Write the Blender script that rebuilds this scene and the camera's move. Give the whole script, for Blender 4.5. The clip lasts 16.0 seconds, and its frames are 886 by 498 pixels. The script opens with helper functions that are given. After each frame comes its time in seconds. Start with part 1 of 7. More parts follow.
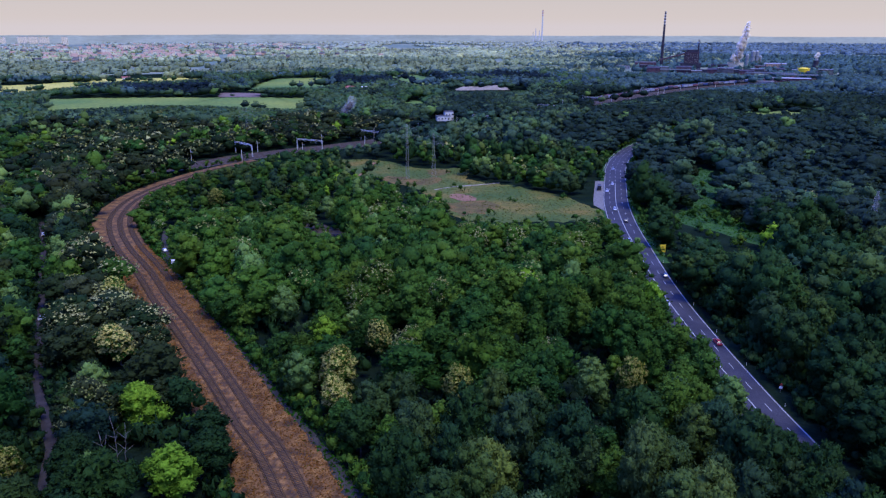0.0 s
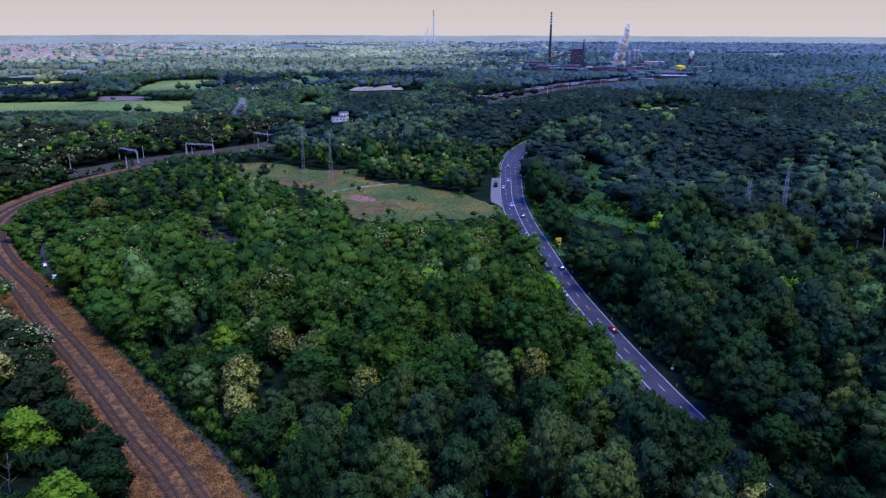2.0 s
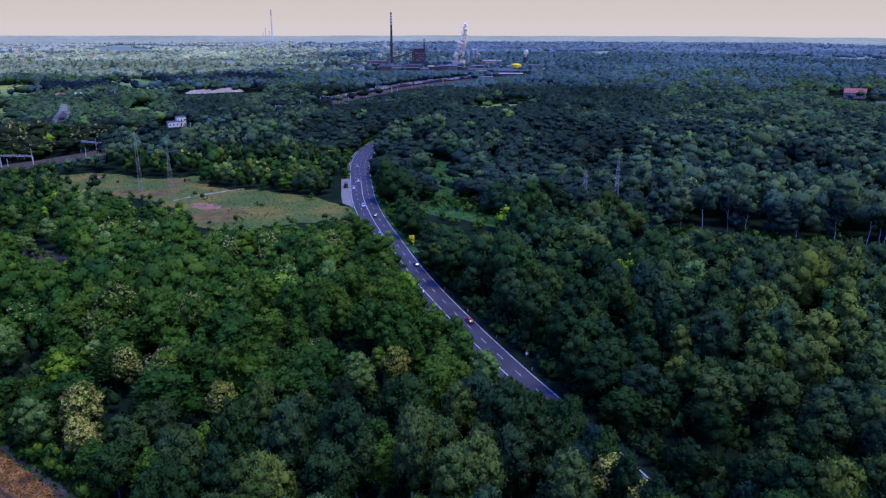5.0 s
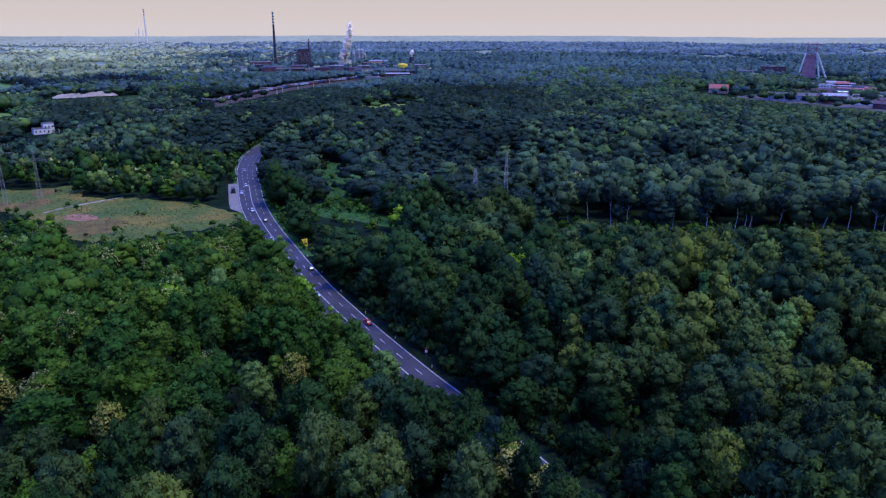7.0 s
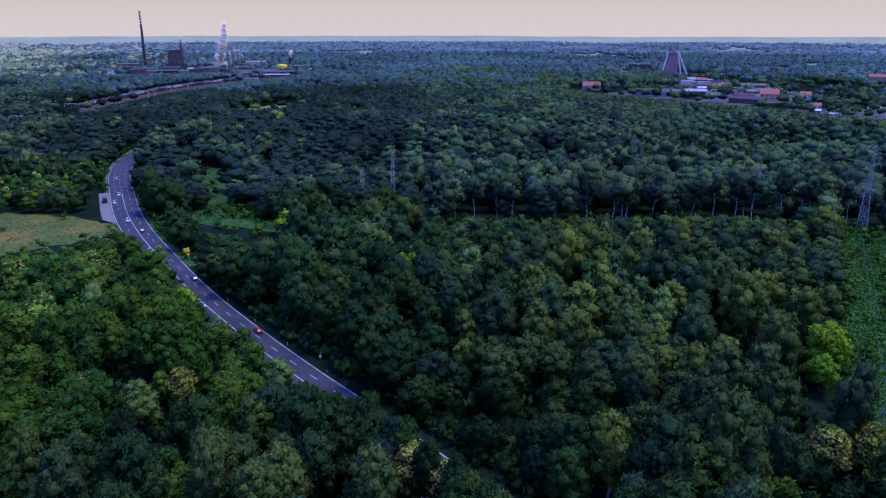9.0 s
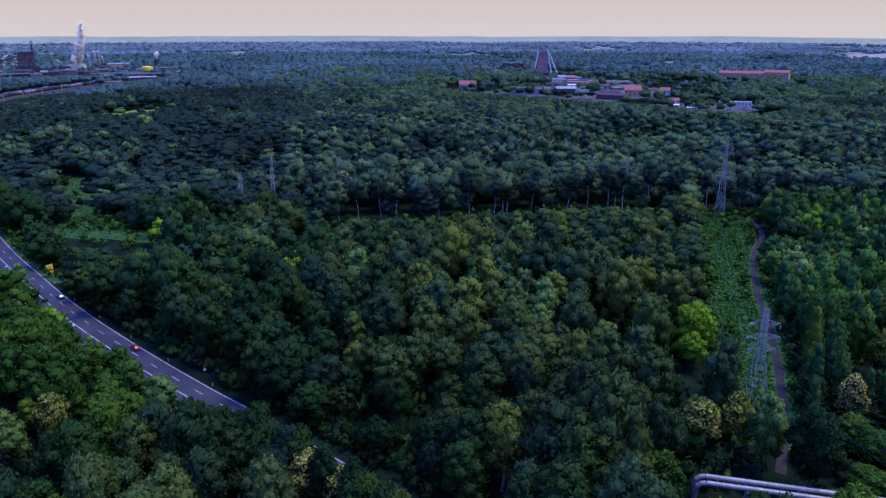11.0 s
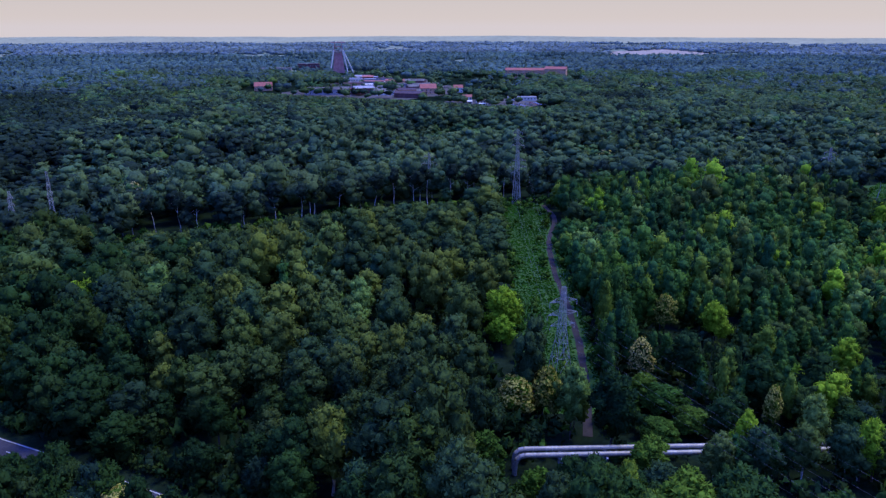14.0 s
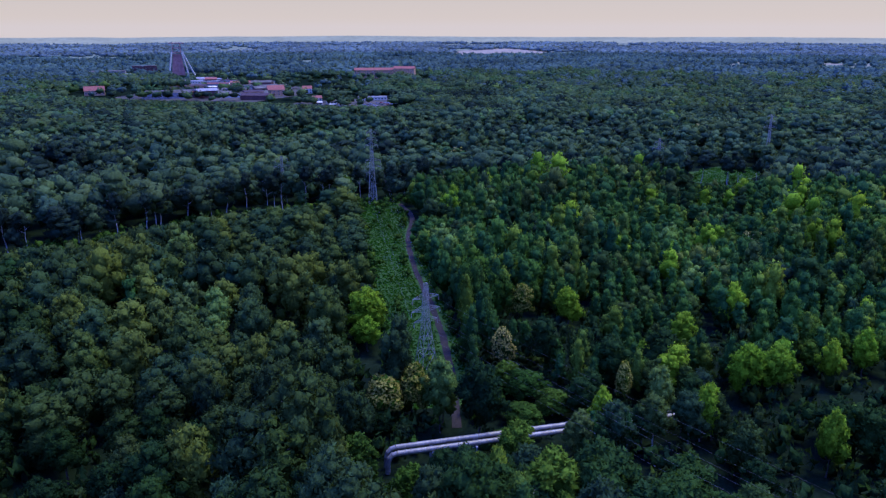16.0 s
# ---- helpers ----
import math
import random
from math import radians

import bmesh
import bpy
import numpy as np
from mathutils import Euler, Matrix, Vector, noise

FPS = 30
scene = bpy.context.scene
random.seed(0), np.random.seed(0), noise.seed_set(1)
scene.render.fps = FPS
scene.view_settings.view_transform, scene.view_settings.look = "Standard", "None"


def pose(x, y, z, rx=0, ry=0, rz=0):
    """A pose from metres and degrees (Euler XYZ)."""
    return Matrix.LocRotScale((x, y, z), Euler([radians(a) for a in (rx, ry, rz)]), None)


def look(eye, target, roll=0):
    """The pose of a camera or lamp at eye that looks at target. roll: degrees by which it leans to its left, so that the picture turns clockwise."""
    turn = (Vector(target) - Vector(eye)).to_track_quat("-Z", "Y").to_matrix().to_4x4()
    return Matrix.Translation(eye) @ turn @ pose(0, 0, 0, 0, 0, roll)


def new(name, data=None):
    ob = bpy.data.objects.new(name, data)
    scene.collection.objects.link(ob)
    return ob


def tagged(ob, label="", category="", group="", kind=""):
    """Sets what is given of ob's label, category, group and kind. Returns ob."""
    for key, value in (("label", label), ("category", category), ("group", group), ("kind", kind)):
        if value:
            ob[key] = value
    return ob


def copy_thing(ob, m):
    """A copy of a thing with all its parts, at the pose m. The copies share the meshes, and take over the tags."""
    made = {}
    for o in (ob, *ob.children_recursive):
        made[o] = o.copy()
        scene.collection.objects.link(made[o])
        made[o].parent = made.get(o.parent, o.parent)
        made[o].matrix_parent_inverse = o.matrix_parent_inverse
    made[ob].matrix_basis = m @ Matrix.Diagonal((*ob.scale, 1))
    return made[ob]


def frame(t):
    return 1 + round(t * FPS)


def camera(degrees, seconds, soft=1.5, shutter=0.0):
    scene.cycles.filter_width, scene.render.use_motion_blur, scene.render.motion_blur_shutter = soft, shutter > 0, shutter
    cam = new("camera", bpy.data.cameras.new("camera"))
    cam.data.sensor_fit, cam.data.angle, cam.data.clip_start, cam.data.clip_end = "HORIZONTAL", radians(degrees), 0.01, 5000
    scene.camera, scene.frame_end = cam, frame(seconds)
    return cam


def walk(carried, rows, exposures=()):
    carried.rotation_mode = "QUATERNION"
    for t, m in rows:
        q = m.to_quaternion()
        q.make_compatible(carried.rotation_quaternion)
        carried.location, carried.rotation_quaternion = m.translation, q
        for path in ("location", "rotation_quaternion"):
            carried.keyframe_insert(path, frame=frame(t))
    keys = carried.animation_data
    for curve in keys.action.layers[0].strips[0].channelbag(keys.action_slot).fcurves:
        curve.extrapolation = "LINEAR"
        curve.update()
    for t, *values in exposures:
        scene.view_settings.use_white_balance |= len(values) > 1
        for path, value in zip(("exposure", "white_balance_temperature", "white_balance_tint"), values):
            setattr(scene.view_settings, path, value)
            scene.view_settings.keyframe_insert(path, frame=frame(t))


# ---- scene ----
# ---------------------------------------------------------------- camera
cam = camera(63.5, 16.0, soft=1.3)
HEIGHT, PITCH = 95.0, -17.27
YAW = [(0.0, 0), (0.5, 2.145), (1.0, 4.235), (1.5, 6.23), (2.0, 8.26), (2.5, 10.28), (3.0, 12.29),
       (3.5, 14.325), (4.0, 16.315), (6.5, 26.94), (7.0, 29.21), (7.5, 31.55), (8.0, 33.82), (8.5, 36.11),
       (9.0, 38.4), (11.5, 50.395), (12.0, 52.84), (12.5, 55.21), (13.0, 57.77), (13.5, 60.735), (14.0, 63.66),
       (14.5, 66.58), (15.0, 69.565), (15.5, 72.495), (16.0, 75.37)]
walk(cam, [(t, pose(0, 0, HEIGHT, 90 + PITCH, 0, -a)) for t, a in YAW],
     exposures=[(0.0, 0.0, 4750, 34), (16.0, 0.0, 4750, 34)])

# ---------------------------------------------------------------- world and sun
SUN_AZ, SUN_EL = 136.0, 67.0        # degrees clockwise from +y, and above the horizon
world = bpy.data.worlds.new("sky")
scene.world = world
world.use_nodes = True
wn, wl = world.node_tree.nodes, world.node_tree.links
wn.clear()
w_out = wn.new("ShaderNodeOutputWorld")
w_sky = wn.new("ShaderNodeTexSky")
w_sky.sky_type, w_sky.sun_disc = "NISHITA", False
w_sky.sun_elevation, w_sky.sun_rotation = radians(SUN_EL), radians(SUN_AZ)
w_sky.air_density, w_sky.dust_density, w_sky.ozone_density = 1.0, 2.0, 2.0
w_bg = wn.new("ShaderNodeBackground")
w_bg.inputs["Strength"].default_value = 0.1
wl.new(w_sky.outputs[0], w_bg.inputs["Color"])
# thin high cloud: a pale veil, whiter at the horizon
w_co = wn.new("ShaderNodeTexCoord")
w_sep = wn.new("ShaderNodeSeparateXYZ")
wl.new(w_co.outputs["Generated"], w_sep.inputs[0])
w_ramp = wn.new("ShaderNodeValToRGB")
w_ramp.color_ramp.elements[0].position, w_ramp.color_ramp.elements[0].color = 0.0, (0.86, 0.69, 0.40, 1)
w_ramp.color_ramp.elements[1].position, w_ramp.color_ramp.elements[1].color = 1.0, (0.38, 0.63, 2.8, 1)
for p_, c_ in ((0.010, (0.84, 0.66, 0.355, 1)), (0.045, (0.75, 0.60, 0.32, 1)), (0.13, (0.20, 0.21, 0.20, 1)), (0.4, (0.24, 0.39, 1.12, 1))):
    w_ramp.color_ramp.elements.new(p_).color = c_
wl.new(w_sep.outputs["Z"], w_ramp.inputs[0])
w_veil = wn.new("ShaderNodeBackground")
wl.new(w_ramp.outputs[0], w_veil.inputs["Color"])
w_mix = wn.new("ShaderNodeMixShader")
w_mix.inputs[0].default_value = 0.86
wl.new(w_bg.outputs[0], w_mix.inputs[1])
wl.new(w_veil.outputs[0], w_mix.inputs[2])
wl.new(w_mix.outputs[0], w_out.inputs["Surface"])

sun_data = bpy.data.lights.new("sun", "SUN")
sun_data.energy, sun_data.angle, sun_data.color = 2.95, radians(24), (1.0, 0.89, 0.42)
sun = new("sun", sun_data)
az_, el_ = radians(SUN_AZ), radians(SUN_EL)
sun.matrix_world = look((0, 0, 0), (-math.sin(az_) * math.cos(el_), -math.cos(az_) * math.cos(el_), -math.sin(el_)))


# ---------------------------------------------------------------- materials
def ramp_node(nt, stops):
    r = nt.nodes.new("ShaderNodeValToRGB")
    e = r.color_ramp.elements
    e[0].position, e[0].color = stops[0][0], (*stops[0][1], 1)
    e[1].position, e[1].color = stops[-1][0], (*stops[-1][1], 1)
    for p, c in stops[1:-1]:
        e.new(p).color = (*c, 1)
    return r


def surface(name, c1, c2, scale=1.0, rough=0.85, metal=0.0, bump=0.3, fine=6.0, c3=None, spec=0.3, spread=(0.35, 0.65)):
    """Two or three tones mixed by noise at two scales, with fine relief."""
    m = bpy.data.materials.new(name)
    m.use_nodes = True
    nt = m.node_tree
    b = nt.nodes["Principled BSDF"]
    b.inputs["Roughness"].default_value, b.inputs["Metallic"].default_value = rough, metal
    b.inputs["Specular IOR Level"].default_value = spec
    geo = nt.nodes.new("ShaderNodeNewGeometry")
    n1 = nt.nodes.new("ShaderNodeTexNoise")
    n1.inputs["Scale"].default_value, n1.inputs["Detail"].default_value = scale, 5.0
    n2 = nt.nodes.new("ShaderNodeTexNoise")
    n2.inputs["Scale"].default_value, n2.inputs["Detail"].default_value = scale * fine, 3.0
    for n in (n1, n2):
        nt.links.new(geo.outputs["Position"], n.inputs["Vector"])
    mid = c3 or tuple((a + d) / 2 for a, d in zip(c1, c2))
    r1 = ramp_node(nt, [(spread[0], c1), (0.5, mid), (spread[1], c2)])
    nt.links.new(n1.outputs[0], r1.inputs[0])
    r2 = ramp_node(nt, [(0.3, (0.72, 0.72, 0.72)), (0.7, (1.25, 1.25, 1.25))])
    nt.links.new(n2.outputs[0], r2.inputs[0])
    mul = nt.nodes.new("ShaderNodeMixRGB")
    mul.blend_type, mul.inputs[0].default_value = "MULTIPLY", 1.0
    nt.links.new(r1.outputs[0], mul.inputs[1])
    nt.links.new(r2.outputs[0], mul.inputs[2])
    nt.links.new(mul.outputs[0], b.inputs["Base Color"])
    if bump:
        bp = nt.nodes.new("ShaderNodeBump")
        bp.inputs["Strength"].default_value, bp.inputs["Distance"].default_value = bump, 0.3 / scale / fine
        nt.links.new(n2.outputs[0], bp.inputs["Height"])
        nt.links.new(bp.outputs[0], b.inputs["Normal"])
    return m


def leaves(name, stops, through_light=0.22, patch=0.012, low=0.84, high=1.18, grain=1.3, soft=2.4):
    """Foliage: a tone for each tree, patches over the wood, and a shift for each spray of leaves."""
    m = bpy.data.materials.new(name)
    m.use_nodes = True
    nt = m.node_tree
    b = nt.nodes["Principled BSDF"]
    b.inputs["Roughness"].default_value, b.inputs["Specular IOR Level"].default_value = 0.8, 0.03
    info = nt.nodes.new("ShaderNodeObjectInfo")
    att = nt.nodes.new("ShaderNodeAttribute")
    att.attribute_name = "tint"
    add = nt.nodes.new("ShaderNodeMath")
    add.operation = "ADD"
    nt.links.new(info.outputs["Random"], add.inputs[0])
    nt.links.new(att.outputs["Fac"], add.inputs[1])
    fr = nt.nodes.new("ShaderNodeMath")
    fr.operation = "FRACT"
    nt.links.new(add.outputs[0], fr.inputs[0])
    r = ramp_node(nt, stops)
    nt.links.new(fr.outputs[0], r.inputs[0])
    geo = nt.nodes.new("ShaderNodeNewGeometry")
    isl = nt.nodes.new("ShaderNodeMapRange")
    isl.inputs["To Min"].default_value, isl.inputs["To Max"].default_value = low, high
    nt.links.new(geo.outputs["Random Per Island"], isl.inputs["Value"])
    n1 = nt.nodes.new("ShaderNodeTexNoise")
    n1.inputs["Scale"].default_value, n1.inputs["Detail"].default_value = patch, 4.0
    nt.links.new(geo.outputs["Position"], n1.inputs["Vector"])
    pr = nt.nodes.new("ShaderNodeMapRange")
    pr.inputs["From Min"].default_value, pr.inputs["From Max"].default_value = 0.3, 0.7
    pr.inputs["To Min"].default_value, pr.inputs["To Max"].default_value = 0.62, 1.4
    nt.links.new(n1.outputs[0], pr.inputs["Value"])
    k0 = nt.nodes.new("ShaderNodeMath")
    k0.operation = "MULTIPLY"
    nt.links.new(isl.outputs[0], k0.inputs[0])
    nt.links.new(pr.outputs[0], k0.inputs[1])
    n2 = nt.nodes.new("ShaderNodeTexNoise")
    n2.inputs["Scale"].default_value, n2.inputs["Detail"].default_value = grain, 3.0
    nt.links.new(geo.outputs["Position"], n2.inputs["Vector"])
    gr = nt.nodes.new("ShaderNodeMapRange")
    gr.inputs["From Min"].default_value, gr.inputs["From Max"].default_value = 0.3, 0.7
    gr.inputs["To Min"].default_value, gr.inputs["To Max"].default_value = 0.72, 1.28
    nt.links.new(n2.outputs[0], gr.inputs["Value"])
    k = nt.nodes.new("ShaderNodeMath")
    k.operation = "MULTIPLY"
    nt.links.new(k0.outputs[0], k.inputs[0])
    nt.links.new(gr.outputs[0], k.inputs[1])
    bp = nt.nodes.new("ShaderNodeBump")
    bp.inputs["Strength"].default_value, bp.inputs["Distance"].default_value = 0.8, 0.5 / grain
    nt.links.new(n2.outputs[0], bp.inputs["Height"])
    dm = nt.nodes.new("ShaderNodeAttribute")
    dm.attribute_name = "dome"
    vt = nt.nodes.new("ShaderNodeVectorTransform")
    vt.vector_type, vt.convert_from, vt.convert_to = "VECTOR", "OBJECT", "WORLD"
    nt.links.new(dm.outputs["Vector"], vt.inputs[0])
    vs = nt.nodes.new("ShaderNodeVectorMath")
    vs.operation = "SCALE"
    vs.inputs["Scale"].default_value = soft
    nt.links.new(vt.outputs[0], vs.inputs[0])
    va = nt.nodes.new("ShaderNodeVectorMath")
    nt.links.new(vs.outputs[0], va.inputs[0])
    nt.links.new(geo.outputs["Normal"], va.inputs[1])
    vn = nt.nodes.new("ShaderNodeVectorMath")
    vn.operation = "NORMALIZE"
    nt.links.new(va.outputs[0], vn.inputs[0])
    nt.links.new(vn.outputs[0], bp.inputs["Normal"])
    nt.links.new(bp.outputs[0], b.inputs["Normal"])
    mul = nt.nodes.new("ShaderNodeVectorMath")
    mul.operation = "SCALE"
    nt.links.new(r.outputs[0], mul.inputs[0])
    nt.links.new(k.outputs[0], mul.inputs["Scale"])
    nt.links.new(mul.outputs[0], b.inputs["Base Color"])
    tr = nt.nodes.new("ShaderNodeBsdfTranslucent")
    nt.links.new(mul.outputs[0], tr.inputs["Color"])
    mix = nt.nodes.new("ShaderNodeMixShader")
    mix.inputs[0].default_value = through_light
    nt.links.new(b.outputs[0], mix.inputs[1])
    nt.links.new(tr.outputs[0], mix.inputs[2])
    nt.links.new(mix.outputs[0], nt.nodes["Material Output"].inputs["Surface"])
    return m


M = {}
M["robinia"] = leaves("robinia_leaves", [(0.0, (0.023, 0.065, 0.010)), (0.2, (0.059, 0.115, 0.008)), (0.45, (0.030, 0.077, 0.010)),
                                         (0.7, (0.082, 0.138, 0.010)), (0.85, (0.042, 0.090, 0.010)), (1.0, (0.024, 0.065, 0.012))], soft=1.3, low=0.6, high=1.4)
M["bright"] = leaves("yellow_green_leaves", [(0.0, (0.054, 0.114, 0.033)), (0.3, (0.078, 0.141, 0.033)), (0.6, (0.047, 0.102, 0.035)), (1.0, (0.090, 0.149, 0.037))], grain=0.9, soft=2.2)
M["oak"] = leaves("dark_broadleaf", [(0.0, (0.014, 0.035, 0.011)), (0.3, (0.028, 0.061, 0.011)), (0.6, (0.018, 0.043, 0.013)), (0.85, (0.047, 0.079, 0.013)), (1.0, (0.018, 0.040, 0.022))])
M["olive"] = leaves("olive_robinia_leaves", [(0.0, (0.015, 0.027, 0.009)), (0.25, (0.033, 0.044, 0.012)), (0.5, (0.016, 0.032, 0.009)),
                                             (0.75, (0.044, 0.052, 0.017)), (1.0, (0.015, 0.027, 0.012))], soft=2.2)
M["birch"] = leaves("birch_leaves", [(0.0, (0.030, 0.058, 0.021)), (0.3, (0.067, 0.104, 0.018)), (0.6, (0.028, 0.061, 0.024)),
                                     (0.85, (0.114, 0.149, 0.018)), (1.0, (0.037, 0.074, 0.027))])
M["young"] = leaves("young_birch_leaves", [(0.0, (0.024, 0.072, 0.022)), (0.35, (0.060, 0.131, 0.016)), (0.7, (0.030, 0.083, 0.022)),
                                           (0.88, (0.132, 0.201, 0.016)), (1.0, (0.038, 0.096, 0.023))], soft=2.8)
M["pale"] = leaves("willow_leaves", [(0.0, (0.136, 0.215, 0.038)), (0.5, (0.106, 0.188, 0.036)), (1.0, (0.163, 0.237, 0.041))])
M["lime"] = leaves("lime_green_leaves", [(0.0, (0.154, 0.284, 0.010)), (0.5, (0.209, 0.329, 0.011)), (1.0, (0.131, 0.263, 0.012))], soft=2.0)
# dim bluish and brighter copies of the far woods: light and haze in the tones
M["wood"] = leaves("dim_wood_leaves", [(0.0, (0.020, 0.037, 0.024)), (0.2, (0.028, 0.048, 0.026)), (0.4, (0.022, 0.041, 0.025)), (0.6, (0.026, 0.047, 0.026)),
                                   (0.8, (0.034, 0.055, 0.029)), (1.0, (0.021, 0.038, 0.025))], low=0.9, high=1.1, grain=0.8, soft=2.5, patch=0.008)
M["grove"] = leaves("bright_wood_leaves", [(0.0, (0.048, 0.087, 0.044)), (0.25, (0.081, 0.128, 0.040)), (0.5, (0.051, 0.098, 0.045)), (0.75, (0.100, 0.146, 0.044)), (1.0, (0.048, 0.090, 0.048))],
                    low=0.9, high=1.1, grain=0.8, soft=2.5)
# distance haze is mixed into these leaf colours, paler and bluer farther out
M["far"] = leaves("haze_tinted_leaves", [(0.0, (0.061, 0.106, 0.094)), (0.4, (0.088, 0.139, 0.108)), (0.8, (0.072, 0.119, 0.101)),
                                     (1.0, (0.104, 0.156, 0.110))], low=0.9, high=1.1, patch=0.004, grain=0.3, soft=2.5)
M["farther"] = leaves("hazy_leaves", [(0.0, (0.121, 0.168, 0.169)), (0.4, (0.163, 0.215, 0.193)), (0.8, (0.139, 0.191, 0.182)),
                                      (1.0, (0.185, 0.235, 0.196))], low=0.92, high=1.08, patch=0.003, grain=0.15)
# for the left side: haze and sunlight both painted into the leaf colours
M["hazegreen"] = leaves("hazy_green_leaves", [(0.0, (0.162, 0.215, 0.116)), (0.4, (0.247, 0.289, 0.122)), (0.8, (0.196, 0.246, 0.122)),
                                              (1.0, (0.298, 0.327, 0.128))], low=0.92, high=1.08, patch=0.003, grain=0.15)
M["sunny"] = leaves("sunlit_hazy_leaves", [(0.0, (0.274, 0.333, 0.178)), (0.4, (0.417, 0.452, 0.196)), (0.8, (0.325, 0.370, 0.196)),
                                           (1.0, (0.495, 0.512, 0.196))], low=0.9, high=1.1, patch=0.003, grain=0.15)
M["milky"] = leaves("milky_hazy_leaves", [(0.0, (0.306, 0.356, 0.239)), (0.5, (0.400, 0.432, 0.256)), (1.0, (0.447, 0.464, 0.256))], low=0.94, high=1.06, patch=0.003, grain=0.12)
M["spruce"] = leaves("spruce_needles", [(0.0, (0.016, 0.028, 0.030)), (0.5, (0.022, 0.036, 0.036)), (1.0, (0.018, 0.030, 0.032))], low=0.9, high=1.1, grain=0.8, soft=2.5)
M["blossom"] = leaves("cream_blossom", [(0.0, (0.278, 0.281, 0.043)), (0.6, (0.388, 0.360, 0.066)), (1.0, (0.513, 0.445, 0.098))], low=0.6, high=1.2)
M["duller_blossom"] = leaves("duller_cream_blossom", [(0.0, (0.207, 0.226, 0.054)), (0.6, (0.289, 0.290, 0.082)), (1.0, (0.382, 0.358, 0.121))], low=0.6, high=1.2)
M["bark"] = surface("brown_bark", (0.053, 0.044, 0.035), (0.123, 0.106, 0.088), 1.5, 0.95)
M["birch_bark"] = surface("white_birch_bark", (0.20, 0.19, 0.17), (0.52, 0.50, 0.45), 0.9, 0.8, c3=(0.38, 0.365, 0.33))
M["dead_wood"] = surface("bleached_dead_wood", (0.10, 0.092, 0.074), (0.20, 0.185, 0.15), 1.5, 0.95)
M["bare_soil"] = surface("bare_grey_soil", (0.045, 0.036, 0.020), (0.085, 0.064, 0.036), 0.2, 0.95, fine=8)
M["yard"] = surface("worn_yard", (0.055, 0.050, 0.036), (0.100, 0.088, 0.062), 0.05, 0.95, fine=9)
# near-black floor: the shade in gaps between crowns is put into its colour
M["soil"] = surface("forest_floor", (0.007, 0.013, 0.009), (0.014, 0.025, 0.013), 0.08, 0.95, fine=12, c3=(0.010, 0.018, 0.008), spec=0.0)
M["meadow"] = surface("dry_meadow", (0.056, 0.088, 0.006), (0.165, 0.122, 0.012), 0.03, 0.95, fine=16, c3=(0.080, 0.102, 0.007), spread=(0.38, 0.64))
M["brown_grass"] = surface("brown_withered_grass", (0.095, 0.062, 0.010), (0.170, 0.098, 0.016), 0.12, 0.95, fine=10, c3=(0.11, 0.088, 0.012))
M["red_earth"] = surface("bare_reddish_earth", (0.19, 0.095, 0.040), (0.28, 0.15, 0.065), 0.25, 0.95, fine=8)
M["path"] = surface("trodden_path", (0.020, 0.016, 0.012), (0.038, 0.030, 0.024), 0.4, 0.95, fine=9)
# field greens greyed and paled: the haze is in the colour
M["farm"] = surface("hazy_farmland", (0.127, 0.176, 0.102), (0.253, 0.253, 0.128), 0.004, 0.95, fine=10, c3=(0.161, 0.198, 0.111))
M["grass"] = surface("green_grass", (0.018, 0.058, 0.004), (0.040, 0.098, 0.006), 0.12, 0.95, fine=14)
M["field"] = surface("green_field", (0.095, 0.165, 0.020), (0.230, 0.262, 0.025), 0.006, 0.95, fine=30, c3=(0.145, 0.200, 0.020))
M["yellow_field"] = surface("yellow_field", (0.42, 0.38, 0.040), (0.54, 0.47, 0.065), 0.02, 0.95, fine=12)
M["drygrass"] = surface("rusty_dry_grass", (0.046, 0.025, 0.007), (0.245, 0.125, 0.025), 0.30, 0.95, fine=5, c3=(0.140, 0.068, 0.014), spread=(0.32, 0.68))
M["ballast"] = surface("dark_ballast", (0.052, 0.044, 0.030), (0.112, 0.092, 0.062), 0.6, 0.95, fine=9)
M["oldballast"] = surface("weedy_brown_ballast", (0.060, 0.033, 0.012), (0.240, 0.120, 0.026), 0.45, 0.95, fine=6, c3=(0.115, 0.060, 0.016))
M["sleeper"] = surface("old_sleeper_wood", (0.046, 0.027, 0.012), (0.100, 0.060, 0.022), 2.0, 0.9)
M["rail"] = surface("rusty_rail", (0.050, 0.030, 0.015), (0.100, 0.060, 0.030), 3.0, 0.9)
# brick lightened as if by haze, for the far headframe
M["minebrick"] = surface("hazy_mine_brick", (0.340, 0.180, 0.150), (0.470, 0.265, 0.215), 0.2, 0.9)
M["dirt"] = surface("dirt_track", (0.024, 0.022, 0.014), (0.054, 0.045, 0.029), 0.3, 0.95, fine=9)
M["asphalt"] = surface("asphalt", (0.033, 0.031, 0.034), (0.052, 0.048, 0.052), 0.15, 0.85, fine=20)
M["paint"] = surface("road_paint", (0.370, 0.370, 0.303), (0.528, 0.528, 0.433), 1.5, 0.7)
M["paving"] = surface("pale_paving", (0.146, 0.132, 0.100), (0.211, 0.191, 0.145), 0.6, 0.9)
M["steel"] = surface("galvanised_steel", (0.27, 0.275, 0.23), (0.40, 0.405, 0.34), 1.0, 0.55, 0.2, bump=0)
M["wire"] = surface("aluminium_wire", (0.12, 0.125, 0.125), (0.18, 0.185, 0.185), 1.0, 0.5, 0.3, bump=0)
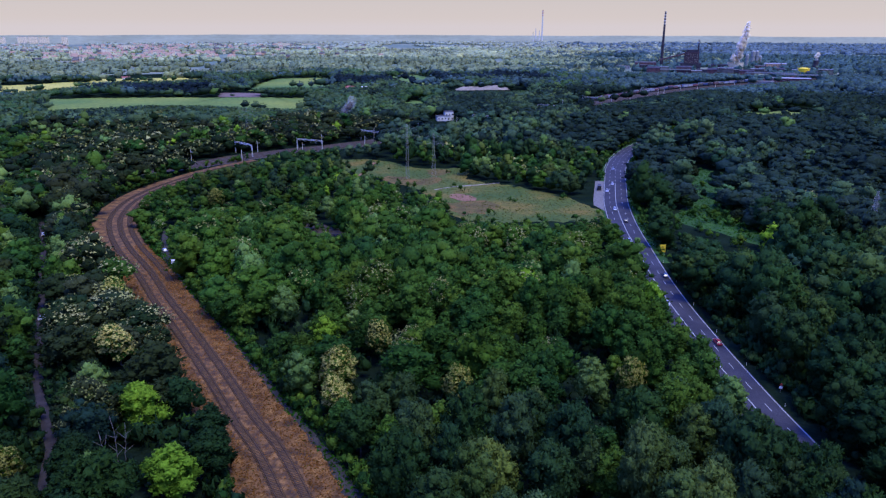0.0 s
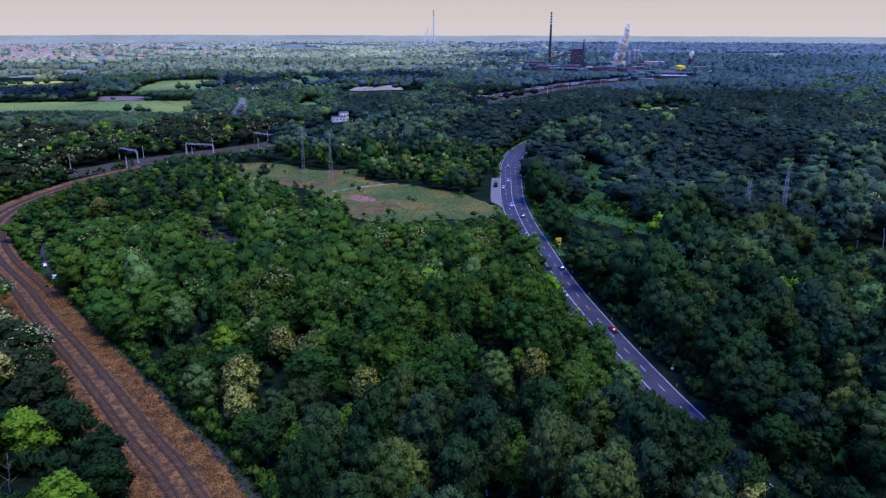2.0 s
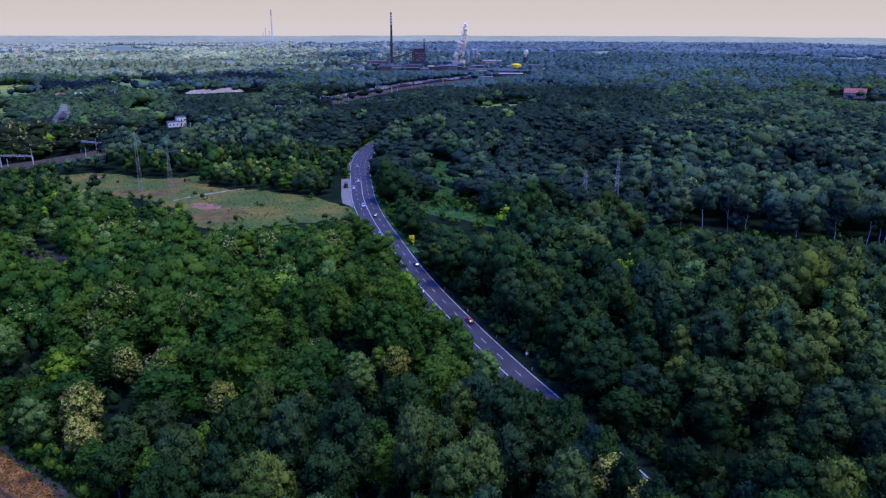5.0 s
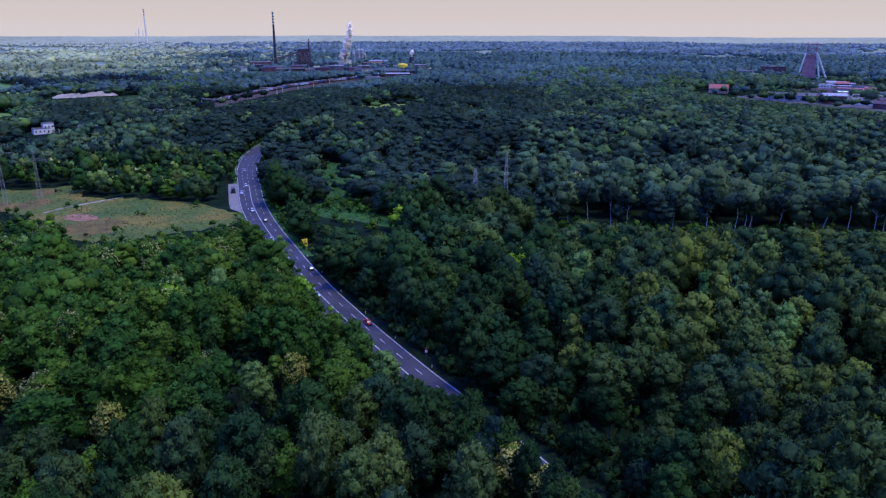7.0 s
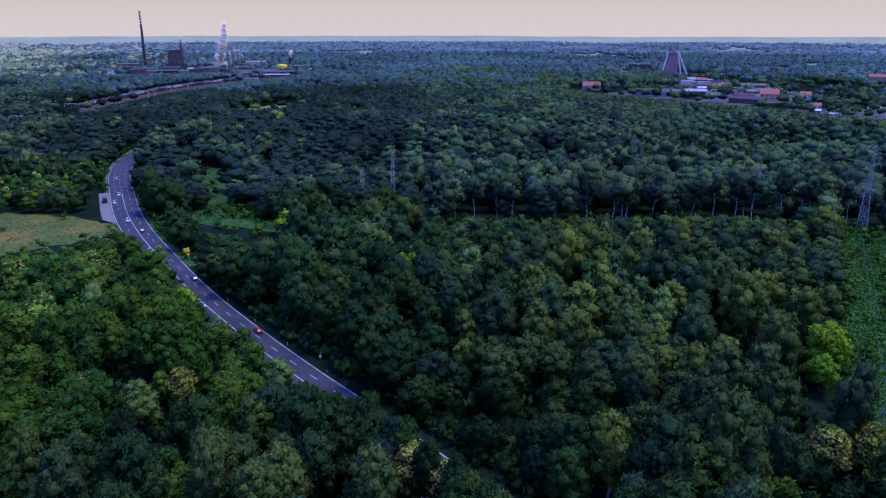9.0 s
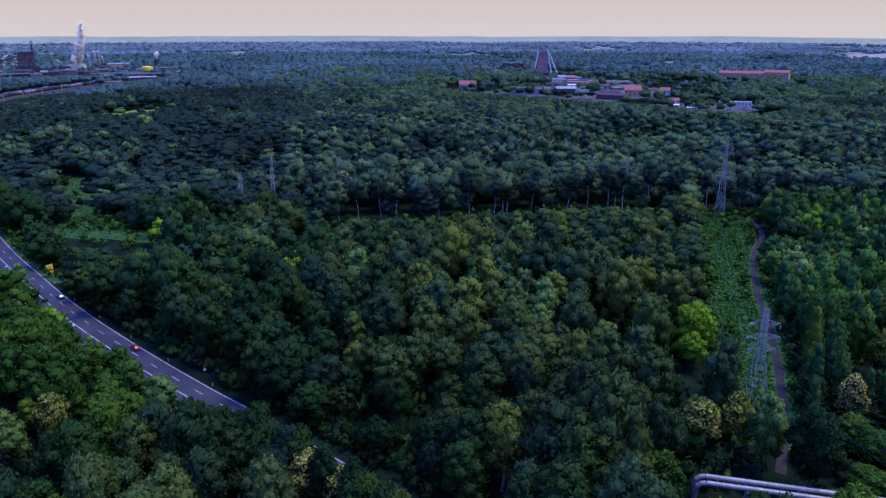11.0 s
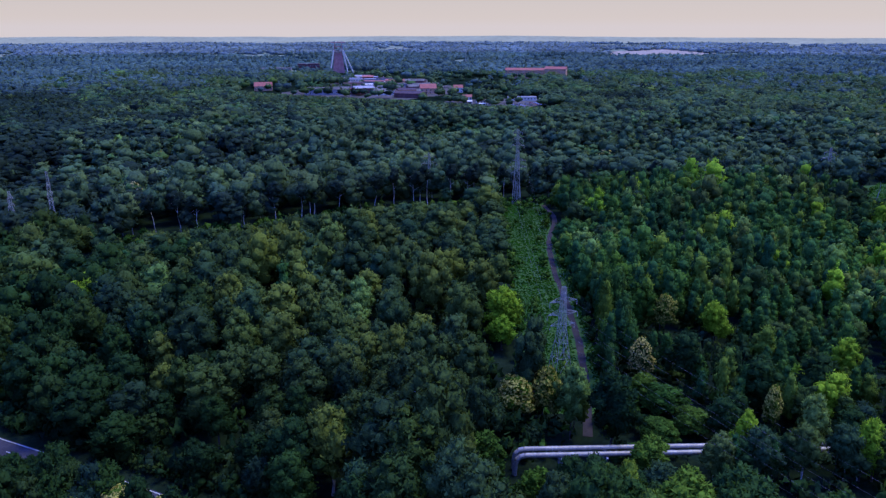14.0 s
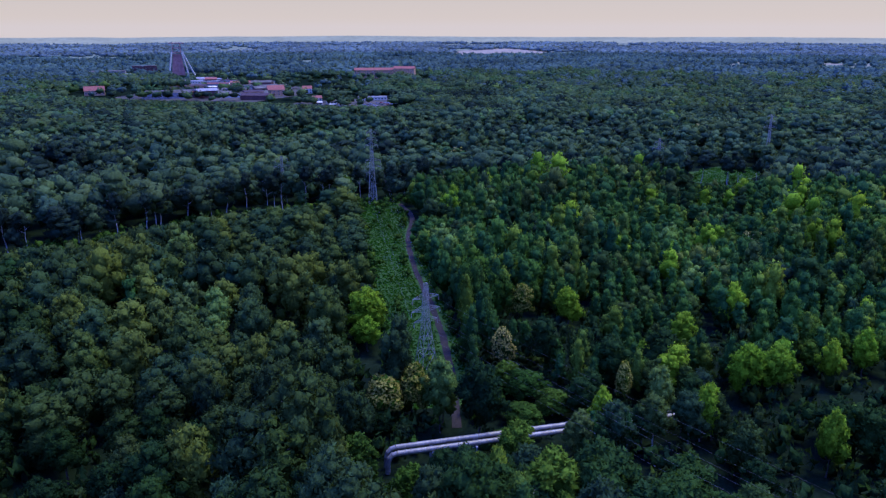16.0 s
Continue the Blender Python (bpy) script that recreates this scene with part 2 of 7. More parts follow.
M["pipe"] = surface("pipe_cladding", (0.22, 0.205, 0.165), (0.33, 0.31, 0.245), 0.7, 0.5, 0.35)
M["white"] = surface("white_paint", (0.70, 0.66, 0.50), (0.82, 0.78, 0.62), 0.4, 0.7)
M["concrete"] = surface("concrete", (0.246, 0.238, 0.229), (0.370, 0.361, 0.343), 0.4, 0.85)
M["darksteel"] = surface("sooty_steel", (0.031, 0.028, 0.035), (0.066, 0.057, 0.062), 0.15, 0.8)
M["brick"] = surface("red_brick", (0.097, 0.053, 0.051), (0.158, 0.084, 0.075), 0.2, 0.9)
M["redroof"] = surface("red_roof_tiles", (0.264, 0.092, 0.062), (0.370, 0.141, 0.097), 0.5, 0.85)
M["farroof"] = surface("pale_clay_roof", (0.36, 0.235, 0.140), (0.46, 0.305, 0.185), 0.2, 0.9)
M["darkbrick"] = surface("sooty_brick", (0.05, 0.035, 0.04), (0.10, 0.065, 0.065), 0.2, 0.9)
M["orange"] = surface("orange_render", (0.50, 0.30, 0.16), (0.61, 0.385, 0.215), 0.3, 0.85)
M["greyroof"] = surface("grey_felt_roof", (0.064, 0.060, 0.048), (0.178, 0.165, 0.130), 0.08, 0.9)
M["yellow"] = surface("yellow_paint", (0.93, 0.66, 0.012), (0.96, 0.72, 0.016), 0.8, 0.6)
M["red"] = surface("red_paint", (0.396, 0.044, 0.035), (0.528, 0.079, 0.053), 0.8, 0.6)
M["wagonred"] = surface("faded_wagon_red", (0.132, 0.053, 0.048), (0.220, 0.079, 0.066), 0.6, 0.8)
M["blue"] = surface("blue_paint", (0.044, 0.106, 0.264), (0.070, 0.158, 0.352), 0.8, 0.6)
M["teal"] = surface("teal_paint", (0.035, 0.123, 0.132), (0.053, 0.176, 0.176), 0.8, 0.6)
M["black"] = surface("black_rubber", (0.011, 0.011, 0.011), (0.022, 0.022, 0.023), 2.0, 0.8)
M["glass"] = surface("dark_window_glass", (0.013, 0.016, 0.021), (0.026, 0.030, 0.035), 0.5, 0.08, bump=0, spec=0.8)
M["tilled"] = surface("tilled_earth", (0.14, 0.095, 0.065), (0.20, 0.14, 0.095), 0.05, 0.95)
M["cream"] = surface("cream_render", (0.82, 0.69, 0.42), (0.92, 0.79, 0.50), 0.1, 0.85)
M["sand"] = surface("pale_sand", (0.260, 0.215, 0.135), (0.355, 0.300, 0.195), 0.03, 0.95)
M["lamp"] = surface("clear_lamp_lens", (0.528, 0.528, 0.510), (0.704, 0.704, 0.686), 2.0, 0.2)


def carpaint(name, c):
    m = surface(name, tuple(v * 0.9 for v in c), c, 2.0, 0.28, 0.0, bump=0, spec=0.5)
    m.node_tree.nodes["Principled BSDF"].inputs["Coat Weight"].default_value = 0.6
    return m


for n_, c_ in (("car_white", (0.660, 0.660, 0.651)), ("car_black", (0.013, 0.013, 0.016)), ("car_red", (0.352, 0.026, 0.026)),
               ("car_silver", (0.370, 0.378, 0.396)), ("car_blue", (0.035, 0.062, 0.141))):
    M[n_] = carpaint(n_, c_)


# ---------------------------------------------------------------- helpers
def mesh_of(name, verts, tris, mat, tint=None, outward=None):
    me = bpy.data.meshes.new(name)
    v, f = np.asarray(verts, np.float32), np.asarray(tris, np.int32)
    me.vertices.add(len(v))
    me.vertices.foreach_set("co", v.ravel())
    me.loops.add(f.size)
    me.loops.foreach_set("vertex_index", f.ravel())
    me.polygons.add(len(f))
    me.polygons.foreach_set("loop_start", np.arange(0, f.size, 3, dtype=np.int32))
    me.polygons.foreach_set("use_smooth", np.ones(len(f), bool))
    me.update(calc_edges=True)
    if tint is not None:
        me.attributes.new("tint", "FLOAT", "POINT").data.foreach_set("value", np.asarray(tint, np.float32))
    if outward is not None:
        me.attributes.new("dome", "FLOAT_VECTOR", "POINT").data.foreach_set("vector", np.asarray(outward, np.float32).ravel())
    me.materials.append(mat)
    return me


def part(name, bm, material, parent=None, label=""):
    me = bpy.data.meshes.new(name)
    bm.to_mesh(me)
    bm.free()
    me.materials.append(material)
    ob = new(name, me)
    ob.parent = parent
    return tagged(ob, label)


def thing(name, at, label, category, group="", kind="", rz=0.0):
    e = new(name)
    e.empty_display_size = 0.5
    e.matrix_world = Matrix.Translation((*at[:2], at[2] if len(at) > 2 else 0)) @ Matrix.Rotation(rz, 4, "Z")
    return tagged(e, label, category, group, kind)


def box(bm, x0, x1, y0, y1, z0, z1, bevel=0.0):
    r = bmesh.ops.create_cube(bm, size=1)
    for v in r["verts"]:
        v.co = Vector((x0 + (v.co.x + 0.5) * (x1 - x0), y0 + (v.co.y + 0.5) * (y1 - y0), z0 + (v.co.z + 0.5) * (z1 - z0)))
    if bevel:
        bmesh.ops.bevel(bm, geom=list({e for v in r["verts"] for e in v.link_edges}), offset=bevel, segments=1, affect="EDGES")


def boxed(x0, x1, y0, y1, z0, z1, bevel=0.0):
    bm = bmesh.new()
    box(bm, x0, x1, y0, y1, z0, z1, bevel)
    return bm


def strut(bm, a, b, w=0.12, sides=4, w2=None):
    """A thin bar from a to b."""
    a, b = Vector(a), Vector(b)
    q = (b - a).to_track_quat("Z", "Y")
    rings = []
    for p, r in ((a, w), (b, w2 if w2 is not None else w)):
        rings.append([bm.verts.new(p + q @ Vector((math.cos(2 * math.pi * (i + 0.5) / sides), math.sin(2 * math.pi * (i + 0.5) / sides), 0)) * r)
                      for i in range(sides)])
    for i in range(sides):
        j = (i + 1) % sides
        bm.faces.new((rings[0][i], rings[0][j], rings[1][j], rings[1][i]))
    bm.faces.new(rings[0][::-1])
    bm.faces.new(rings[1])


def lathe(bm, profile, sides=16, at=(0, 0)):
    rings = [[bm.verts.new((at[0] + r * math.cos(2 * math.pi * i / sides), at[1] + r * math.sin(2 * math.pi * i / sides), z)) for i in range(sides)]
             for r, z in profile]
    for a, b in zip(rings, rings[1:]):
        for i in range(sides):
            j = (i + 1) % sides
            bm.faces.new((a[i], a[j], b[j], b[i]))
    bm.faces.new(rings[0][::-1])
    bm.faces.new(rings[-1])


def tube(bm, pts, r, sides=10):
    pts = [Vector(p) for p in pts]
    prev = None
    for i, p in enumerate(pts):
        d = (pts[min(i + 1, len(pts) - 1)] - pts[max(i - 1, 0)]).normalized()
        q = d.to_track_quat("Z", "Y")
        ring = [bm.verts.new(p + q @ Vector((math.cos(2 * math.pi * k / sides), math.sin(2 * math.pi * k / sides), 0)) * r) for k in range(sides)]
        if prev:
            for k in range(sides):
                bm.faces.new((prev[k], prev[(k + 1) % sides], ring[(k + 1) % sides], ring[k]))
        else:
            bm.faces.new(ring[::-1])
        prev = ring
    bm.faces.new(prev)


def spline(pts, step=4.0):
    """A smooth line through the points, evenly stepped."""
    p = np.array(pts, float)
    p = np.vstack([2 * p[0] - p[1], p, 2 * p[-1] - p[-2]])
    out = []
    for i in range(1, len(p) - 2):
        for u in np.linspace(0, 1, 24, endpoint=False):
            out.append(0.5 * (2 * p[i] + (p[i + 1] - p[i - 1]) * u + (2 * p[i - 1] - 5 * p[i] + 4 * p[i + 1] - p[i + 2]) * u * u
                              + (3 * p[i] - p[i - 1] - 3 * p[i + 1] + p[i + 2]) * u ** 3))
    out.append(p[-2])
    out = np.array(out)
    s = np.concatenate([[0], np.cumsum(np.linalg.norm(np.diff(out, axis=0), axis=1))])
    k = np.linspace(0, s[-1], max(2, int(s[-1] / step) + 1))
    return np.stack([np.interp(k, s, out[:, j]) for j in range(out.shape[1])], 1)


def normals(line):
    d = np.gradient(line[:, :2], axis=0)
    d /= np.linalg.norm(d, axis=1)[:, None]
    return np.stack([d[:, 1], -d[:, 0]], 1)      # to the right of the way


def offset(line, o):
    return line[:, :2] + normals(line) * (o if np.isscalar(o) else np.asarray(o)[:, None])


def strip(name, line, left, right, z, mat, thick=0.0, across=2, wobble=0.0, label="", category="", kind="structure", parent=None):
    """A band along a line, from left to right of it."""
    n = normals(line)
    rnd = np.random.default_rng(len(line))
    L = np.full(len(line), left, float) + rnd.normal(0, 1, len(line)) * wobble
    R = np.full(len(line), right, float) + rnd.normal(0, 1, len(line)) * wobble
    bm = bmesh.new()
    rows = []
    for i, p in enumerate(line):
        row = [bm.verts.new((*(p[:2] + n[i] * (L[i] + (R[i] - L[i]) * k / across)), z)) for k in range(across + 1)]
        if thick:
            row = [bm.verts.new((*(p[:2] + n[i] * (L[i] - thick)), z - thick))] + row + [bm.verts.new((*(p[:2] + n[i] * (R[i] + thick)), z - thick))]
        rows.append(row)
    for a, b in zip(rows, rows[1:]):
        for k in range(len(a) - 1):
            bm.faces.new((a[k], a[k + 1], b[k + 1], b[k]))
    ob = part(name, bm, mat, parent)
    return tagged(ob, label, category, "", kind)


def patch(name, outline, z, mat, label, category, wobble=1.5, kind="structure"):
    """A flat piece of land with an uneven edge."""
    p = np.array(outline + outline[:1], float)
    line = spline(p, 5.0)[:-1]
    rnd = np.random.default_rng(len(line))
    line = line + rnd.normal(0, wobble, line.shape)
    bm = bmesh.new()
    f = bm.faces.new([bm.verts.new((x, y, z)) for x, y in line])
    bmesh.ops.triangulate(bm, faces=[f])
    return tagged(part(name, bm, mat), label, category, "", kind)


def inside(poly, x, y):
    p = np.array(poly, float)
    hit = np.zeros(len(x), bool)
    for (x0, y0), (x1, y1) in zip(p, np.roll(p, -1, 0)):
        c = (y0 > y) != (y1 > y)
        with np.errstate(divide="ignore", invalid="ignore"):
            hit ^= c & (x < (x1 - x0) * (y - y0) / (y1 - y0) + x0)
    return hit


def gap(line, x, y):
    """Distance to a line, and on which side of it (right positive)."""
    l2, n = line[:, :2], normals(line)
    d, s = np.full(len(x), 1e9), np.zeros(len(x))
    for i in range(0, len(x), 4000):
        dx, dy = x[i:i + 4000, None] - l2[None, :, 0], y[i:i + 4000, None] - l2[None, :, 1]
        q = dx * dx + dy * dy
        k = q.argmin(1)
        r = np.arange(len(k))
        d[i:i + 4000] = np.sqrt(q[r, k])
        s[i:i + 4000] = np.sign(dx[r, k] * n[k, 0] + dy[r, k] * n[k, 1])
    return d * s


# ---------------------------------------------------------------- the plan
ROAD = spline([(84, 40), (83, 110), (82.5, 142), (81.5, 165), (81, 190), (81, 215), (81.5, 240), (83, 267), (86, 300), (90.5, 346),
               (97, 390), (104.5, 425), (112.5, 460), (121.5, 497), (136, 540), (160, 590), (205, 655), (270, 730)], 3.0)
TRACK = spline([(-8, 88), (-22, 115), (-29, 129), (-38, 146), (-49, 163), (-61, 183), (-83, 218), (-100, 244), (-119, 275), (-140, 306),
                (-156, 334), (-168, 362), (-175, 395), (-174, 425), (-167, 455), (-154, 488), (-132, 523)], 2.0)
MAIN = spline([(-420, 330), (-300, 415), (-182, 506), (-152, 540), (-119, 568), (-77, 600), (-36, 640), (69, 762), (217, 965), (403, 1175),
               (640, 1345), (900, 1500)], 8.0)
DIRT = spline([(-10, 112), (-19, 129), (-30, 148), (-46, 173), (-69, 209), (-88, 238), (-109, 275), (-124, 305), (-134, 335)], 3.0)
LEFTPATH = spline([(-82, 122), (-90, 142), (-98, 156), (-109, 173), (-120, 193), (-138, 228), (-156, 262), (-178, 304), (-190, 326), (-204, 352)], 4.0)
LINE = spline([(60, 0), (131, 30), (180, 52), (275, 93), (372, 136)], 6.0)              # cleared way of the power line
FOOTPATH = spline([(152, 36), (180, 44.5), (220, 60), (270, 83), (310, 98), (346, 107), (372, 122)], 4.0)
EDGE = spline([(128, 372), (150, 342), (182, 300), (216, 268), (252, 232), (308, 196), (352, 150), (378, 118), (412, 75), (450, 10), (430, -110), (420, -180)], 6.0)
PIPE = [(130.5, 44.5), (140.5, 26.0), (149.0, 10.0), (166.0, -21.0)]
PIPELINE = spline([(128.5, 48)] + PIPE, 4.0)
MEADOW = [(-76, 530), (-50, 530), (-17, 496), (14, 495), (17, 458), (41, 440), (71, 410), (84, 380), (82, 358), (62, 352), (25, 352), (5, 361),
          (-5, 406), (-31, 452), (-63, 480)]
GLADE = [(164, 486), (183, 492), (188, 458), (169, 414), (157, 406), (150, 377), (152, 329), (145, 311), (133, 334), (120, 350), (124, 369), (139, 390), (148, 429)]
BARE = [(-74, 352), (-52, 342), (-48, 326), (-62, 328)]
YARD = [(476, -40), (475, -63), (511, -86), (538, -86), (526, -50)]
THICKET = [(164, 40), (176, 35), (182, 19), (168, 9), (156, 8), (149, 23), (150, 33)]          # low robinias beside the path
FIELDS = [("field", [(-446, 823), (-540, 975), (-489, 1011), (-382, 1019), (-304, 1019), (-187, 1011), (-165, 921), (-172, 845), (-337, 880)], "green", "flat green crop field"),
          ("yellow_field", [(-744, 1229), (-700, 1254), (-668, 1305), (-617, 1292), (-587, 1229), (-594, 1140), (-645, 1062)], "yellow_field", "pale yellow crop field"),
          ("yellow_field", [(-656, 1390), (-492, 1420), (-455, 1325), (-610, 1270)], "yellow_field", "narrow strip of pale yellow crop"),
          ("ploughed_field", [(-315, 1030), (-260, 1030), (-276, 1085), (-330, 1092)], "tilled", "small bare tilled field between woods"),
          ("field", [(-300, 1130), (-196, 1170), (-190, 1305), (-235, 1420), (-310, 1400), (-318, 1279)], "green", "green field between dark woods"),
          ("field", [(-110, 1470), (-50, 1500), (10, 1254), (-41, 1210)], "green", "green field on a slope"),
          ("field", [(-48, 900), (-24, 900), (-26, 962), (-46, 968)], "green", "small green meadow in the woods"),
          ("field", [(330, 820), (420, 860), (450, 830), (360, 790)], "green", "small green field in the woods")]
SPRUCE = [[(-505, 1035), (-331, 1035), (-367, 1150), (-560, 1150)], [(-180, 1165), (-45, 1185), (-50, 1330), (-190, 1320)], [(-75, 1265), (200, 1265), (180, 1420), (-60, 1420)]]     # dark plantations
PITS = [[(2380, 600), (2450, 380), (2640, 180), (2900, 330), (3300, 560), (2900, 700)], [(2150, -390), (2060, -640), (2110, -640), (2200, -400)]]
TOWNS = [[(840, 700), (880, 790), (960, 770), (1010, 690), (1120, 760), (1270, 1060), (1380, 1000), (1400, 880), (1290, 560), (1420, 470), (1330, 380), (1250, 420), (1000, 420), (960, 300), (840, 290), (840, 480)],
         [(430, 1600), (560, 1560), (860, 1440), (900, 1560), (720, 1800), (450, 1760)]]


# ---------------------------------------------------------------- ground and ways
def ground():
    bm = bmesh.new()
    radii = [0, 60, 120, 200, 300, 450, 700, 1100, 1700, 2600, 3800, 4940]
    rings = [[bm.verts.new((0, 0, 0))]]
    for r in radii[1:]:
        rings.append([bm.verts.new((r * math.cos(2 * math.pi * i / 96), r * math.sin(2 * math.pi * i / 96), 0)) for i in range(96)])
    for i in range(96):
        bm.faces.new((rings[0][0], rings[1][i], rings[1][(i + 1) % 96]))
    for a, b in zip(rings[1:], rings[2:]):
        for i in range(96):
            j = (i + 1) % 96
            bm.faces.new((a[i], b[i], b[j], a[j]))
    tagged(part("ground", bm, M["soil"]), "leaf-strewn woodland floor, darkened for the shade of crowns", "ground", "", "structure")


ground()
patch("meadow", MEADOW, 0.05, M["meadow"], "dry brown and green meadow among trees", "meadow")
patch("meadow", GLADE, 0.05, M["grass"], "bright green grass glade beside the road", "meadow")
patch("bare_ground", [(4, 413), (9, 417), (18, 408), (17, 397), (9, 399), (5, 405)], 0.075, M["red_earth"], "bare reddish-brown earth in the meadow", "earth", 0.6)
patch("withered_grass", [(-1, 403), (5, 395), (21, 399), (32, 389), (28, 377), (17, 366), (7, 370), (-1, 384)], 0.062, M["brown_grass"], "brown withered grass in the meadow", "meadow", 1.5)
patch("withered_grass", [(-43, 461), (-35, 468), (-14, 458), (-7, 468), (0, 458), (-5, 441), (-22, 441), (-32, 444)], 0.062, M["brown_grass"], "brown withered grass round pylon feet", "meadow", 1.5)
patch("withered_grass", [(-13, 493), (-3, 492), (6, 486), (-1, 472), (-11, 474)], 0.062, M["brown_grass"], "brown withered grass at the meadow's end", "meadow", 1.2)
strip("footpath", spline([(-5, 427), (6, 435), (20, 440), (36, 447)], 3.0), -0.9, 0.9, 0.085, M["sand"], across=3, wobble=0.4, label="pale trodden path across the meadow", category="path")
strip("footpath", spline([(-56, 466), (-53, 492), (-50, 518)], 3.0), -1.2, 1.2, 0.085, M["red_earth"], across=3, wobble=0.4, label="brown trodden path at the meadow's edge", category="path")
patch("bare_ground", BARE, 0.05, M["bare_soil"], "grey-brown bare earth among young trees", "earth")
patch("meadow", YARD, 0.05, M["grass"], "small grassy clearing under pylons", "meadow")
for n_, o_, c_, l_ in FIELDS:
    patch(n_, o_, 0.06, M["field" if c_ == "green" else c_], l_, "field", 3.0)
strip("grass_strip", LINE[(LINE[:, 0] > 160)], -11, 13, 0.04, M["grass"], across=4, wobble=0.8, label="green overgrown strip cleared under power lines", category="grass")
strip("footpath", FOOTPATH, -1.15, 1.15, 0.08, M["path"], wobble=0.15, label="narrow trodden dirt footpath through grass", category="path")
strip("verge", ROAD, -9.2, -7.05, 0.03, M["grass"], wobble=0.3, label="narrow grass verge along the road", category="verge")
strip("verge", ROAD[ROAD[:, 1] > 285], 7.05, 10.8, 0.03, M["grass"], wobble=0.4, label="narrow grass verge along the road", category="verge")
road = strip("road", ROAD, -7.0, 7.0, 0.12, M["asphalt"], 0.12, 4, label="four-lane grey asphalt road curving through woods", category="road")


def marking(line, o, width, start, length, name):
    """One painted stroke on the road."""
    seg = line[start:start + length]
    if len(seg) < 2:
        return
    strip(name, np.column_stack([offset(seg, o)]), -width / 2, width / 2, 0.126, M["paint"], across=1, kind="", parent=road)


FINE = spline(ROAD, 1.0)
N_ = len(FINE)
for o_ in (-6.6, 6.6):
    marking(FINE, o_, 0.22, 0, N_, "edge_line")
marking(FINE, 0.0, 0.26, 0, 410, "centre_line")
for o_ in (-3.4, 3.4):
    for k_ in range(4, N_ - 6, 12):
        marking(FINE, o_, 0.17, k_, 5, "lane_dash")
for k_ in range(414, N_ - 6, 12):
    marking(FINE, 0.0, 0.17, k_, 5, "lane_dash")
layby = [tuple(offset(ROAD, -7.02)[i]) for i in range(len(ROAD)) if 373 < ROAD[i][1] < 452]
lay_out = [tuple(offset(ROAD, -12.5)[i]) for i in range(len(ROAD)) if 384 < ROAD[i][1] < 452]
bm_ = bmesh.new()
bmesh.ops.triangulate(bm_, faces=[bm_.faces.new([bm_.verts.new((x, y, 0.13)) for x, y in layby + lay_out[::-1]])])
tagged(part("lay_by", bm_, M["paving"]), "pale paved lay-by beside the road", "lay-by", "", "structure")

# the old railway
bed = strip("railway_bed", TRACK, -13.0, 7.6, 0.10, M["drygrass"], 0.1, 8, 0.35, "disused railway bed of rusty dry grass", "railway bed")
strip("ballast_bed", TRACK, -7.0, 1.9, 0.125, M["oldballast"], 0.02, 8, 0.3, "dark weedy ballast under the old tracks", "ballast")
strip("dirt_track", DIRT, -1.9, 1.9, 0.06, M["dirt"], across=3, wobble=0.2, label="dark dirt track beside the railway", category="track")
strip("dirt_track", LEFTPATH, -1.25, 1.25, 0.06, M["path"], across=3, wobble=0.25, label="dark dirt track between the trees", category="track")


def railway(name, line, o, label, sleepers, z=0.1, width=1.05, group="old tracks"):
    mid = spline(offset(line, o), 1.2 if sleepers else 6.0)
    t = thing(name, (*mid[0], 0), label, "railway track", group)
    t.matrix_world = Matrix.Identity(4)
    strip("ballast", mid, -width, width, z + 0.08, M["oldballast" if sleepers else "ballast"], 0.08, 4, 0.18 if sleepers else 0.1, kind="", parent=t)
    for side in (-0.75, 0.75):
        bm = bmesh.new()
        pts = offset(mid, side)
        prev = None
        nn = normals(mid)
        for p, n in zip(pts, nn):
            ring = [bm.verts.new((p[0] + n[0] * a, p[1] + n[1] * a, z + h)) for a, h in ((-0.07, 0.15), (-0.05, 0.34), (0.05, 0.34), (0.07, 0.15))]
            if prev:
                for k in range(3):
                    bm.faces.new((prev[k], prev[k + 1], ring[k + 1], ring[k]))
            prev = ring
        part("rail", bm, M["rail"], t)
    if sleepers:
        s = spline(mid, 0.65)
        nn = normals(s)
        corners = [(a, w, h) for h in (0.05, 0.2) for a, w in ((-1.3, -0.13), (1.3, -0.13), (1.3, 0.13), (-1.3, 0.13))]
        faces = [q for a, c, e, g in ((4, 5, 6, 7), (0, 1, 5, 4), (1, 2, 6, 5), (2, 3, 7, 6), (3, 0, 4, 7)) for q in ((a, c, e), (a, e, g))]
        single = mesh_of("sleeper", corners, faces, M["sleeper"])
        v, f = [], []
        for i, (p, n) in enumerate(zip(s, nn)):
            if i < 150 and line is TRACK:
                ob = new("sleeper", single)
                ob.parent = t
                ob.matrix_basis = Matrix.Translation((p[0], p[1], z)) @ Matrix.Rotation(math.atan2(n[1], n[0]), 4, "Z")
                continue
            d = (-n[1], n[0])
            b = len(v)
            v += [(p[0] + n[0] * a + d[0] * w, p[1] + n[1] * a + d[1] * w, z + h) for a, w, h in corners]
            f += [(b + a, b + c, b + e) for a, c, e in faces]
        ob = new("timber_layer", mesh_of("timber_layer", v, f, M["sleeper"]))
        ob.parent = t
        tagged(ob, "weathered wooden sleepers", "", "", "stuff")
    return t


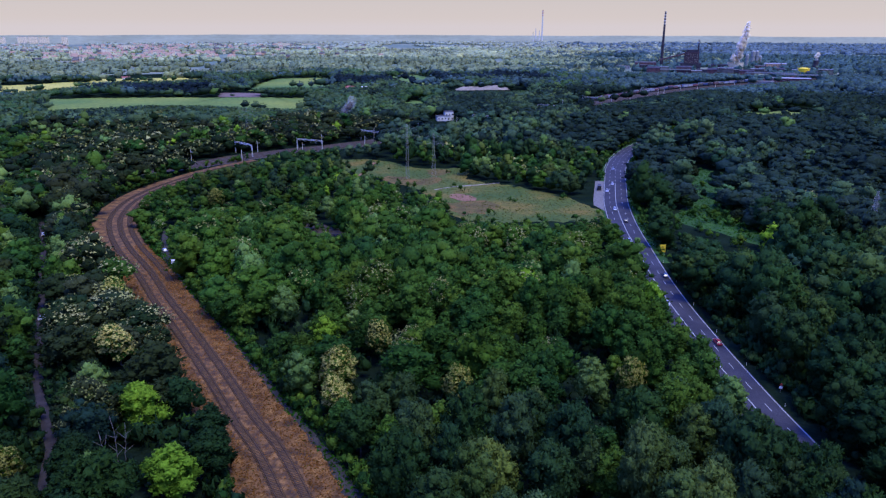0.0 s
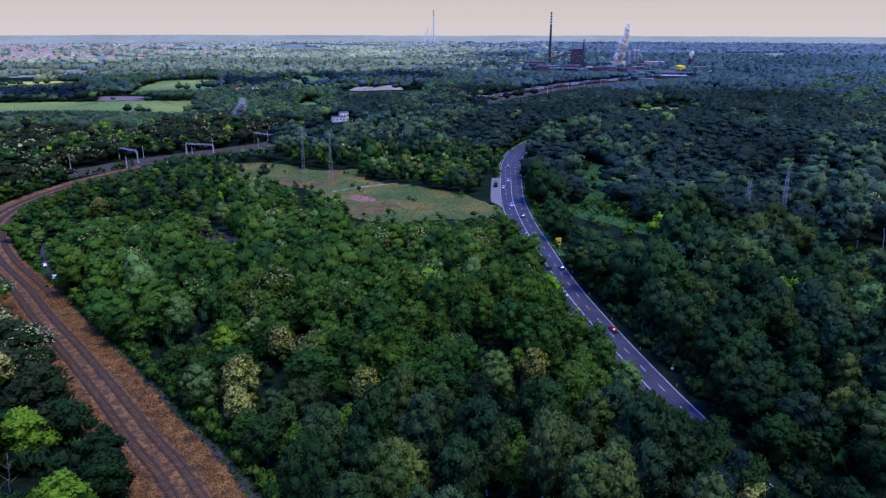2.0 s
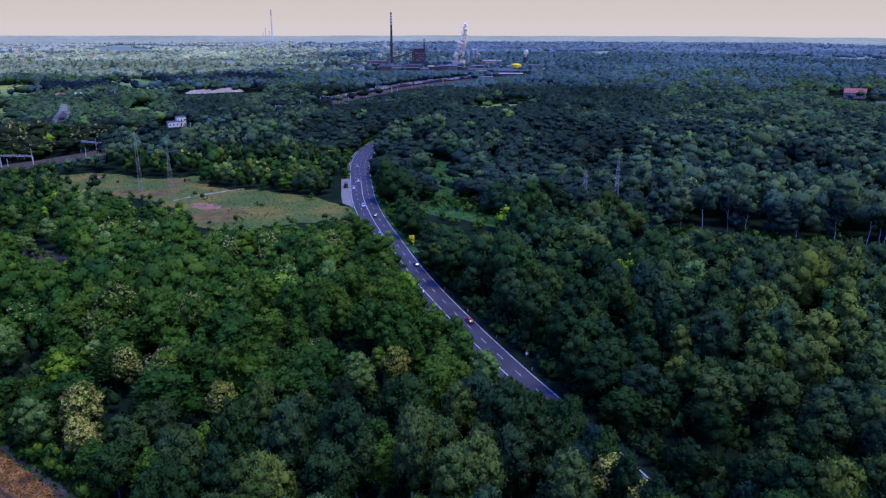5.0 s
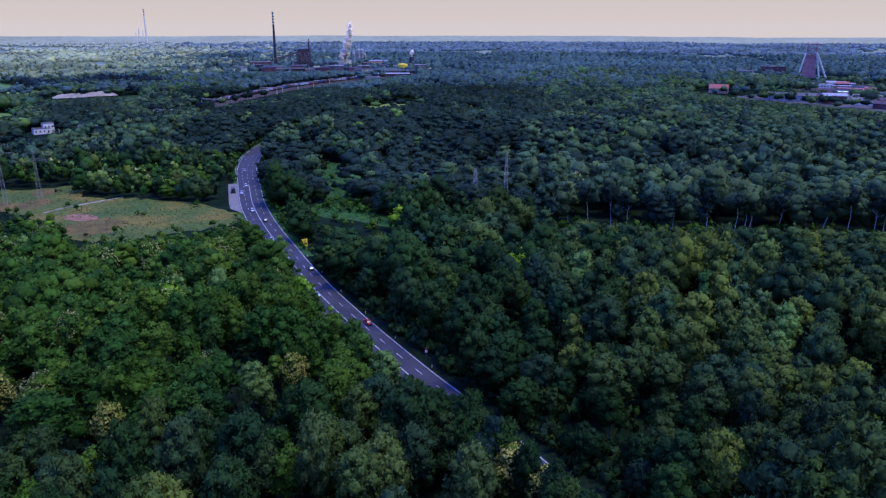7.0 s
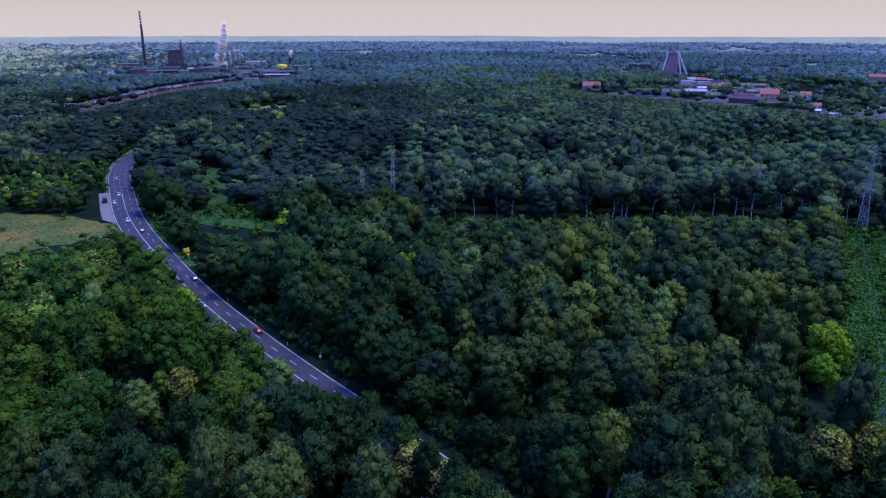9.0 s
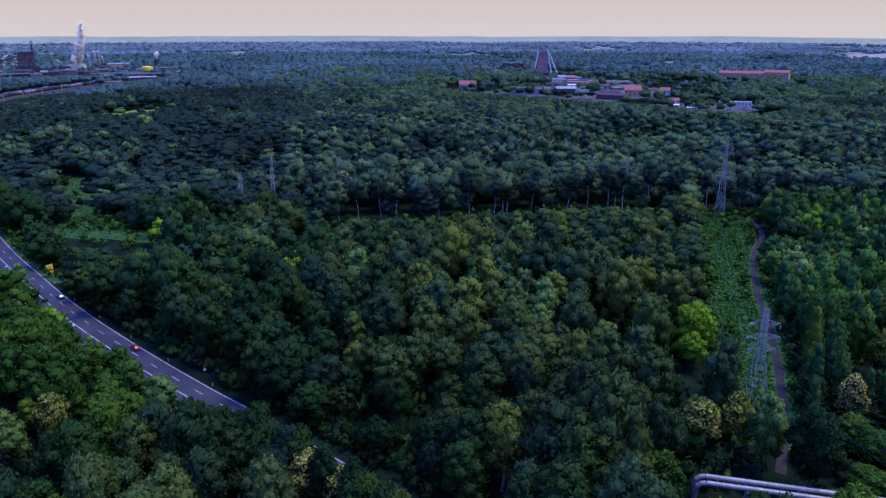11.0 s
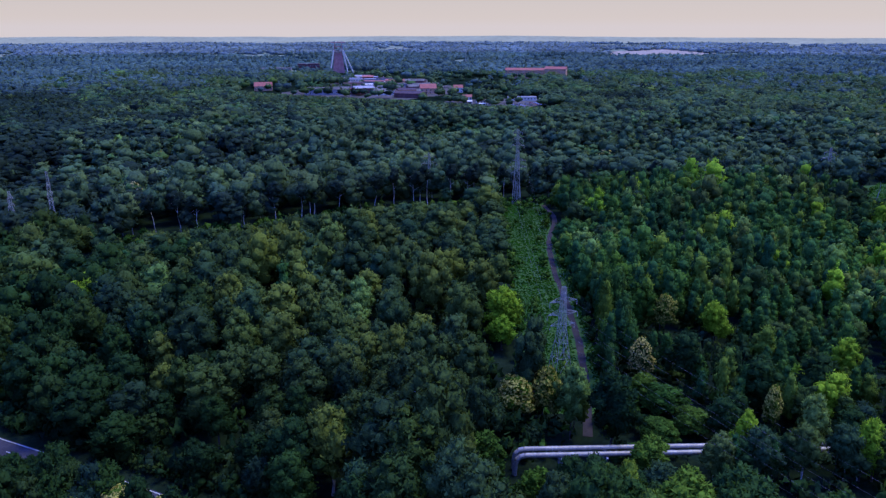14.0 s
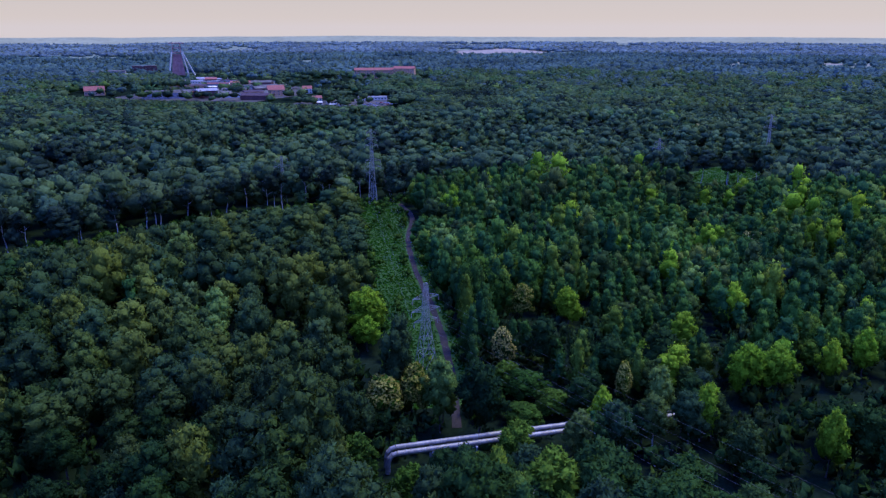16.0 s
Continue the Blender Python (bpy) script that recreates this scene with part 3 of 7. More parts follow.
railway("railway_track", TRACK, 0.0, "rusty disused railway track on dark ballast", True)
railway("railway_track", TRACK, -5.0, "rusty disused railway track half lost in grass", True, 0.1, 0.6)
railway("railway_track", TRACK[100:], 4.6, "rusty siding track on the inner side of the curve", True)
strip("railway_bed", MAIN, -13, 13, 0.1, M["ballast"], 0.1, 6, 0.3, "wide dark ballast bed of the main railway", "railway bed")
for o_ in (-9.5, -4.5, 0.5, 5.5, 10):
    railway("railway_track", MAIN, o_, "main line railway track on dark ballast", False, 0.1, 1.6, "main line tracks")

# ---------------------------------------------------------------- trees
PHI = (1 + 5 ** 0.5) / 2
ICO_V = np.array([(-1, PHI, 0), (1, PHI, 0), (-1, -PHI, 0), (1, -PHI, 0), (0, -1, PHI), (0, 1, PHI), (0, -1, -PHI), (0, 1, -PHI),
                  (PHI, 0, -1), (PHI, 0, 1), (-PHI, 0, -1), (-PHI, 0, 1)]) / math.hypot(1, PHI)
ICO_F = np.array([(0, 11, 5), (0, 5, 1), (0, 1, 7), (0, 7, 10), (0, 10, 11), (1, 5, 9), (5, 11, 4), (11, 10, 2), (10, 7, 6), (7, 1, 8),
                  (3, 9, 4), (3, 4, 2), (3, 2, 6), (3, 6, 8), (3, 8, 9), (4, 9, 5), (2, 4, 11), (6, 2, 10), (8, 6, 7), (9, 8, 1)])


FORMS = {"broad": (3.4, 13.2, 3.7), "oval": (4.2, 15.0, 3.25), "narrow": (2.8, 13.0, 2.3), "clump": (3.6, 12.6, 3.5)}   # foot of the crown, top, radius


def lobes_of(rnd, kind, n):
    """Round tufts that make up a crown: (x, y, z, r), for a tree with its foot at 0. The inner masses come last."""
    out = []
    if kind == "bush":
        for i in range(n):
            a, q = rnd.uniform(0, 6.283), math.sqrt(rnd.uniform(0, 1)) * 1.5
            out.append((q * math.cos(a), q * math.sin(a), 1.5 + rnd.uniform(-0.5, 1.2), rnd.uniform(0.8, 1.2)))
        return np.array(out + [(0, 0, 1.2, 1.5)])
    z0, z1, R = FORMS[kind]
    H = z1 - z0
    swell, sway, lean = rnd.uniform(0.1, 0.28), rnd.uniform(0, 6.283), rnd.normal(0, 0.16, 2) * R
    size = R * min(0.8, 1.6 / math.sqrt(n))
    for i in range(n):
        h = 0.16 + 0.84 * ((i + rnd.uniform(0.1, 0.9)) / n) ** 0.85          # low to high
        a = i * 2.39996 + rnd.uniform(-0.35, 0.35)
        if kind == "narrow":
            q = 1 - ((h - 0.2) / 0.85) ** 1.6 if h > 0.2 else 0.75 + 1.25 * h
        else:
            q = math.sqrt(max(0.0, 1 - ((h - 0.36) / 0.66) ** 2)) if h > 0.36 else 0.7 + 0.83 * h
        q = R * max(0.05, q) * (1 + swell * math.sin(2 * a + sway)) * rnd.uniform(0.78, 1.08)
        r = size * rnd.uniform(0.62, 1.3) * (1.08 - 0.2 * h)
        q = max(0.0, q - r * 0.62)
        out.append((q * math.cos(a) + lean[0] * h, q * math.sin(a) + lean[1] * h, z0 + h * H - r * 0.75 + rnd.uniform(-0.06, 0.06) * H, r))
    out += [(lean[0] * 0.3, lean[1] * 0.3, z0 + 0.33 * H, R * 0.76), (lean[0] * 0.6, lean[1] * 0.6, z0 + 0.60 * H, R * (0.6 if kind != "narrow" else 0.5))]
    return np.array(out)


def cards_of(rnd, lobes, n, size, low=-0.3, lift=0.35, rise=0.9, out=0.55):
    """Sprays of leaves on the tufts: small pointed pieces that lie like shingles, upright or hanging."""
    v, done = [], 0
    w = lobes[:, 3] ** 2
    up = np.array([0, 0, 1.0])
    while done < n:
        k = rnd.choice(len(lobes), n * 2, p=w / w.sum())
        u = rnd.normal(size=(n * 2, 3))
        u /= np.linalg.norm(u, axis=1)[:, None]
        c = lobes[k]
        p = c[:, :3] + u * c[:, 3:] * rnd.uniform(0.80, 1.16, (n * 2, 1))
        dist = np.linalg.norm(p[:, None] - lobes[None, :, :3], axis=2) / lobes[None, :, 3]
        ok = (u[:, 2] > low) & (dist.min(1) > 0.78)
        p, u = p[ok][:n - done], u[ok][:n - done]
        nrm = u + rnd.normal(0, 0.42, u.shape) + up * lift
        nrm /= np.linalg.norm(nrm, axis=1)[:, None]
        t = up * rise + u * out + rnd.normal(0, 0.55, u.shape)
        t = t - nrm * (t * nrm).sum(1)[:, None] * (0.75 if out < 0.6 else 0.4)
        t /= np.linalg.norm(t, axis=1)[:, None]
        b = np.cross(nrm, t)
        b /= np.linalg.norm(b, axis=1)[:, None]
        a1, b1 = size * rnd.uniform(0.5, 1.15, (len(p), 1)), size * rnd.uniform(0.4, 0.8, (len(p), 1))
        v.append(np.stack([p + t * a1, p - t * a1 * 0.6 + b * b1, p - t * a1 * 0.6 - b * b1], 1))
        done += len(p)
    v = np.concatenate(v).reshape(-1, 3)
    return v, np.arange(3 * n).reshape(-1, 3)


def core_of(rnd, lobes, shrink=0.84, uneven=0.16):
    v, f = [], []
    for x, y, z, r in lobes:
        turn = rnd.uniform(0, 6.283)
        c, d = math.cos(turn), math.sin(turn)
        q = (ICO_V @ np.array([(c, d, 0), (-d, c, 0), (0, 0, 1)])) * rnd.uniform(1 - uneven, 1 + uneven, (12, 1)) * r * shrink
        f.append(ICO_F + 12 * len(v))
        v.append(q + (x, y, z))
    return np.concatenate(v), np.concatenate(f)


def dome(v, lobes=None):
    """Soft outward directions for leaves: those of the tuft they grow on and of the whole crown."""
    mid = np.array([0, 0, v[:, 2].min() * 0.6 + v[:, 2].max() * 0.4])
    n = v - mid
    n /= np.linalg.norm(n, axis=1)[:, None] + 1e-6
    if lobes is not None:
        d = np.linalg.norm(v[:, None] - lobes[None, :, :3], axis=2) / lobes[None, :, 3]
        q = v - lobes[d.argmin(1), :3]
        n = 0.95 * n + 0.4 * q / (np.linalg.norm(q, axis=1)[:, None] + 1e-6)
    return n / (np.linalg.norm(n, axis=1)[:, None] + 1e-6)


def join(*meshes):
    v, f, n = [], [], 0
    for a, b in meshes:
        v.append(a)
        f.append(b + n)
        n += len(a)
    return np.concatenate(v), np.concatenate(f)


HANG = {"broad": (0.5, 0.35, 1.2), "oval": (0.3, 0.45, 0.8), "narrow": (0.2, 0.7, 0.7), "clump": (0.4, 0.4, 0.8), "bush": (0.4, 0.9, 0.7)}     # lift, rise and spread of the sprays


def crown_mesh(seed, kind, n_lobes, n_cards, size):
    rnd = np.random.default_rng(seed)
    tall = {"oval": 1.4, "narrow": 1.55, "broad": 1.15}.get(kind, 1.0)              # tufts of birches are plumes, higher than wide
    lobes = lobes_of(rnd, kind, n_lobes) / np.array([1, 1, tall, 1])
    few = n_lobes <= 5
    v, f = join(core_of(rnd, lobes[:-1] if few else lobes, 0.82 if few else 0.80, 0.3 if few else 0.16), cards_of(rnd, lobes, n_cards, size, -0.45, *HANG[kind]))
    return v * np.array([1, 1, tall]), f, dome(v, lobes)


def scatter(name, spots, templates, mat, label, category="trees", seed=1):
    """Many trees of one look in one mesh. spots: rows x, y, turn, width, height, tone."""
    spots = spots[spots[:, 4] > 0.01]
    if not len(spots):
        return
    rnd = np.random.default_rng(seed)
    pick = rnd.integers(0, len(templates), len(spots))
    V, F, T, N, base = [], [], [], [], 0
    for k, tp in enumerate(templates):
        tv, tf = tp[:2]
        tn = tp[2] if len(tp) > 2 else dome(tv)
        s = spots[pick == k]
        if not len(s):
            continue
        c, d = np.cos(s[:, 2])[:, None], np.sin(s[:, 2])[:, None]
        x, y = tv[None, :, 0] * s[:, 3:4], tv[None, :, 1] * s[:, 3:4]
        v = np.stack([x * c - y * d + s[:, 0:1], x * d + y * c + s[:, 1:2], tv[None, :, 2] * s[:, 4:5]], 2)
        V.append(v.reshape(-1, 3))
        x, y = tn[None, :, 0], tn[None, :, 1]
        N.append(np.stack([x * c - y * d, x * d + y * c, np.broadcast_to(tn[None, :, 2], (len(s), len(tv)))], 2).reshape(-1, 3))
        F.append((tf[None] + (np.arange(len(s)) * len(tv))[:, None, None] + base).reshape(-1, 3))
        T.append(np.repeat(s[:, 5], len(tv)))
        base += len(s) * len(tv)
    ob = new(name, mesh_of(name, np.concatenate(V), np.concatenate(F), mat, np.concatenate(T), np.concatenate(N)))
    return tagged(ob, label, category, "", "stuff")


def trunk_mesh(seed, top, r, limbs, first, spread):
    rnd = random.Random(seed)
    bm = bmesh.new()
    p, w = Vector((0, 0, -0.2)), r
    for i in range(5):
        q = Vector((rnd.uniform(-0.25, 0.25), rnd.uniform(-0.25, 0.25), top * (i + 1) / 5))
        strut(bm, p, q, w, 6, w * 0.74)
        p, w = q, w * 0.74
    for i in range(limbs):
        h = first + (top * 0.9 - first) * i / max(1, limbs - 1)
        a = i * 2.4 + rnd.uniform(-0.4, 0.4)
        q = Vector((math.cos(a) * spread * rnd.uniform(0.6, 1), math.sin(a) * spread * rnd.uniform(0.6, 1), h + rnd.uniform(1.0, 2.2)))
        strut(bm, (0, 0, h), q, r * 0.4, 4, r * 0.15)
    me = bpy.data.meshes.new("trunk")
    bm.to_mesh(me)
    bm.free()
    return me


# where trees may stand
def plant(rnd, step, r0, r1, a0=-38, a1=113):
    """Jittered places in a ring sector round the view point, clear of all that is open."""
    n = int(2.9 * r1 / step) + 1
    gx, gy = np.meshgrid(np.arange(n) * step - 1.45 * r1, np.arange(n) * step - 1.45 * r1)
    gx = gx + (np.arange(n) % 2)[:, None] * step / 2
    sway = 0.5 + 0.5 * np.sin(gx / 31.0 + gy / 47.0)
    gx, gy = gx + step * sway, gy + step * np.sin(gx / 23.0)
    x = (gx + rnd.uniform(-0.41, 0.41, gx.shape) * step).ravel()
    y = (gy + rnd.uniform(-0.46, 0.46, gy.shape) * step).ravel()
    x, y = x * 0.85 - y * 0.527, x * 0.527 + y * 0.85
    r, az = np.hypot(x, y), np.degrees(np.arctan2(x, y))
    k = (r >= r0) & (r < r1) & (az > a0) & (az < a1)
    x, y, r = x[k], y[k], r[k]
    ok = np.ones(len(x), bool)
    if r0 < 800:
        g = gap(ROAD, x, y)
        ok &= (g < -8.6) | ((g < -7.4) & (y < 330)) | (g > 11.2) | ((g > 9.6) & (y < 270))
        ok &= (np.hypot(x - 94, y - 287) > 13) & (np.hypot(x - 91, y - 172) > 7)
        ok &= ~((np.abs(g) < 18) & (g < 0) & (y > 352) & (y < 455))
        g = gap(TRACK, x, y)
        ok &= (g < -14.5) | (g > 10) | (y < 80)
        ok &= np.abs(gap(DIRT, x, y)) > 3.4
        ok &= np.abs(gap(LEFTPATH, x, y)) > 5.0
        g = gap(LINE, x, y)
        ok &= (g < -15) | (g > 11.5) | (x < 158)
        ok &= np.abs(gap(FOOTPATH, x, y)) > 4.2
        g = gap(EDGE, x, y)
        a_ = np.degrees(np.arctan2(x, y))
        ok &= (g > 9) | (g < -12) | (a_ < 40) | (a_ > 66)
        g = gap(PIPELINE, x, y)
        ok &= (g < -4) | (g > (10 if r0 < 120 else 8)) | ((y < 4) & ((g < -2.5) | (g > 3.0)))
        for q in (MEADOW, GLADE, BARE, YARD, THICKET):
            ok &= ~inside(q, x, y)
    rr, fwd, lat = 138.0, (x * 130.5 + y * 44.5) / 138, (x * 44.5 - y * 130.5) / 138
    ok &= ~((lat > -11.5) & (lat < 9.0) & (fwd > rr - 24) & (fwd < rr + 1)) & ~((lat > -6.5) & (lat < 6.0) & (fwd > rr - 40) & (fwd < rr))       # the pipe's end stays in sight
    ok &= (np.hypot(x + 71, y - 134) > 7) & (np.hypot(x - 2, y - 764) > 16) & (np.hypot((x - 61) / 2, y - 1150) > 24)
    thin = np.array([noise.noise((a / 22, b / 22, 1.7)) for a, b in zip(x, y)]) if r0 < 300 else np.zeros(len(x))
    ok &= rnd.uniform(0, 1, len(x)) > 0.05 + 0.2 * thin.clip(0, 1)
    if r1 > 300:
        g = gap(MAIN, x, y)
        ok &= (g > 16) | (g < -16) & ((x < 190) | (x > 760)) | (g < -30)
    if r1 > 700:
        for _, q, _, _ in FIELDS:
            ok &= ~inside(q, x, y)
        for q in PITS:
            ok &= ~inside(q, x, y)
        for q in TOWNS:
            ok &= ~inside(q, x, y) | (rnd.uniform(0, 1, len(x)) < (0.16 if q[0][0] > 800 else 0.5))
    return x[ok], y[ok]


def zone(x, y):
    """0 between railway and road, 1 old birch wood, 2 young birch wood, 3 far woods, 4 beyond the railway."""
    z = np.full(len(x), 3)
    front = gap(EDGE, x, y) > 0
    road_right = gap(ROAD, x, y) > 0
    z[front & road_right] = 1
    z[front & road_right & (gap(LINE, x, y) > 0)] = 2
    z[~road_right & (y < 530) & (y > 0)] = 0
    z[~road_right & (gap(TRACK, x, y) < 0) & (y > 60) & (x < 0)] = 4
    z[(x < 80) & (y < 60)] = 1
    return z


def skyline(shapes):
    """How near the open land begins in each direction: woods in front of it are low scrub."""
    bins = np.full(720, 1e9)
    for q in shapes:
        r, a = np.hypot(q[:, 0], q[:, 1]), np.degrees(np.arctan2(q[:, 0], q[:, 1]))
        k = ((a + 180) * 2).astype(int) % 720
        np.minimum.at(bins, k, r)
    return bins


def closed(p):
    return spline(list(p) + [p[0]], 3.0)


m_az = np.degrees(np.arctan2(MAIN[:, 0], MAIN[:, 1]))
OPEN = [(w, skyline([closed(q)])) for q, w in ((MEADOW, 0.5), (YARD, 1.0), (GLADE, -4.0), (BARE, 3.0))]
OPEN += [(-1.5, skyline([closed([(91, 293), (98, 293), (98, 298), (91, 298)])]))]          # the yellow board stays in sight
OPEN += [(0.5, skyline([spline(MAIN[(m_az > a) & (m_az < c)], 2)])) for a, c in ((-18, -5),)] + [(1.5, skyline([TRACK[TRACK[:, 1] > 385]]))] + [(3, skyline([spline(offset(MAIN, 14)[(m_az > 11) & (m_az < 27)], 2)]))]
OPEN += [(4.0, skyline([e for e in [spline(EDGE[(np.degrees(np.arctan2(EDGE[:, 0], EDGE[:, 1])) > 38) & (np.degrees(np.arctan2(EDGE[:, 0], EDGE[:, 1])) < 66)], 2)]]))]
OPEN += [(1, skyline([closed([(-12, 754), (14, 754), (14, 760), (-12, 760)])])), (2, skyline([closed([(14, 1130), (110, 1130), (110, 1140), (14, 1140)])]))]
OPEN += [(3.5, skyline([spline(PIPE[:3], 0.8)])), (3.5, skyline([closed(THICKET)]))]
OPEN += [(w, skyline([spline(offset(ROAD, o)[(ROAD[:, 1] > a) & (ROAD[:, 1] < c)], 1)])) for o, a, c, w in ((4.0, 140, 215, -2.5), (2.5, 215, 280, -1.0), (0.5, 280, 335, 0.5), (-4.0, 335, 375, 1.5))]
OPEN += [(6, skyline([closed(q)])) for _, q, _, _ in FIELDS] + [(4, skyline([closed(q)])) for q in TOWNS] + [(5, skyline([closed(q)])) for q in PITS]


def lower(x, y, top):
    """The share of its height that a tree of that height keeps."""
    r, k = np.hypot(x, y), ((np.degrees(np.arctan2(x, y)) + 180) * 2).astype(int) % 720
    keep = np.ones(len(x))
    for spare, b in OPEN:
        d = b[k]
        hid = (r < d) & (d < 1e8)
        cap = np.where(hid, HEIGHT * (1 - r / np.minimum(d, 1e6)) + spare, 1e3)
        keep = np.minimum(keep, cap / top)
    return keep.clip(0.05, 1)


def spots_of(rnd, x, y, w, h):
    n = len(x)
    return np.column_stack([x, y, rnd.uniform(0, 6.283, n), w, h, rnd.uniform(0, 1, n)])


SCRUB = []


def sizes(rnd, x, y, z):
    """Width and height factors of the trees."""
    n = len(x)
    h = rnd.normal(1.0, 0.18, n).clip(0.55, 1.45)
    h *= 1 + 0.3 * np.array([noise.noise((a / 38, b / 38, 7.7)) for a, b in zip(x, y)])
    h = np.where(z == 3, 1 + 0.8 * (h - 1), h)
    w = h * rnd.normal(1.0, 0.13, n).clip(0.7, 1.35)
    grow = np.array([1.36, 1.6, 1.26, 1.84, 1.5])[z]
    tall = np.array([1.08, 1.1, 1.06, 1.12, 1.05])[z]
    w, h = w * grow, h * tall
    h[(z == 0) & (y < 128) & (x > 35)] *= 1.2
    h[(z == 0) & (y > 95) & (y < 138) & (x > 58)] *= 1.3
    h *= 1 + 0.45 * np.array([noise.noise((a / 85, b / 85, 2.2)) for a, b in zip(x, y)])
    low = (z == 0) & (y > 300)
    h[low] *= np.interp(y[low], [300, 360, 420, 520], [0.85, 0.6, 0.75, 0.95])
    w[low] *= np.interp(y[low], [300, 360, 420, 520], [0.9, 0.7, 0.8, 0.95])
    k = lower(x, y, h * 14.6)
    gone = k < 0.42                   # scrub and grass instead
    SCRUB.extend(zip(x[gone & (np.hypot(x, y) < 650)], y[gone & (np.hypot(x, y) < 650)]))
    k[gone] = 0.0
    return w * k ** 0.75, h * k


KIND = {"robinia": ("broad", "robinia"), "oak": ("broad", "oak"), "alder": ("oval", "oak"), "birch": ("oval", "birch"), "young": ("narrow", "young"), "lime": ("oval", "lime"),
        "willow": ("oval", "pale"), "wood": ("broad", "wood"), "grove": ("oval", "grove"), "olive": ("broad", "olive"), "robinia_grove": ("broad", "bright"), "spruce": ("narrow", "spruce")}
KLABEL = {"robinia": ("mixed_woodland", "bright green robinias among broadleaf trees"), "oak": ("mixed_woodland", "dark green broadleaf trees in dense wood"),
          "birch": ("birch_wood", "dense green old birch wood"), "alder": ("birch_wood", "dark green shaded trees in the old wood"), "young": ("young_birch_wood", "dense young birch wood with narrow crowns"),
          "lime": ("mixed_woodland", "fresh lime-green trees scattered in the woods"), "willow": ("willow_thicket", "pale silvery willows among the trees"),
          "wood": ("distant_woods", "dark blue-green mixed woods towards the horizon"), "grove": ("distant_woods", "far broadleaf woods in brighter mid-green tones"),
          "olive": ("mixed_woodland", "olive-green robinias beyond the railway"), "robinia_grove": ("distant_woods", "yellow-green robinia stands in the far woods"), "spruce": ("conifer_plantation", "dark blue-green conifer plantation beside fields")}


def species(rnd, z, x, y):
    """Which tree grows where: a slow change, with dimmer light put into the leaf colours."""
    n = len(x)
    r, az = np.hypot(x, y), np.degrees(np.arctan2(x, y))
    patchy = np.array([noise.noise((a / 75, b / 75, 5.1)) for a, b in zip(x, y)])
    u = rnd.uniform(0, 1, n) * 0.75 + 0.12 + 0.75 * patchy * (z == 3) + 0.35 * patchy * (z != 3)
    # bearing picks dim or bright tones: uneven sunlight put into leaf colour
    far = np.maximum(((az - 28) / 26).clip(0, 1), 0.9 * ((4 - az) / 10).clip(0, 1) * (r > 600))
    out = np.full(n, "robinia", dtype="U16")
    # dark leaf colours thicken near the viewpoint, standing in for foreground dimness
    near = ((195 - 18 * (z == 0) - r) / 50).clip(0, 1)
    if z == 0:
        out[u < 0.05 + 0.85 * near] = "birch"
        out[u < 0.05 + 0.4 * near] = "alder"
        out[u < 0.06] = "oak"
        out[(y > 395) & (u < 0.5)] = "birch"
        out[(y > 395) & (u < 0.3)] = "alder"
    elif z == 1:
        out[:] = "birch"
        out[u < 0.75 - 0.85 * ((az - 31) / 28).clip(0, 1) + 0.55 * near] = "alder"
        out[u > 0.97] = "young"
    elif z == 2:
        out[:] = "young"
        out[u < 0.16] = "birch"
        out[u < 0.12 + 0.5 * near] = "oak"
        out[u > 0.88] = "robinia"
    elif z == 3:
        out[:] = "wood"
        north = ((18 - az) / 12).clip(0, 1) * ((r - 420) / 120).clip(0, 1)
        out[u > 0.95 - 0.72 * np.maximum(far, 0.55 * north)] = "grove"
        out[u > 1.1 - 0.22 * far] = "robinia_grove"
    else:
        out[:] = "olive"
        beyond = gap(LEFTPATH, x, y) < 0
        out[(u > 0.75) | (beyond & (u > 0.55))] = "robinia"
        out[u < 0.12 + 0.5 * near + 0.25 * beyond] = "oak"
    if z == 3 and r.max() > 900:
        for q in SPRUCE:
            out[inside(q, x, y)] = "spruce"
    v = 0.5 + (rnd.uniform(0, 1, n) - 0.5) * (1 - 0.035 * near)
    out[(v < (0.045, 0.006, 0.012, 0.006, 0.05)[z]) & (out != "spruce")] = "willow"
    out[(v > 1 - (0.006, 0.004, 0.022, 0.0, 0.004)[z]) & (out != "spruce")] = "lime"
    return out


STEP = {0: 8.0, 1: 8.8, 2: 5.6, 3: 10.3, 4: 7.8}
rng = np.random.default_rng(5)

# nearest trees: each one a thing with trunk and crown
LOOKS = {
    "robinia": ("broad", "robinia", "bark", "robinia tree with a broad bright green crown", 4),
    "birch": ("oval", "birch", "birch_bark", "tall birch with a dark green oval crown", 4),
    "young_birch": ("narrow", "young", "birch_bark", "slender young birch with a narrow green crown", 4),
    "oak": ("broad", "oak", "bark", "broadleaf tree with a dense dark green crown", 3),
    "alder": ("oval", "oak", "bark", "upright broadleaf tree with a dark green crown", 3),
    "olive_robinia": ("broad", "olive", "bark", "robinia tree with an olive-green crown", 3),
    "willow": ("oval", "pale", "bark", "willow with a pale silvery green crown", 2),
    "maple": ("broad", "lime", "bark", "broadleaf tree with a fresh lime-green crown", 2),
    "flowering_robinia": ("broad", "robinia", "bark", "robinia tree covered in cream-white blossom", 3),
}
MODELS = {}
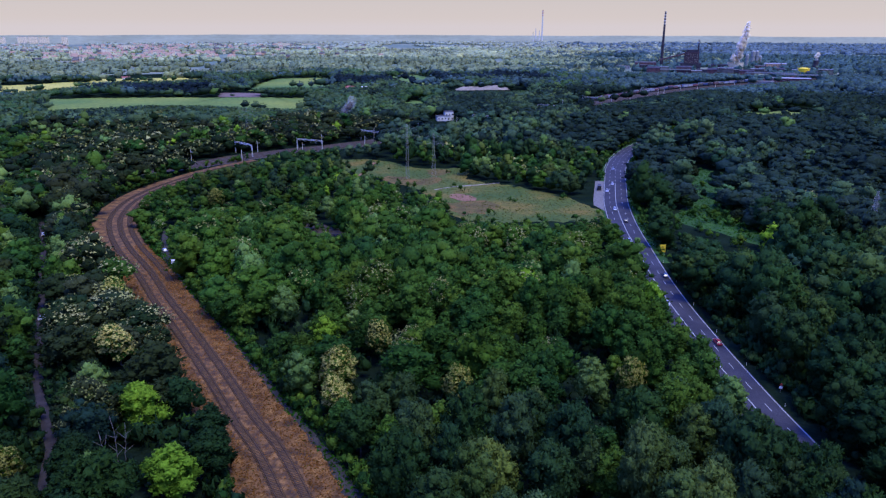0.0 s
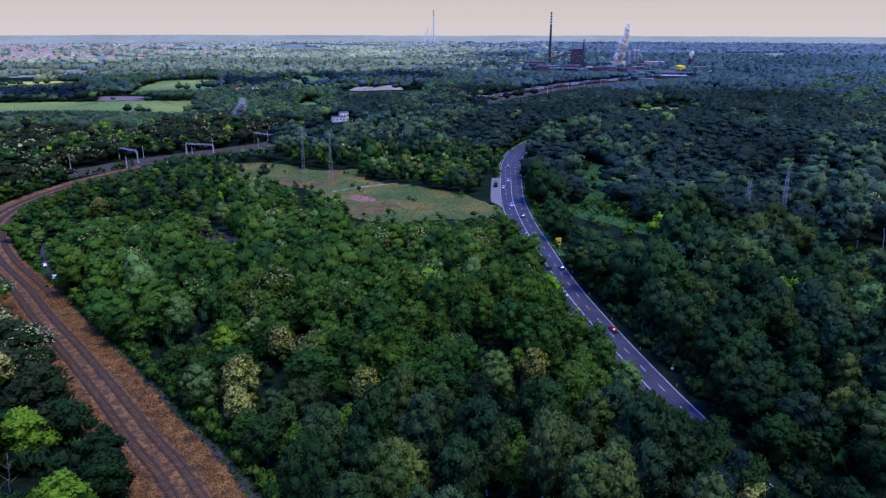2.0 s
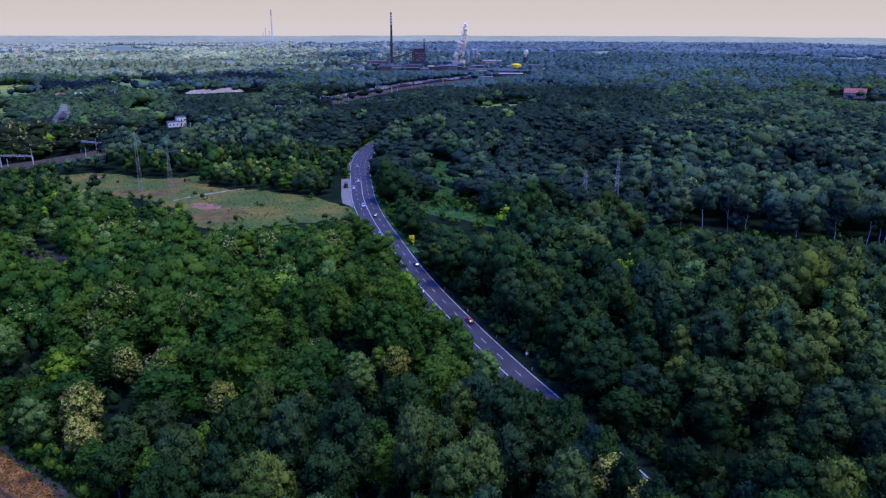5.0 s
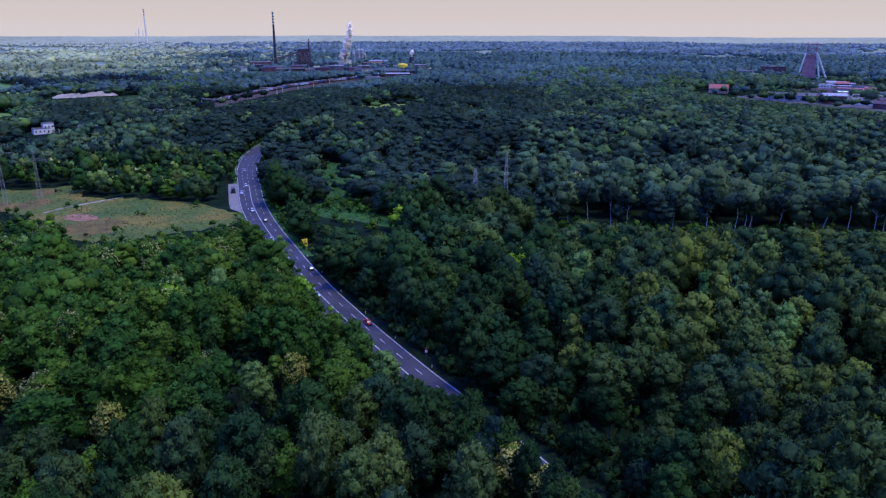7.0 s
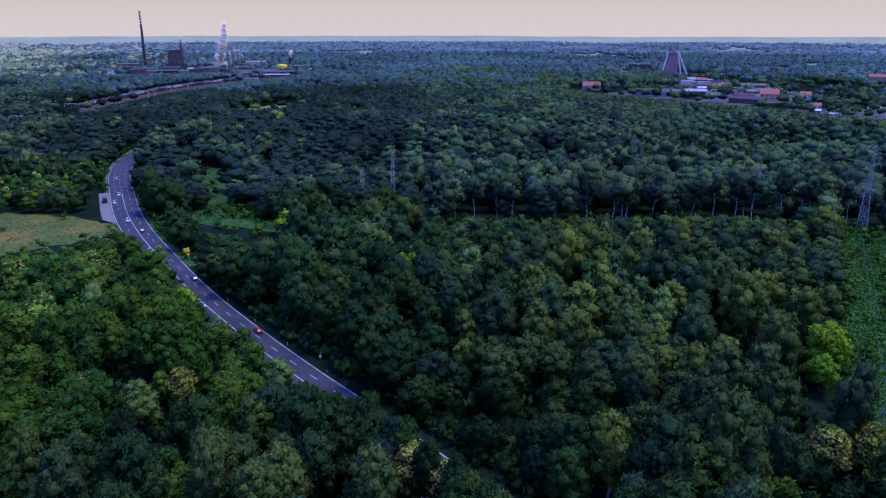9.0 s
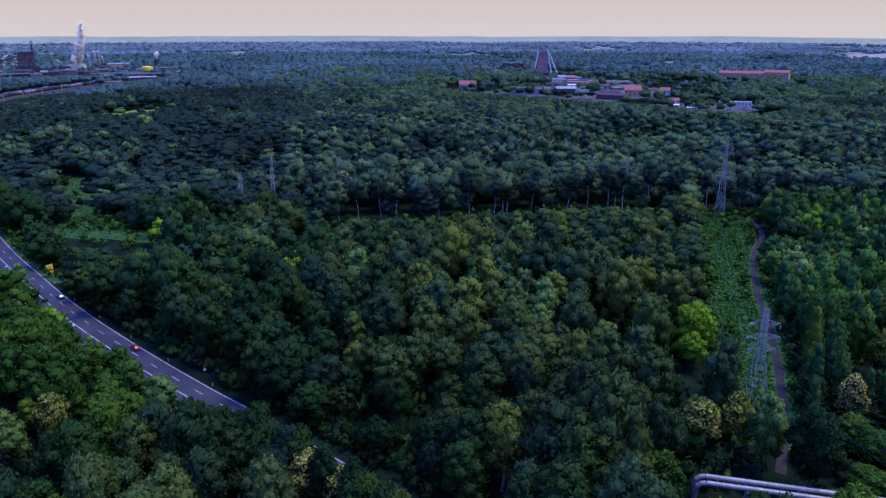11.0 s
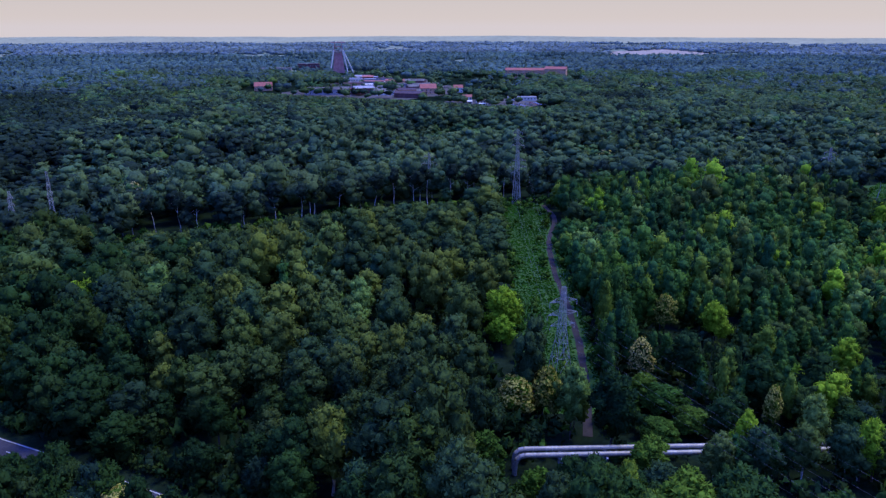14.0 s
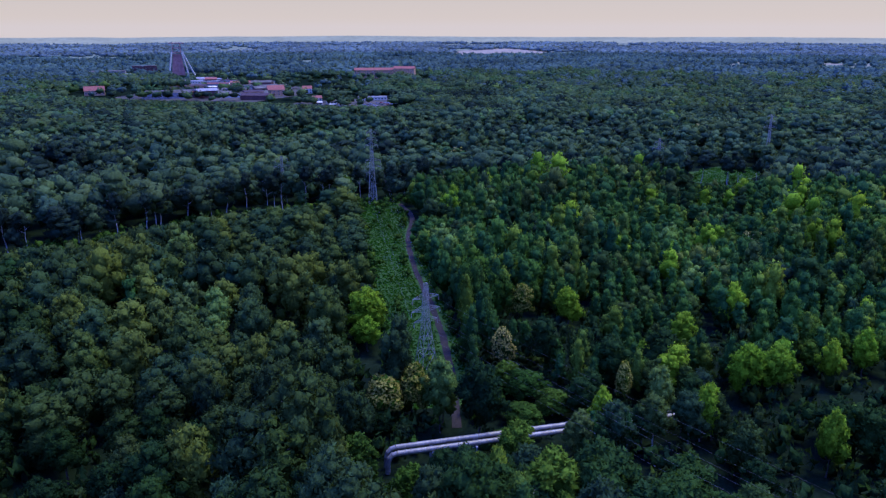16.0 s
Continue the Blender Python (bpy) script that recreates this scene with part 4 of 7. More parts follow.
for s_, (kind_, mat_, bark_, label_, count_) in LOOKS.items():
    MODELS[s_] = []
    for i_ in range(count_):
        seed_ = 31 * i_ + len(s_) * 7
        n_l = {"broad": 25, "oval": 27, "narrow": 18}[kind_]
        root = thing(s_ + "_tree", (0, 0, -400), label_, "tree", "woodland trees")
        v_, f_, d_ = crown_mesh(seed_, kind_, n_l, {"broad": 1350, "oval": 1450, "narrow": 800}[kind_], {"broad": 0.42, "oval": 0.30, "narrow": 0.28}[kind_])
        ob_ = new("crown", mesh_of("crown", v_, f_, M[mat_], None, d_))
        ob_.parent = root
        tr_ = trunk_mesh(seed_, {"broad": 9, "oval": 12.5, "narrow": 11}[kind_], {"broad": 0.24, "oval": 0.2, "narrow": 0.13}[kind_], 5, {"broad": 3.5, "oval": 5, "narrow": 4}[kind_], {"broad": 2.6, "oval": 1.7, "narrow": 1.1}[kind_])
        tr_.materials.append(M[bark_])
        ob_ = new("trunk", tr_)
        ob_.parent = root
        if s_ == "flowering_robinia":
            rnd_ = np.random.default_rng(seed_)
            lb_ = lobes_of(np.random.default_rng(seed_), kind_, n_l)
            v_, f_ = cards_of(rnd_, lb_ * np.array([1, 1, 1, 1.12]), 1300, 0.42, 0.0)
            ob_ = new("blossom", mesh_of("blossom", v_, f_, M["blossom"], None, dome(v_, lb_)))
            ob_.parent = root
        MODELS[s_].append(root)
# tall birches with bare white stems for the wood's edge
root = thing("edge_birch_tree", (0, 0, -400), "tall birch with a bare white stem at the wood's edge", "tree", "edge birches")
v_, f_, d_ = crown_mesh(77, "oval", 9, 260, 0.6)
ob_ = new("crown", mesh_of("crown", v_ * np.array([1, 1, 0.72]) + np.array([0, 0, 7.2]), f_, M["wood"], None, d_))
ob_.parent = root
tr_ = trunk_mesh(78, 16, 0.23, 6, 8, 2.6)
tr_.materials.append(M["birch_bark"])
ob_ = new("trunk", tr_)
ob_.parent = root
MODELS["edge_birch"] = [root]
used = set()


def stand(species, x, y, w=1.0, h=1.0, turn=0.0, lean=0.0):
    """A tree of its own at a place."""
    k = int(abs(x * 7 + y * 13)) % len(MODELS[species])
    m = Matrix.Translation((x, y, 0)) @ Matrix.Rotation(turn, 4, "Z") @ Matrix.Rotation(lean, 4, "X") @ Matrix.Diagonal((w, w, h, 1))
    root = MODELS[species][k]
    if (species, k) not in used:
        used.add((species, k))
        root.matrix_world = m
        return root
    c = copy_thing(root, Matrix.Identity(4))
    c.matrix_basis = m
    return c


# trees that stand out, each at its own place
SINGLES = [("maple", 195, 75, 1.95, 1.28), ("maple", 188, 73, 1.3, 0.85), ("maple", 203, 78.5, 1.1, 1.1), ("willow", 149, 39.6, 1.5, 1.3), ("willow", 153, 40, 1.1, 1.1),
           ("flowering_robinia", 149.5, 53.6, 1.7, 0.97), ("flowering_robinia", 152.5, 48, 1.3, 1.1), ("robinia", 228, 44.7, 1.5, 1.15), ("flowering_robinia", 219.7, 31.7, 1.3, 1.08),
           ("flowering_robinia", 183.2, 30, 1.05, 1.08), ("maple", 221.3, 15, 1.35, 1.06), ("maple", 232.7, -35.5, 1.2, 1.22), ("maple", 185, -33.9, 1.5, 1.22), ("maple", 188.5, -41.4, 1.4, 1.14),
           ("maple", 160.9, -21.8, 1.1, 1.15), ("maple", 152.6, -47.3, 0.95, 1.22), ("maple", 156.9, 1.9, 0.8, 1.0), ("willow", 167.9, -11.6, 1.15, 1.0), ("flowering_robinia", 170.9, -2.9, 0.7, 1.06),
           ("robinia", 138.9, 20, 1.35, 0.84), ("robinia", 120.5, 53.5, 1.15, 1.0), ("robinia", 170.5, 22.5, 1.9, 0.58), ("robinia", 161, 30, 1.4, 0.48), ("robinia", 168, 32, 1.5, 0.52), ("robinia", 175, 28, 1.5, 0.6), ("robinia", 157, 20, 1.6, 0.42),
           ("robinia", 164, 14, 1.6, 0.5), ("maple", 205.6, -68, 1.05, 1.15), ("maple", 197.6, -57.8, 0.9, 1.06), ("robinia", 211.8, 111.4, 1.7, 1.2),
                      ("flowering_robinia", 74.5, 103.7, 1.5, 1.02), ("flowering_robinia", 74.9, 93.4, 1.2, 1.05), ("maple", 74.8, 77, 0.7, 0.9), ("robinia", 367, 151, 1.2, 1.15),
           ("flowering_robinia", -28.5, 169.9, 1.7, 1.08), ("flowering_robinia", -25.7, 158, 1.2, 1.0), ("willow", 37, 163.2, 1.7, 1.02), ("flowering_robinia", 48.9, 166.6, 1.15, 1.08),
           ("willow", -51.8, 216.9, 1.9, 0.96), ("maple", -72.5, 154.9, 1.8, 0.98), ("maple", -55.9, 127.9, 1.8, 0.98), ("flowering_robinia", -112, 228.9, 1.7, 1.0), ("flowering_robinia", -94.2, 190.3, 1.8, 1.0),
           ("robinia", -4.6, 228.9, 1.9, 1.1), ("robinia", 22.5, 231.9, 1.9, 1.14), ("robinia", -0.6, 186, 1.9, 1.08), ("robinia", 16.3, 178.4, 1.9, 1.08),
           ("robinia", -0.5, 142.1, 1.7, 1.06), ("robinia", -22.4, 196.6, 1.8, 1.0), ("flowering_robinia", -18.7, 192.4, 1.3, 1.02), ("flowering_robinia", 3.7, 163.5, 1.3, 1.0),
           ("flowering_robinia", -122, 374.8, 1.5, 0.92), ("willow", -65.6, 337.7, 1.5, 0.62), ("willow", -5.6, 285.3, 1.3, 0.62), ("willow", -1.3, 262.2, 1.1, 0.56),
           ("oak", -19, 144, 1.3, 1.0), ("robinia", -24, 150, 1.1, 0.85), ("oak", -16, 151, 1.3, 1.05), ("robinia", -12, 141, 1.2, 0.9), ("oak", -10, 133, 1.2, 1.0), ("robinia", -7, 126, 1.2, 1.0)]
SINGLES += [(("birch", "young_birch", "alder")[k % 3], 144.9 + 1.55 * k + 0.6 * math.sin(k * 4), 6.5 - 2.8 * k, 1.5, 0.84 + 0.12 * math.sin(k * 2.3)) for k in range(12) if k not in (7, 8)]
SINGLES += [("alder" if k % 3 else "oak", 63 + 11.5 * ((k * 0.618) % 1), 82 + 3.4 * k, 1.35, 1.22 + 0.1 * math.cos(k * 2.1)) for k in range(13)]
SINGLES += [("oak" if k % 3 else "olive_robinia", x, y, 0.9 + 0.3 * math.sin(k * 2.2), 0.55 + 0.12 * math.cos(k * 1.7)) for k, (x, y) in enumerate([(163, 458), (173, 451), (150, 403), (143, 403), (121, 377), (151, 367), (149, 353), (132, 377), (153, 347)])]
SINGLES += [("oak", 74 + 1.2 * math.sin(k * 3), 78 + 3.4 * k, 1.4, 1.3) for k in range(10)]
SINGLES = [q for q in SINGLES if q[0] not in ("alder", "oak") or not (40 < q[1] < 78 and abs(q[1] * 0.812 - q[2] * 0.583) < 7.0 and q[1] * 0.583 + q[2] * 0.812 < 128)]
SINGLES += [("alder", 74, 121, 1.4, 1.22), ("oak", 74.5, 128, 1.3, 1.0), ("alder", 72.5, 114, 1.4, 1.2), ("alder", 74.3, 135, 1.2, 0.8), ("oak", 69, 126, 1.4, 1.2), ("oak", 75.2, 110, 1.4, 1.1)]
SINGLES += [("alder", 74.8, 98.5, 1.2, 1.18), ("oak", 73.5, 101, 1.1, 0.9)]
SINGLES += [("alder", 140, 56.5, 1.3, 0.75), ("oak", 145, 53, 1.1, 0.5), ("oak", 143, 46.5, 0.9, 0.34), ("robinia", 123.0, 50.2, 1.3, 1.0), ("robinia", 119.4, 38.5, 1.2, 0.76)]          # round the pipe's end
SINGLES += [("alder", 75.2, 108.4, 1.2, 0.8), ("oak", 75.0, 113.6, 1.2, 0.75)]          # roadside
TREES = []
# a dead tree with bare pale limbs
root = thing("dead_tree", (-72, 137.5, 0), "bare dead tree with bleached pale limbs", "tree", "", "", 0.4)
for sd_, top_, lean_ in ((901, 12.5, 0.0), (902, 11.0, 0.12), (903, 10.5, -0.14)):
    tr_ = trunk_mesh(sd_, top_, 0.15, 7, 4.5, 2.2)
    tr_.materials.append(M["dead_wood"])
    ob_ = new("stem", tr_)
    ob_.parent = root
    ob_.matrix_basis = Matrix.Translation((lean_ * 9, lean_ * 5, 0)) @ Matrix.Rotation(lean_, 4, "Y")
ed_ = offset(EDGE, -14)
re_ = random.Random(8)
for k_ in range(2, len(ed_) - 14):
    for _ in range((1, 0, 2, 1, 0)[k_ % 5]):
        x_, y_ = ed_[k_][0] + re_.uniform(-3, 3), ed_[k_][1] + re_.uniform(-3, 3)
        if gap(LINE, np.array([x_]), np.array([y_]))[0] > -12 and gap(LINE, np.array([x_]), np.array([y_]))[0] < 13 and x_ < 372:
            continue
        if math.degrees(math.atan2(x_, y_)) < 38.5 or inside(YARD, np.array([x_]), np.array([y_]))[0]:
            continue
        stand("edge_birch", x_, y_, re_.uniform(1.0, 1.5), re_.uniform(0.85, 1.3), re_.uniform(0, 6), re_.uniform(-0.14, 0.14))
for s_, x_, y_, w_, h_ in SINGLES:
    stand(s_, x_, y_, w_ * 0.88, h_, x_)

NEAR, MID, FAR = 172.0, 365.0, 720.0
OWN = {"robinia": "robinia", "alder": "alder", "oak": "oak", "birch": "birch", "young": "young_birch", "lime": "maple", "willow": "willow", "olive": "olive_robinia", "wood": "oak", "grove": "birch", "robinia_grove": "robinia"}
CARDS = {"broad": (620, 210, 84, 34), "oval": (640, 210, 84, 34), "narrow": (340, 130, 60, 24)}
SPRAY = {"broad": (0.40, 0.52, 0.7, 0.95), "oval": (0.34, 0.48, 0.64, 0.85), "narrow": (0.32, 0.44, 0.56, 0.7)}
PUFFS = {"broad": (18, 9, 5, 3), "oval": (20, 10, 5, 3), "narrow": (12, 7, 4, 2)}
TEMPLATES = {}


def templates(kind, tier):
    if (kind, tier) not in TEMPLATES:
        shape = "clump" if tier > 1 and kind == "broad" else kind
        lobes = PUFFS[kind][tier]
        TEMPLATES[kind, tier] = [crown_mesh(100 + 17 * i + 5 * tier + len(kind), shape, lobes, CARDS[kind][tier], SPRAY[kind][tier]) for i in range(6)]
    return TEMPLATES[kind, tier]


def spread_trees(z, x, y, w, h, kinds, which, tier):
    """The trees of one zone and distance, one mesh for each species."""
    for s in KIND:
        k = which & (kinds == s)
        if not k.any():
            continue
        kind, mat = KIND[s]
        sp = spots_of(rng, x[k], y[k], w[k], h[k])
        scatter(KLABEL[s][0], sp, templates(kind, tier), M[mat], KLABEL[s][1], seed=z + 20)
        if s in ("robinia", "olive", "robinia_grove"):
            b = rng.uniform(0, 1, len(sp)) < {0: 0.10, 1: 0.0, 2: 0.06, 3: 0.10, 4: 0.42}[z]
            if z == 4:
                b &= gap(LEFTPATH, sp[:, 0], sp[:, 1]) > 0
            if b.any():
                shape = "clump" if tier > 1 else kind
                lb = [lobes_of(np.random.default_rng(100 + 17 * i + 5 * tier + len(kind)), shape, PUFFS[kind][tier]) * np.array([1, 1, 1, 1.08]) for i in range(6)]
                tb = [cards_of(np.random.default_rng(i), q, (420, 150, 44, 16)[tier], (0.3, 0.42, 0.7, 1.0)[tier], 0.1) for i, q in enumerate(lb)]
                scatter("robinia_blossom", sp[b], tb, M["duller_blossom"], "cream-white blossom on robinia crowns", "blossom", seed=z + 20)


for z_ in (0, 1, 2, 3, 4):
    x_, y_ = plant(rng, STEP[z_], 96, NEAR + 60)
    k_ = zone(x_, y_) == z_
    x_, y_ = x_[k_], y_[k_]
    for s_, sx, sy, _, _ in SINGLES:
        rr = math.hypot(sx, sy)
        fwd, lat = (x_ * sx + y_ * sy) / rr, (x_ * sy - y_ * sx) / rr
        k_ = (np.hypot(x_ - sx, y_ - sy) > 4.6) & ~((s_ not in ("oak", "alder", "robinia")) & (np.abs(lat) < (9 if s_ == "maple" else 7.5)) & (fwd > rr - (30 if s_ == "maple" else 22)) & (fwd < rr + 2))
        x_, y_ = x_[k_], y_[k_]
    if not len(x_):
        continue
    w_, h_ = sizes(rng, x_, y_, np.full(len(x_), z_))
    r_ = np.hypot(x_, y_)
    az_d = np.degrees(np.arctan2(x_, y_))
    seen_ = (az_d > -38) & (az_d < 112)
    own = (r_ < 158) & seen_ & (r_ > 104)
    kinds_ = species(rng, z_, x_, y_)
    for i_ in np.nonzero(own & (h_ > 0.01))[0]:
        s_ = OWN[kinds_[i_]]
        if s_ == "robinia" and rng.uniform() < (0.10 if z_ == 0 else 0.2 if z_ == 4 else 0.04):
            s_ = "flowering_robinia"
        TREES.append(stand(s_, x_[i_], y_[i_], w_[i_], h_[i_], rng.uniform(0, 6.28)))
    spread_trees(z_, x_, y_, w_, h_, kinds_, ~own & (r_ > 100), 0)
for z_ in (0, 1, 2, 3, 4):
    for r0, r1, tier in ((NEAR + 60, MID, 1), (MID, 470, 2), (470, FAR, 3)):
        x_, y_ = plant(rng, STEP[z_] * (1.0, 1.0, 0.95, 1.0)[tier], r0, r1)
        k_ = zone(x_, y_) == z_
        x_, y_ = x_[k_], y_[k_]
        if not len(x_):
            continue
        w_, h_ = sizes(rng, x_, y_, np.full(len(x_), z_))
        if tier > 1:
            w_ = w_ * 1.05
        spread_trees(z_, x_, y_, w_, h_, species(rng, z_, x_, y_), np.ones(len(x_), bool), tier)
# woods further out; from 1100 m the dark wood takes haze-tinted leaf colours
tpl = [join(core_of(np.random.default_rng(400 + i), np.array([(0, 0, 6.2, 3.2)]), 1.0, 0.35), cards_of(np.random.default_rng(420 + i), np.array([(0, 0, 6.2, 3.3), (1.2, 0.5, 8.8, 2.2), (-1.0, -0.6, 8, 2.4)]), 12, 1.3, -0.1, 0.4, 0.5, 0.8)) for i in range(6)]
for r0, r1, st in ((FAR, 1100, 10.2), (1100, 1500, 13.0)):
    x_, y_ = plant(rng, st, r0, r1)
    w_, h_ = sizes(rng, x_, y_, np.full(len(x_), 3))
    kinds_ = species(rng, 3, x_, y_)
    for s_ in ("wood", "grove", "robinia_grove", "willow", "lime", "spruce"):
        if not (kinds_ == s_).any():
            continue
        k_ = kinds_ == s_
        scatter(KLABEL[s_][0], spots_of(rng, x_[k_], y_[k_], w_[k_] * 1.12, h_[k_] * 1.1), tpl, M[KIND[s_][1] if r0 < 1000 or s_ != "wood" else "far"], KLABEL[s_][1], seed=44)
far_t = [join(core_of(np.random.default_rng(500 + i), np.array([(0, 0, 0.3, 0.6)]), 1.0), cards_of(np.random.default_rng(520 + i), np.array([(0, 0, 0.4, 0.7), (0.5, 0.2, 0.4, 0.45), (-0.5, -0.3, 0.5, 0.42)]), 3, 0.42, 0.0, 0.4)) for i in range(6)]
# leaf colour by ring and bearing carries the haze and the left side's sunlight
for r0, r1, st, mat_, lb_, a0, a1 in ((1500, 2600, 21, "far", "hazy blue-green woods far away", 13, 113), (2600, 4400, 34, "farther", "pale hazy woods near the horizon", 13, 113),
                                      (1500, 2200, 21, "hazegreen", "hazy blue-green woods far away", -38, 13), (2200, 3200, 29, "sunny", "trees round the distant town in pale sunlit colours", -38, 13),
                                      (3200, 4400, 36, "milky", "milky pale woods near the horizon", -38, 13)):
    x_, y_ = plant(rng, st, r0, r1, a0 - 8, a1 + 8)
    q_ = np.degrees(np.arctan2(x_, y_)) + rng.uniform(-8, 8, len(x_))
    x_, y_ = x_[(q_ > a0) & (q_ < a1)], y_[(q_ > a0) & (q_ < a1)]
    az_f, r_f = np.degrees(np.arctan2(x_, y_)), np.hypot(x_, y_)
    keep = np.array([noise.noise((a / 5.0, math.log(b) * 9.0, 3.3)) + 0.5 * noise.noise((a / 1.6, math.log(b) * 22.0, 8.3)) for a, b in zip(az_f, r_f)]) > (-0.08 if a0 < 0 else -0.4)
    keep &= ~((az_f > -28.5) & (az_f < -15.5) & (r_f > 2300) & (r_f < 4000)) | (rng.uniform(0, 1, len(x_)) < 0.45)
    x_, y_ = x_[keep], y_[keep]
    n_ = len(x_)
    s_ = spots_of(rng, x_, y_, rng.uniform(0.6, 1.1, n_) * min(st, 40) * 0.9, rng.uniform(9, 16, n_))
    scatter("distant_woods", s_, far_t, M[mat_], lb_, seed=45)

# farmland between the distant woods, its colour paled to stand in for haze
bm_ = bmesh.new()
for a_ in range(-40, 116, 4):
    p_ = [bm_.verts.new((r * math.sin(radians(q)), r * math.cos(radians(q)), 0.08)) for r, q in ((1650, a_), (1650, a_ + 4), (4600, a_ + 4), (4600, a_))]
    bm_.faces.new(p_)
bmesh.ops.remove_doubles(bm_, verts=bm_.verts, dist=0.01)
tagged(part("farmland", bm_, M["farm"]), "green farmland patchwork far away, paled as by haze", "farmland", "", "structure")


def tufts(name, x, y, size, mat, label, seed, tall=1.0):
    """Grass or weeds: small upright pointed blades in bunches."""
    rnd = np.random.default_rng(seed)
    n = len(x)
    V = np.zeros((n, 6, 3))
    for k in range(2):
        a = rnd.uniform(0, 6.283, n)
        s = size * rnd.uniform(0.5, 1.3, n)
        c, d = np.cos(a) * s, np.sin(a) * s
        V[:, 3 * k] = np.column_stack([x - c, y - d, np.full(n, 0.0)])
        V[:, 3 * k + 1] = np.column_stack([x + c, y + d, np.full(n, 0.0)])
        V[:, 3 * k + 2] = np.column_stack([x + rnd.normal(0, 0.3, n) * s, y + rnd.normal(0, 0.3, n) * s, s * tall * rnd.uniform(0.7, 1.5, n) + 0.1])
    F = np.arange(n * 6).reshape(-1, 3)
    ob = new(name, mesh_of(name, V.reshape(-1, 3), F, mat, np.repeat(rnd.uniform(0, 1, n), 6), np.tile((0.0, 0.0, 1.0), (n * 6, 1))))
    tagged(ob, label, "grass", "", "stuff")


def along(line, left, right, n, seed):
    rnd = np.random.default_rng(seed)
    i = rnd.integers(0, len(line) - 1, n)
    u = rnd.uniform(0, 1, n)[:, None]
    p = line[i, :2] * (1 - u) + line[i + 1, :2] * u + normals(line)[i] * rnd.uniform(left, right, n)[:, None] + rnd.normal(0, 0.3, (n, 2))
    return p[:, 0], p[:, 1]


def among(poly, n, seed):
    rnd = np.random.default_rng(seed)
    p = np.array(poly)
    x, y = rnd.uniform(p[:, 0].min(), p[:, 0].max(), n), rnd.uniform(p[:, 1].min(), p[:, 1].max(), n)
    k = inside(poly, x, y)
    return x[k], y[k]


M["straw"] = leaves("dry_straw", [(0.0, (0.159, 0.067, 0.010)), (0.35, (0.319, 0.144, 0.025)), (0.6, (0.095, 0.038, 0.009)), (0.85, (0.223, 0.094, 0.015)), (1.0, (0.064, 0.065, 0.009))], 0.15)
M["hay"] = leaves("pale_dry_grass", [(0.0, (0.073, 0.089, 0.007)), (0.5, (0.118, 0.097, 0.011)), (1.0, (0.056, 0.089, 0.006))], 0.15)
M["herb"] = leaves("green_herbs", [(0.0, (0.017, 0.068, 0.002)), (0.4, (0.029, 0.104, 0.003)), (0.7, (0.021, 0.081, 0.002)), (1.0, (0.038, 0.109, 0.004))], 0.2, low=0.88, high=1.12)
x_, y_ = along(TRACK[:130], -13.0, 7.8, 34000, 3)
g_ = gap(TRACK, x_, y_)
k_ = ~((g_ > -7.0) & (g_ < 1.9) & (np.random.default_rng(4).uniform(0, 1, len(x_)) < 0.62))
tufts("dry_grass", x_[k_], y_[k_], 0.34, M["straw"], "rust-coloured dry grass tufts on the old railway", 5, 0.55)
x_, y_ = along(LINE[LINE[:, 0] > 158], -11, 13, 11000, 6)
k_ = np.abs(gap(FOOTPATH, x_, y_)) > 2.2
tufts("tall_grass", x_[k_], y_[k_], 0.5, M["herb"], "lush green weeds under the power line", 7, 0.6)
x_, y_ = along(TRACK, 7.6, 11, 2500, 8)
tufts("tall_grass", x_, y_, 0.5, M["herb"], "green grass fringe along the old railway", 9, 0.8)
x_, y_ = among(GLADE, 5000, 10)
tufts("tall_grass", x_, y_, 0.55, M["herb"], "fresh green grass in the glade", 11, 0.6)
x_, y_ = among(YARD, 3000, 18)
tufts("tall_grass", x_, y_, 0.6, M["herb"], "fresh green grass in the clearing", 19, 0.6)
x_, y_ = along(ROAD[ROAD[:, 1] > 300], 7.4, 9.6, 900, 12)
tufts("tall_grass", x_, y_, 0.4, M["herb"], "grass on the road verge", 13, 0.8)
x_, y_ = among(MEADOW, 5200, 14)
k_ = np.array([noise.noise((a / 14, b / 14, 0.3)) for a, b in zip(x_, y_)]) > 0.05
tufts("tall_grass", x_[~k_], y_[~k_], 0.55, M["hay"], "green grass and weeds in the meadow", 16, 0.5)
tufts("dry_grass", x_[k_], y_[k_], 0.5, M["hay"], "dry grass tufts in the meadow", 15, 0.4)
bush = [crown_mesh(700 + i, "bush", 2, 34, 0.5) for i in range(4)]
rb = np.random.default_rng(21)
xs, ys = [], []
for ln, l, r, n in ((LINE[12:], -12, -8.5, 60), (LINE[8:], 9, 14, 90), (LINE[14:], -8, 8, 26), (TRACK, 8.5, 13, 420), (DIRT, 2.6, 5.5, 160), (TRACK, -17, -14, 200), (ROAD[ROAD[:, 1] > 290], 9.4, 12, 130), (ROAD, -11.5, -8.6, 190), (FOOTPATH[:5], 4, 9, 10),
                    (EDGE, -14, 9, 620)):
    a, b = along(ln, l, r, n, n)
    xs.append(a)
    ys.append(b)
for q, n in ((MEADOW, 26), (GLADE, 70), (BARE, 14), (YARD, 12)):
    a, b = among(q, n, n)
    xs.append(a)
    ys.append(b)
sc_ = np.array(SCRUB)
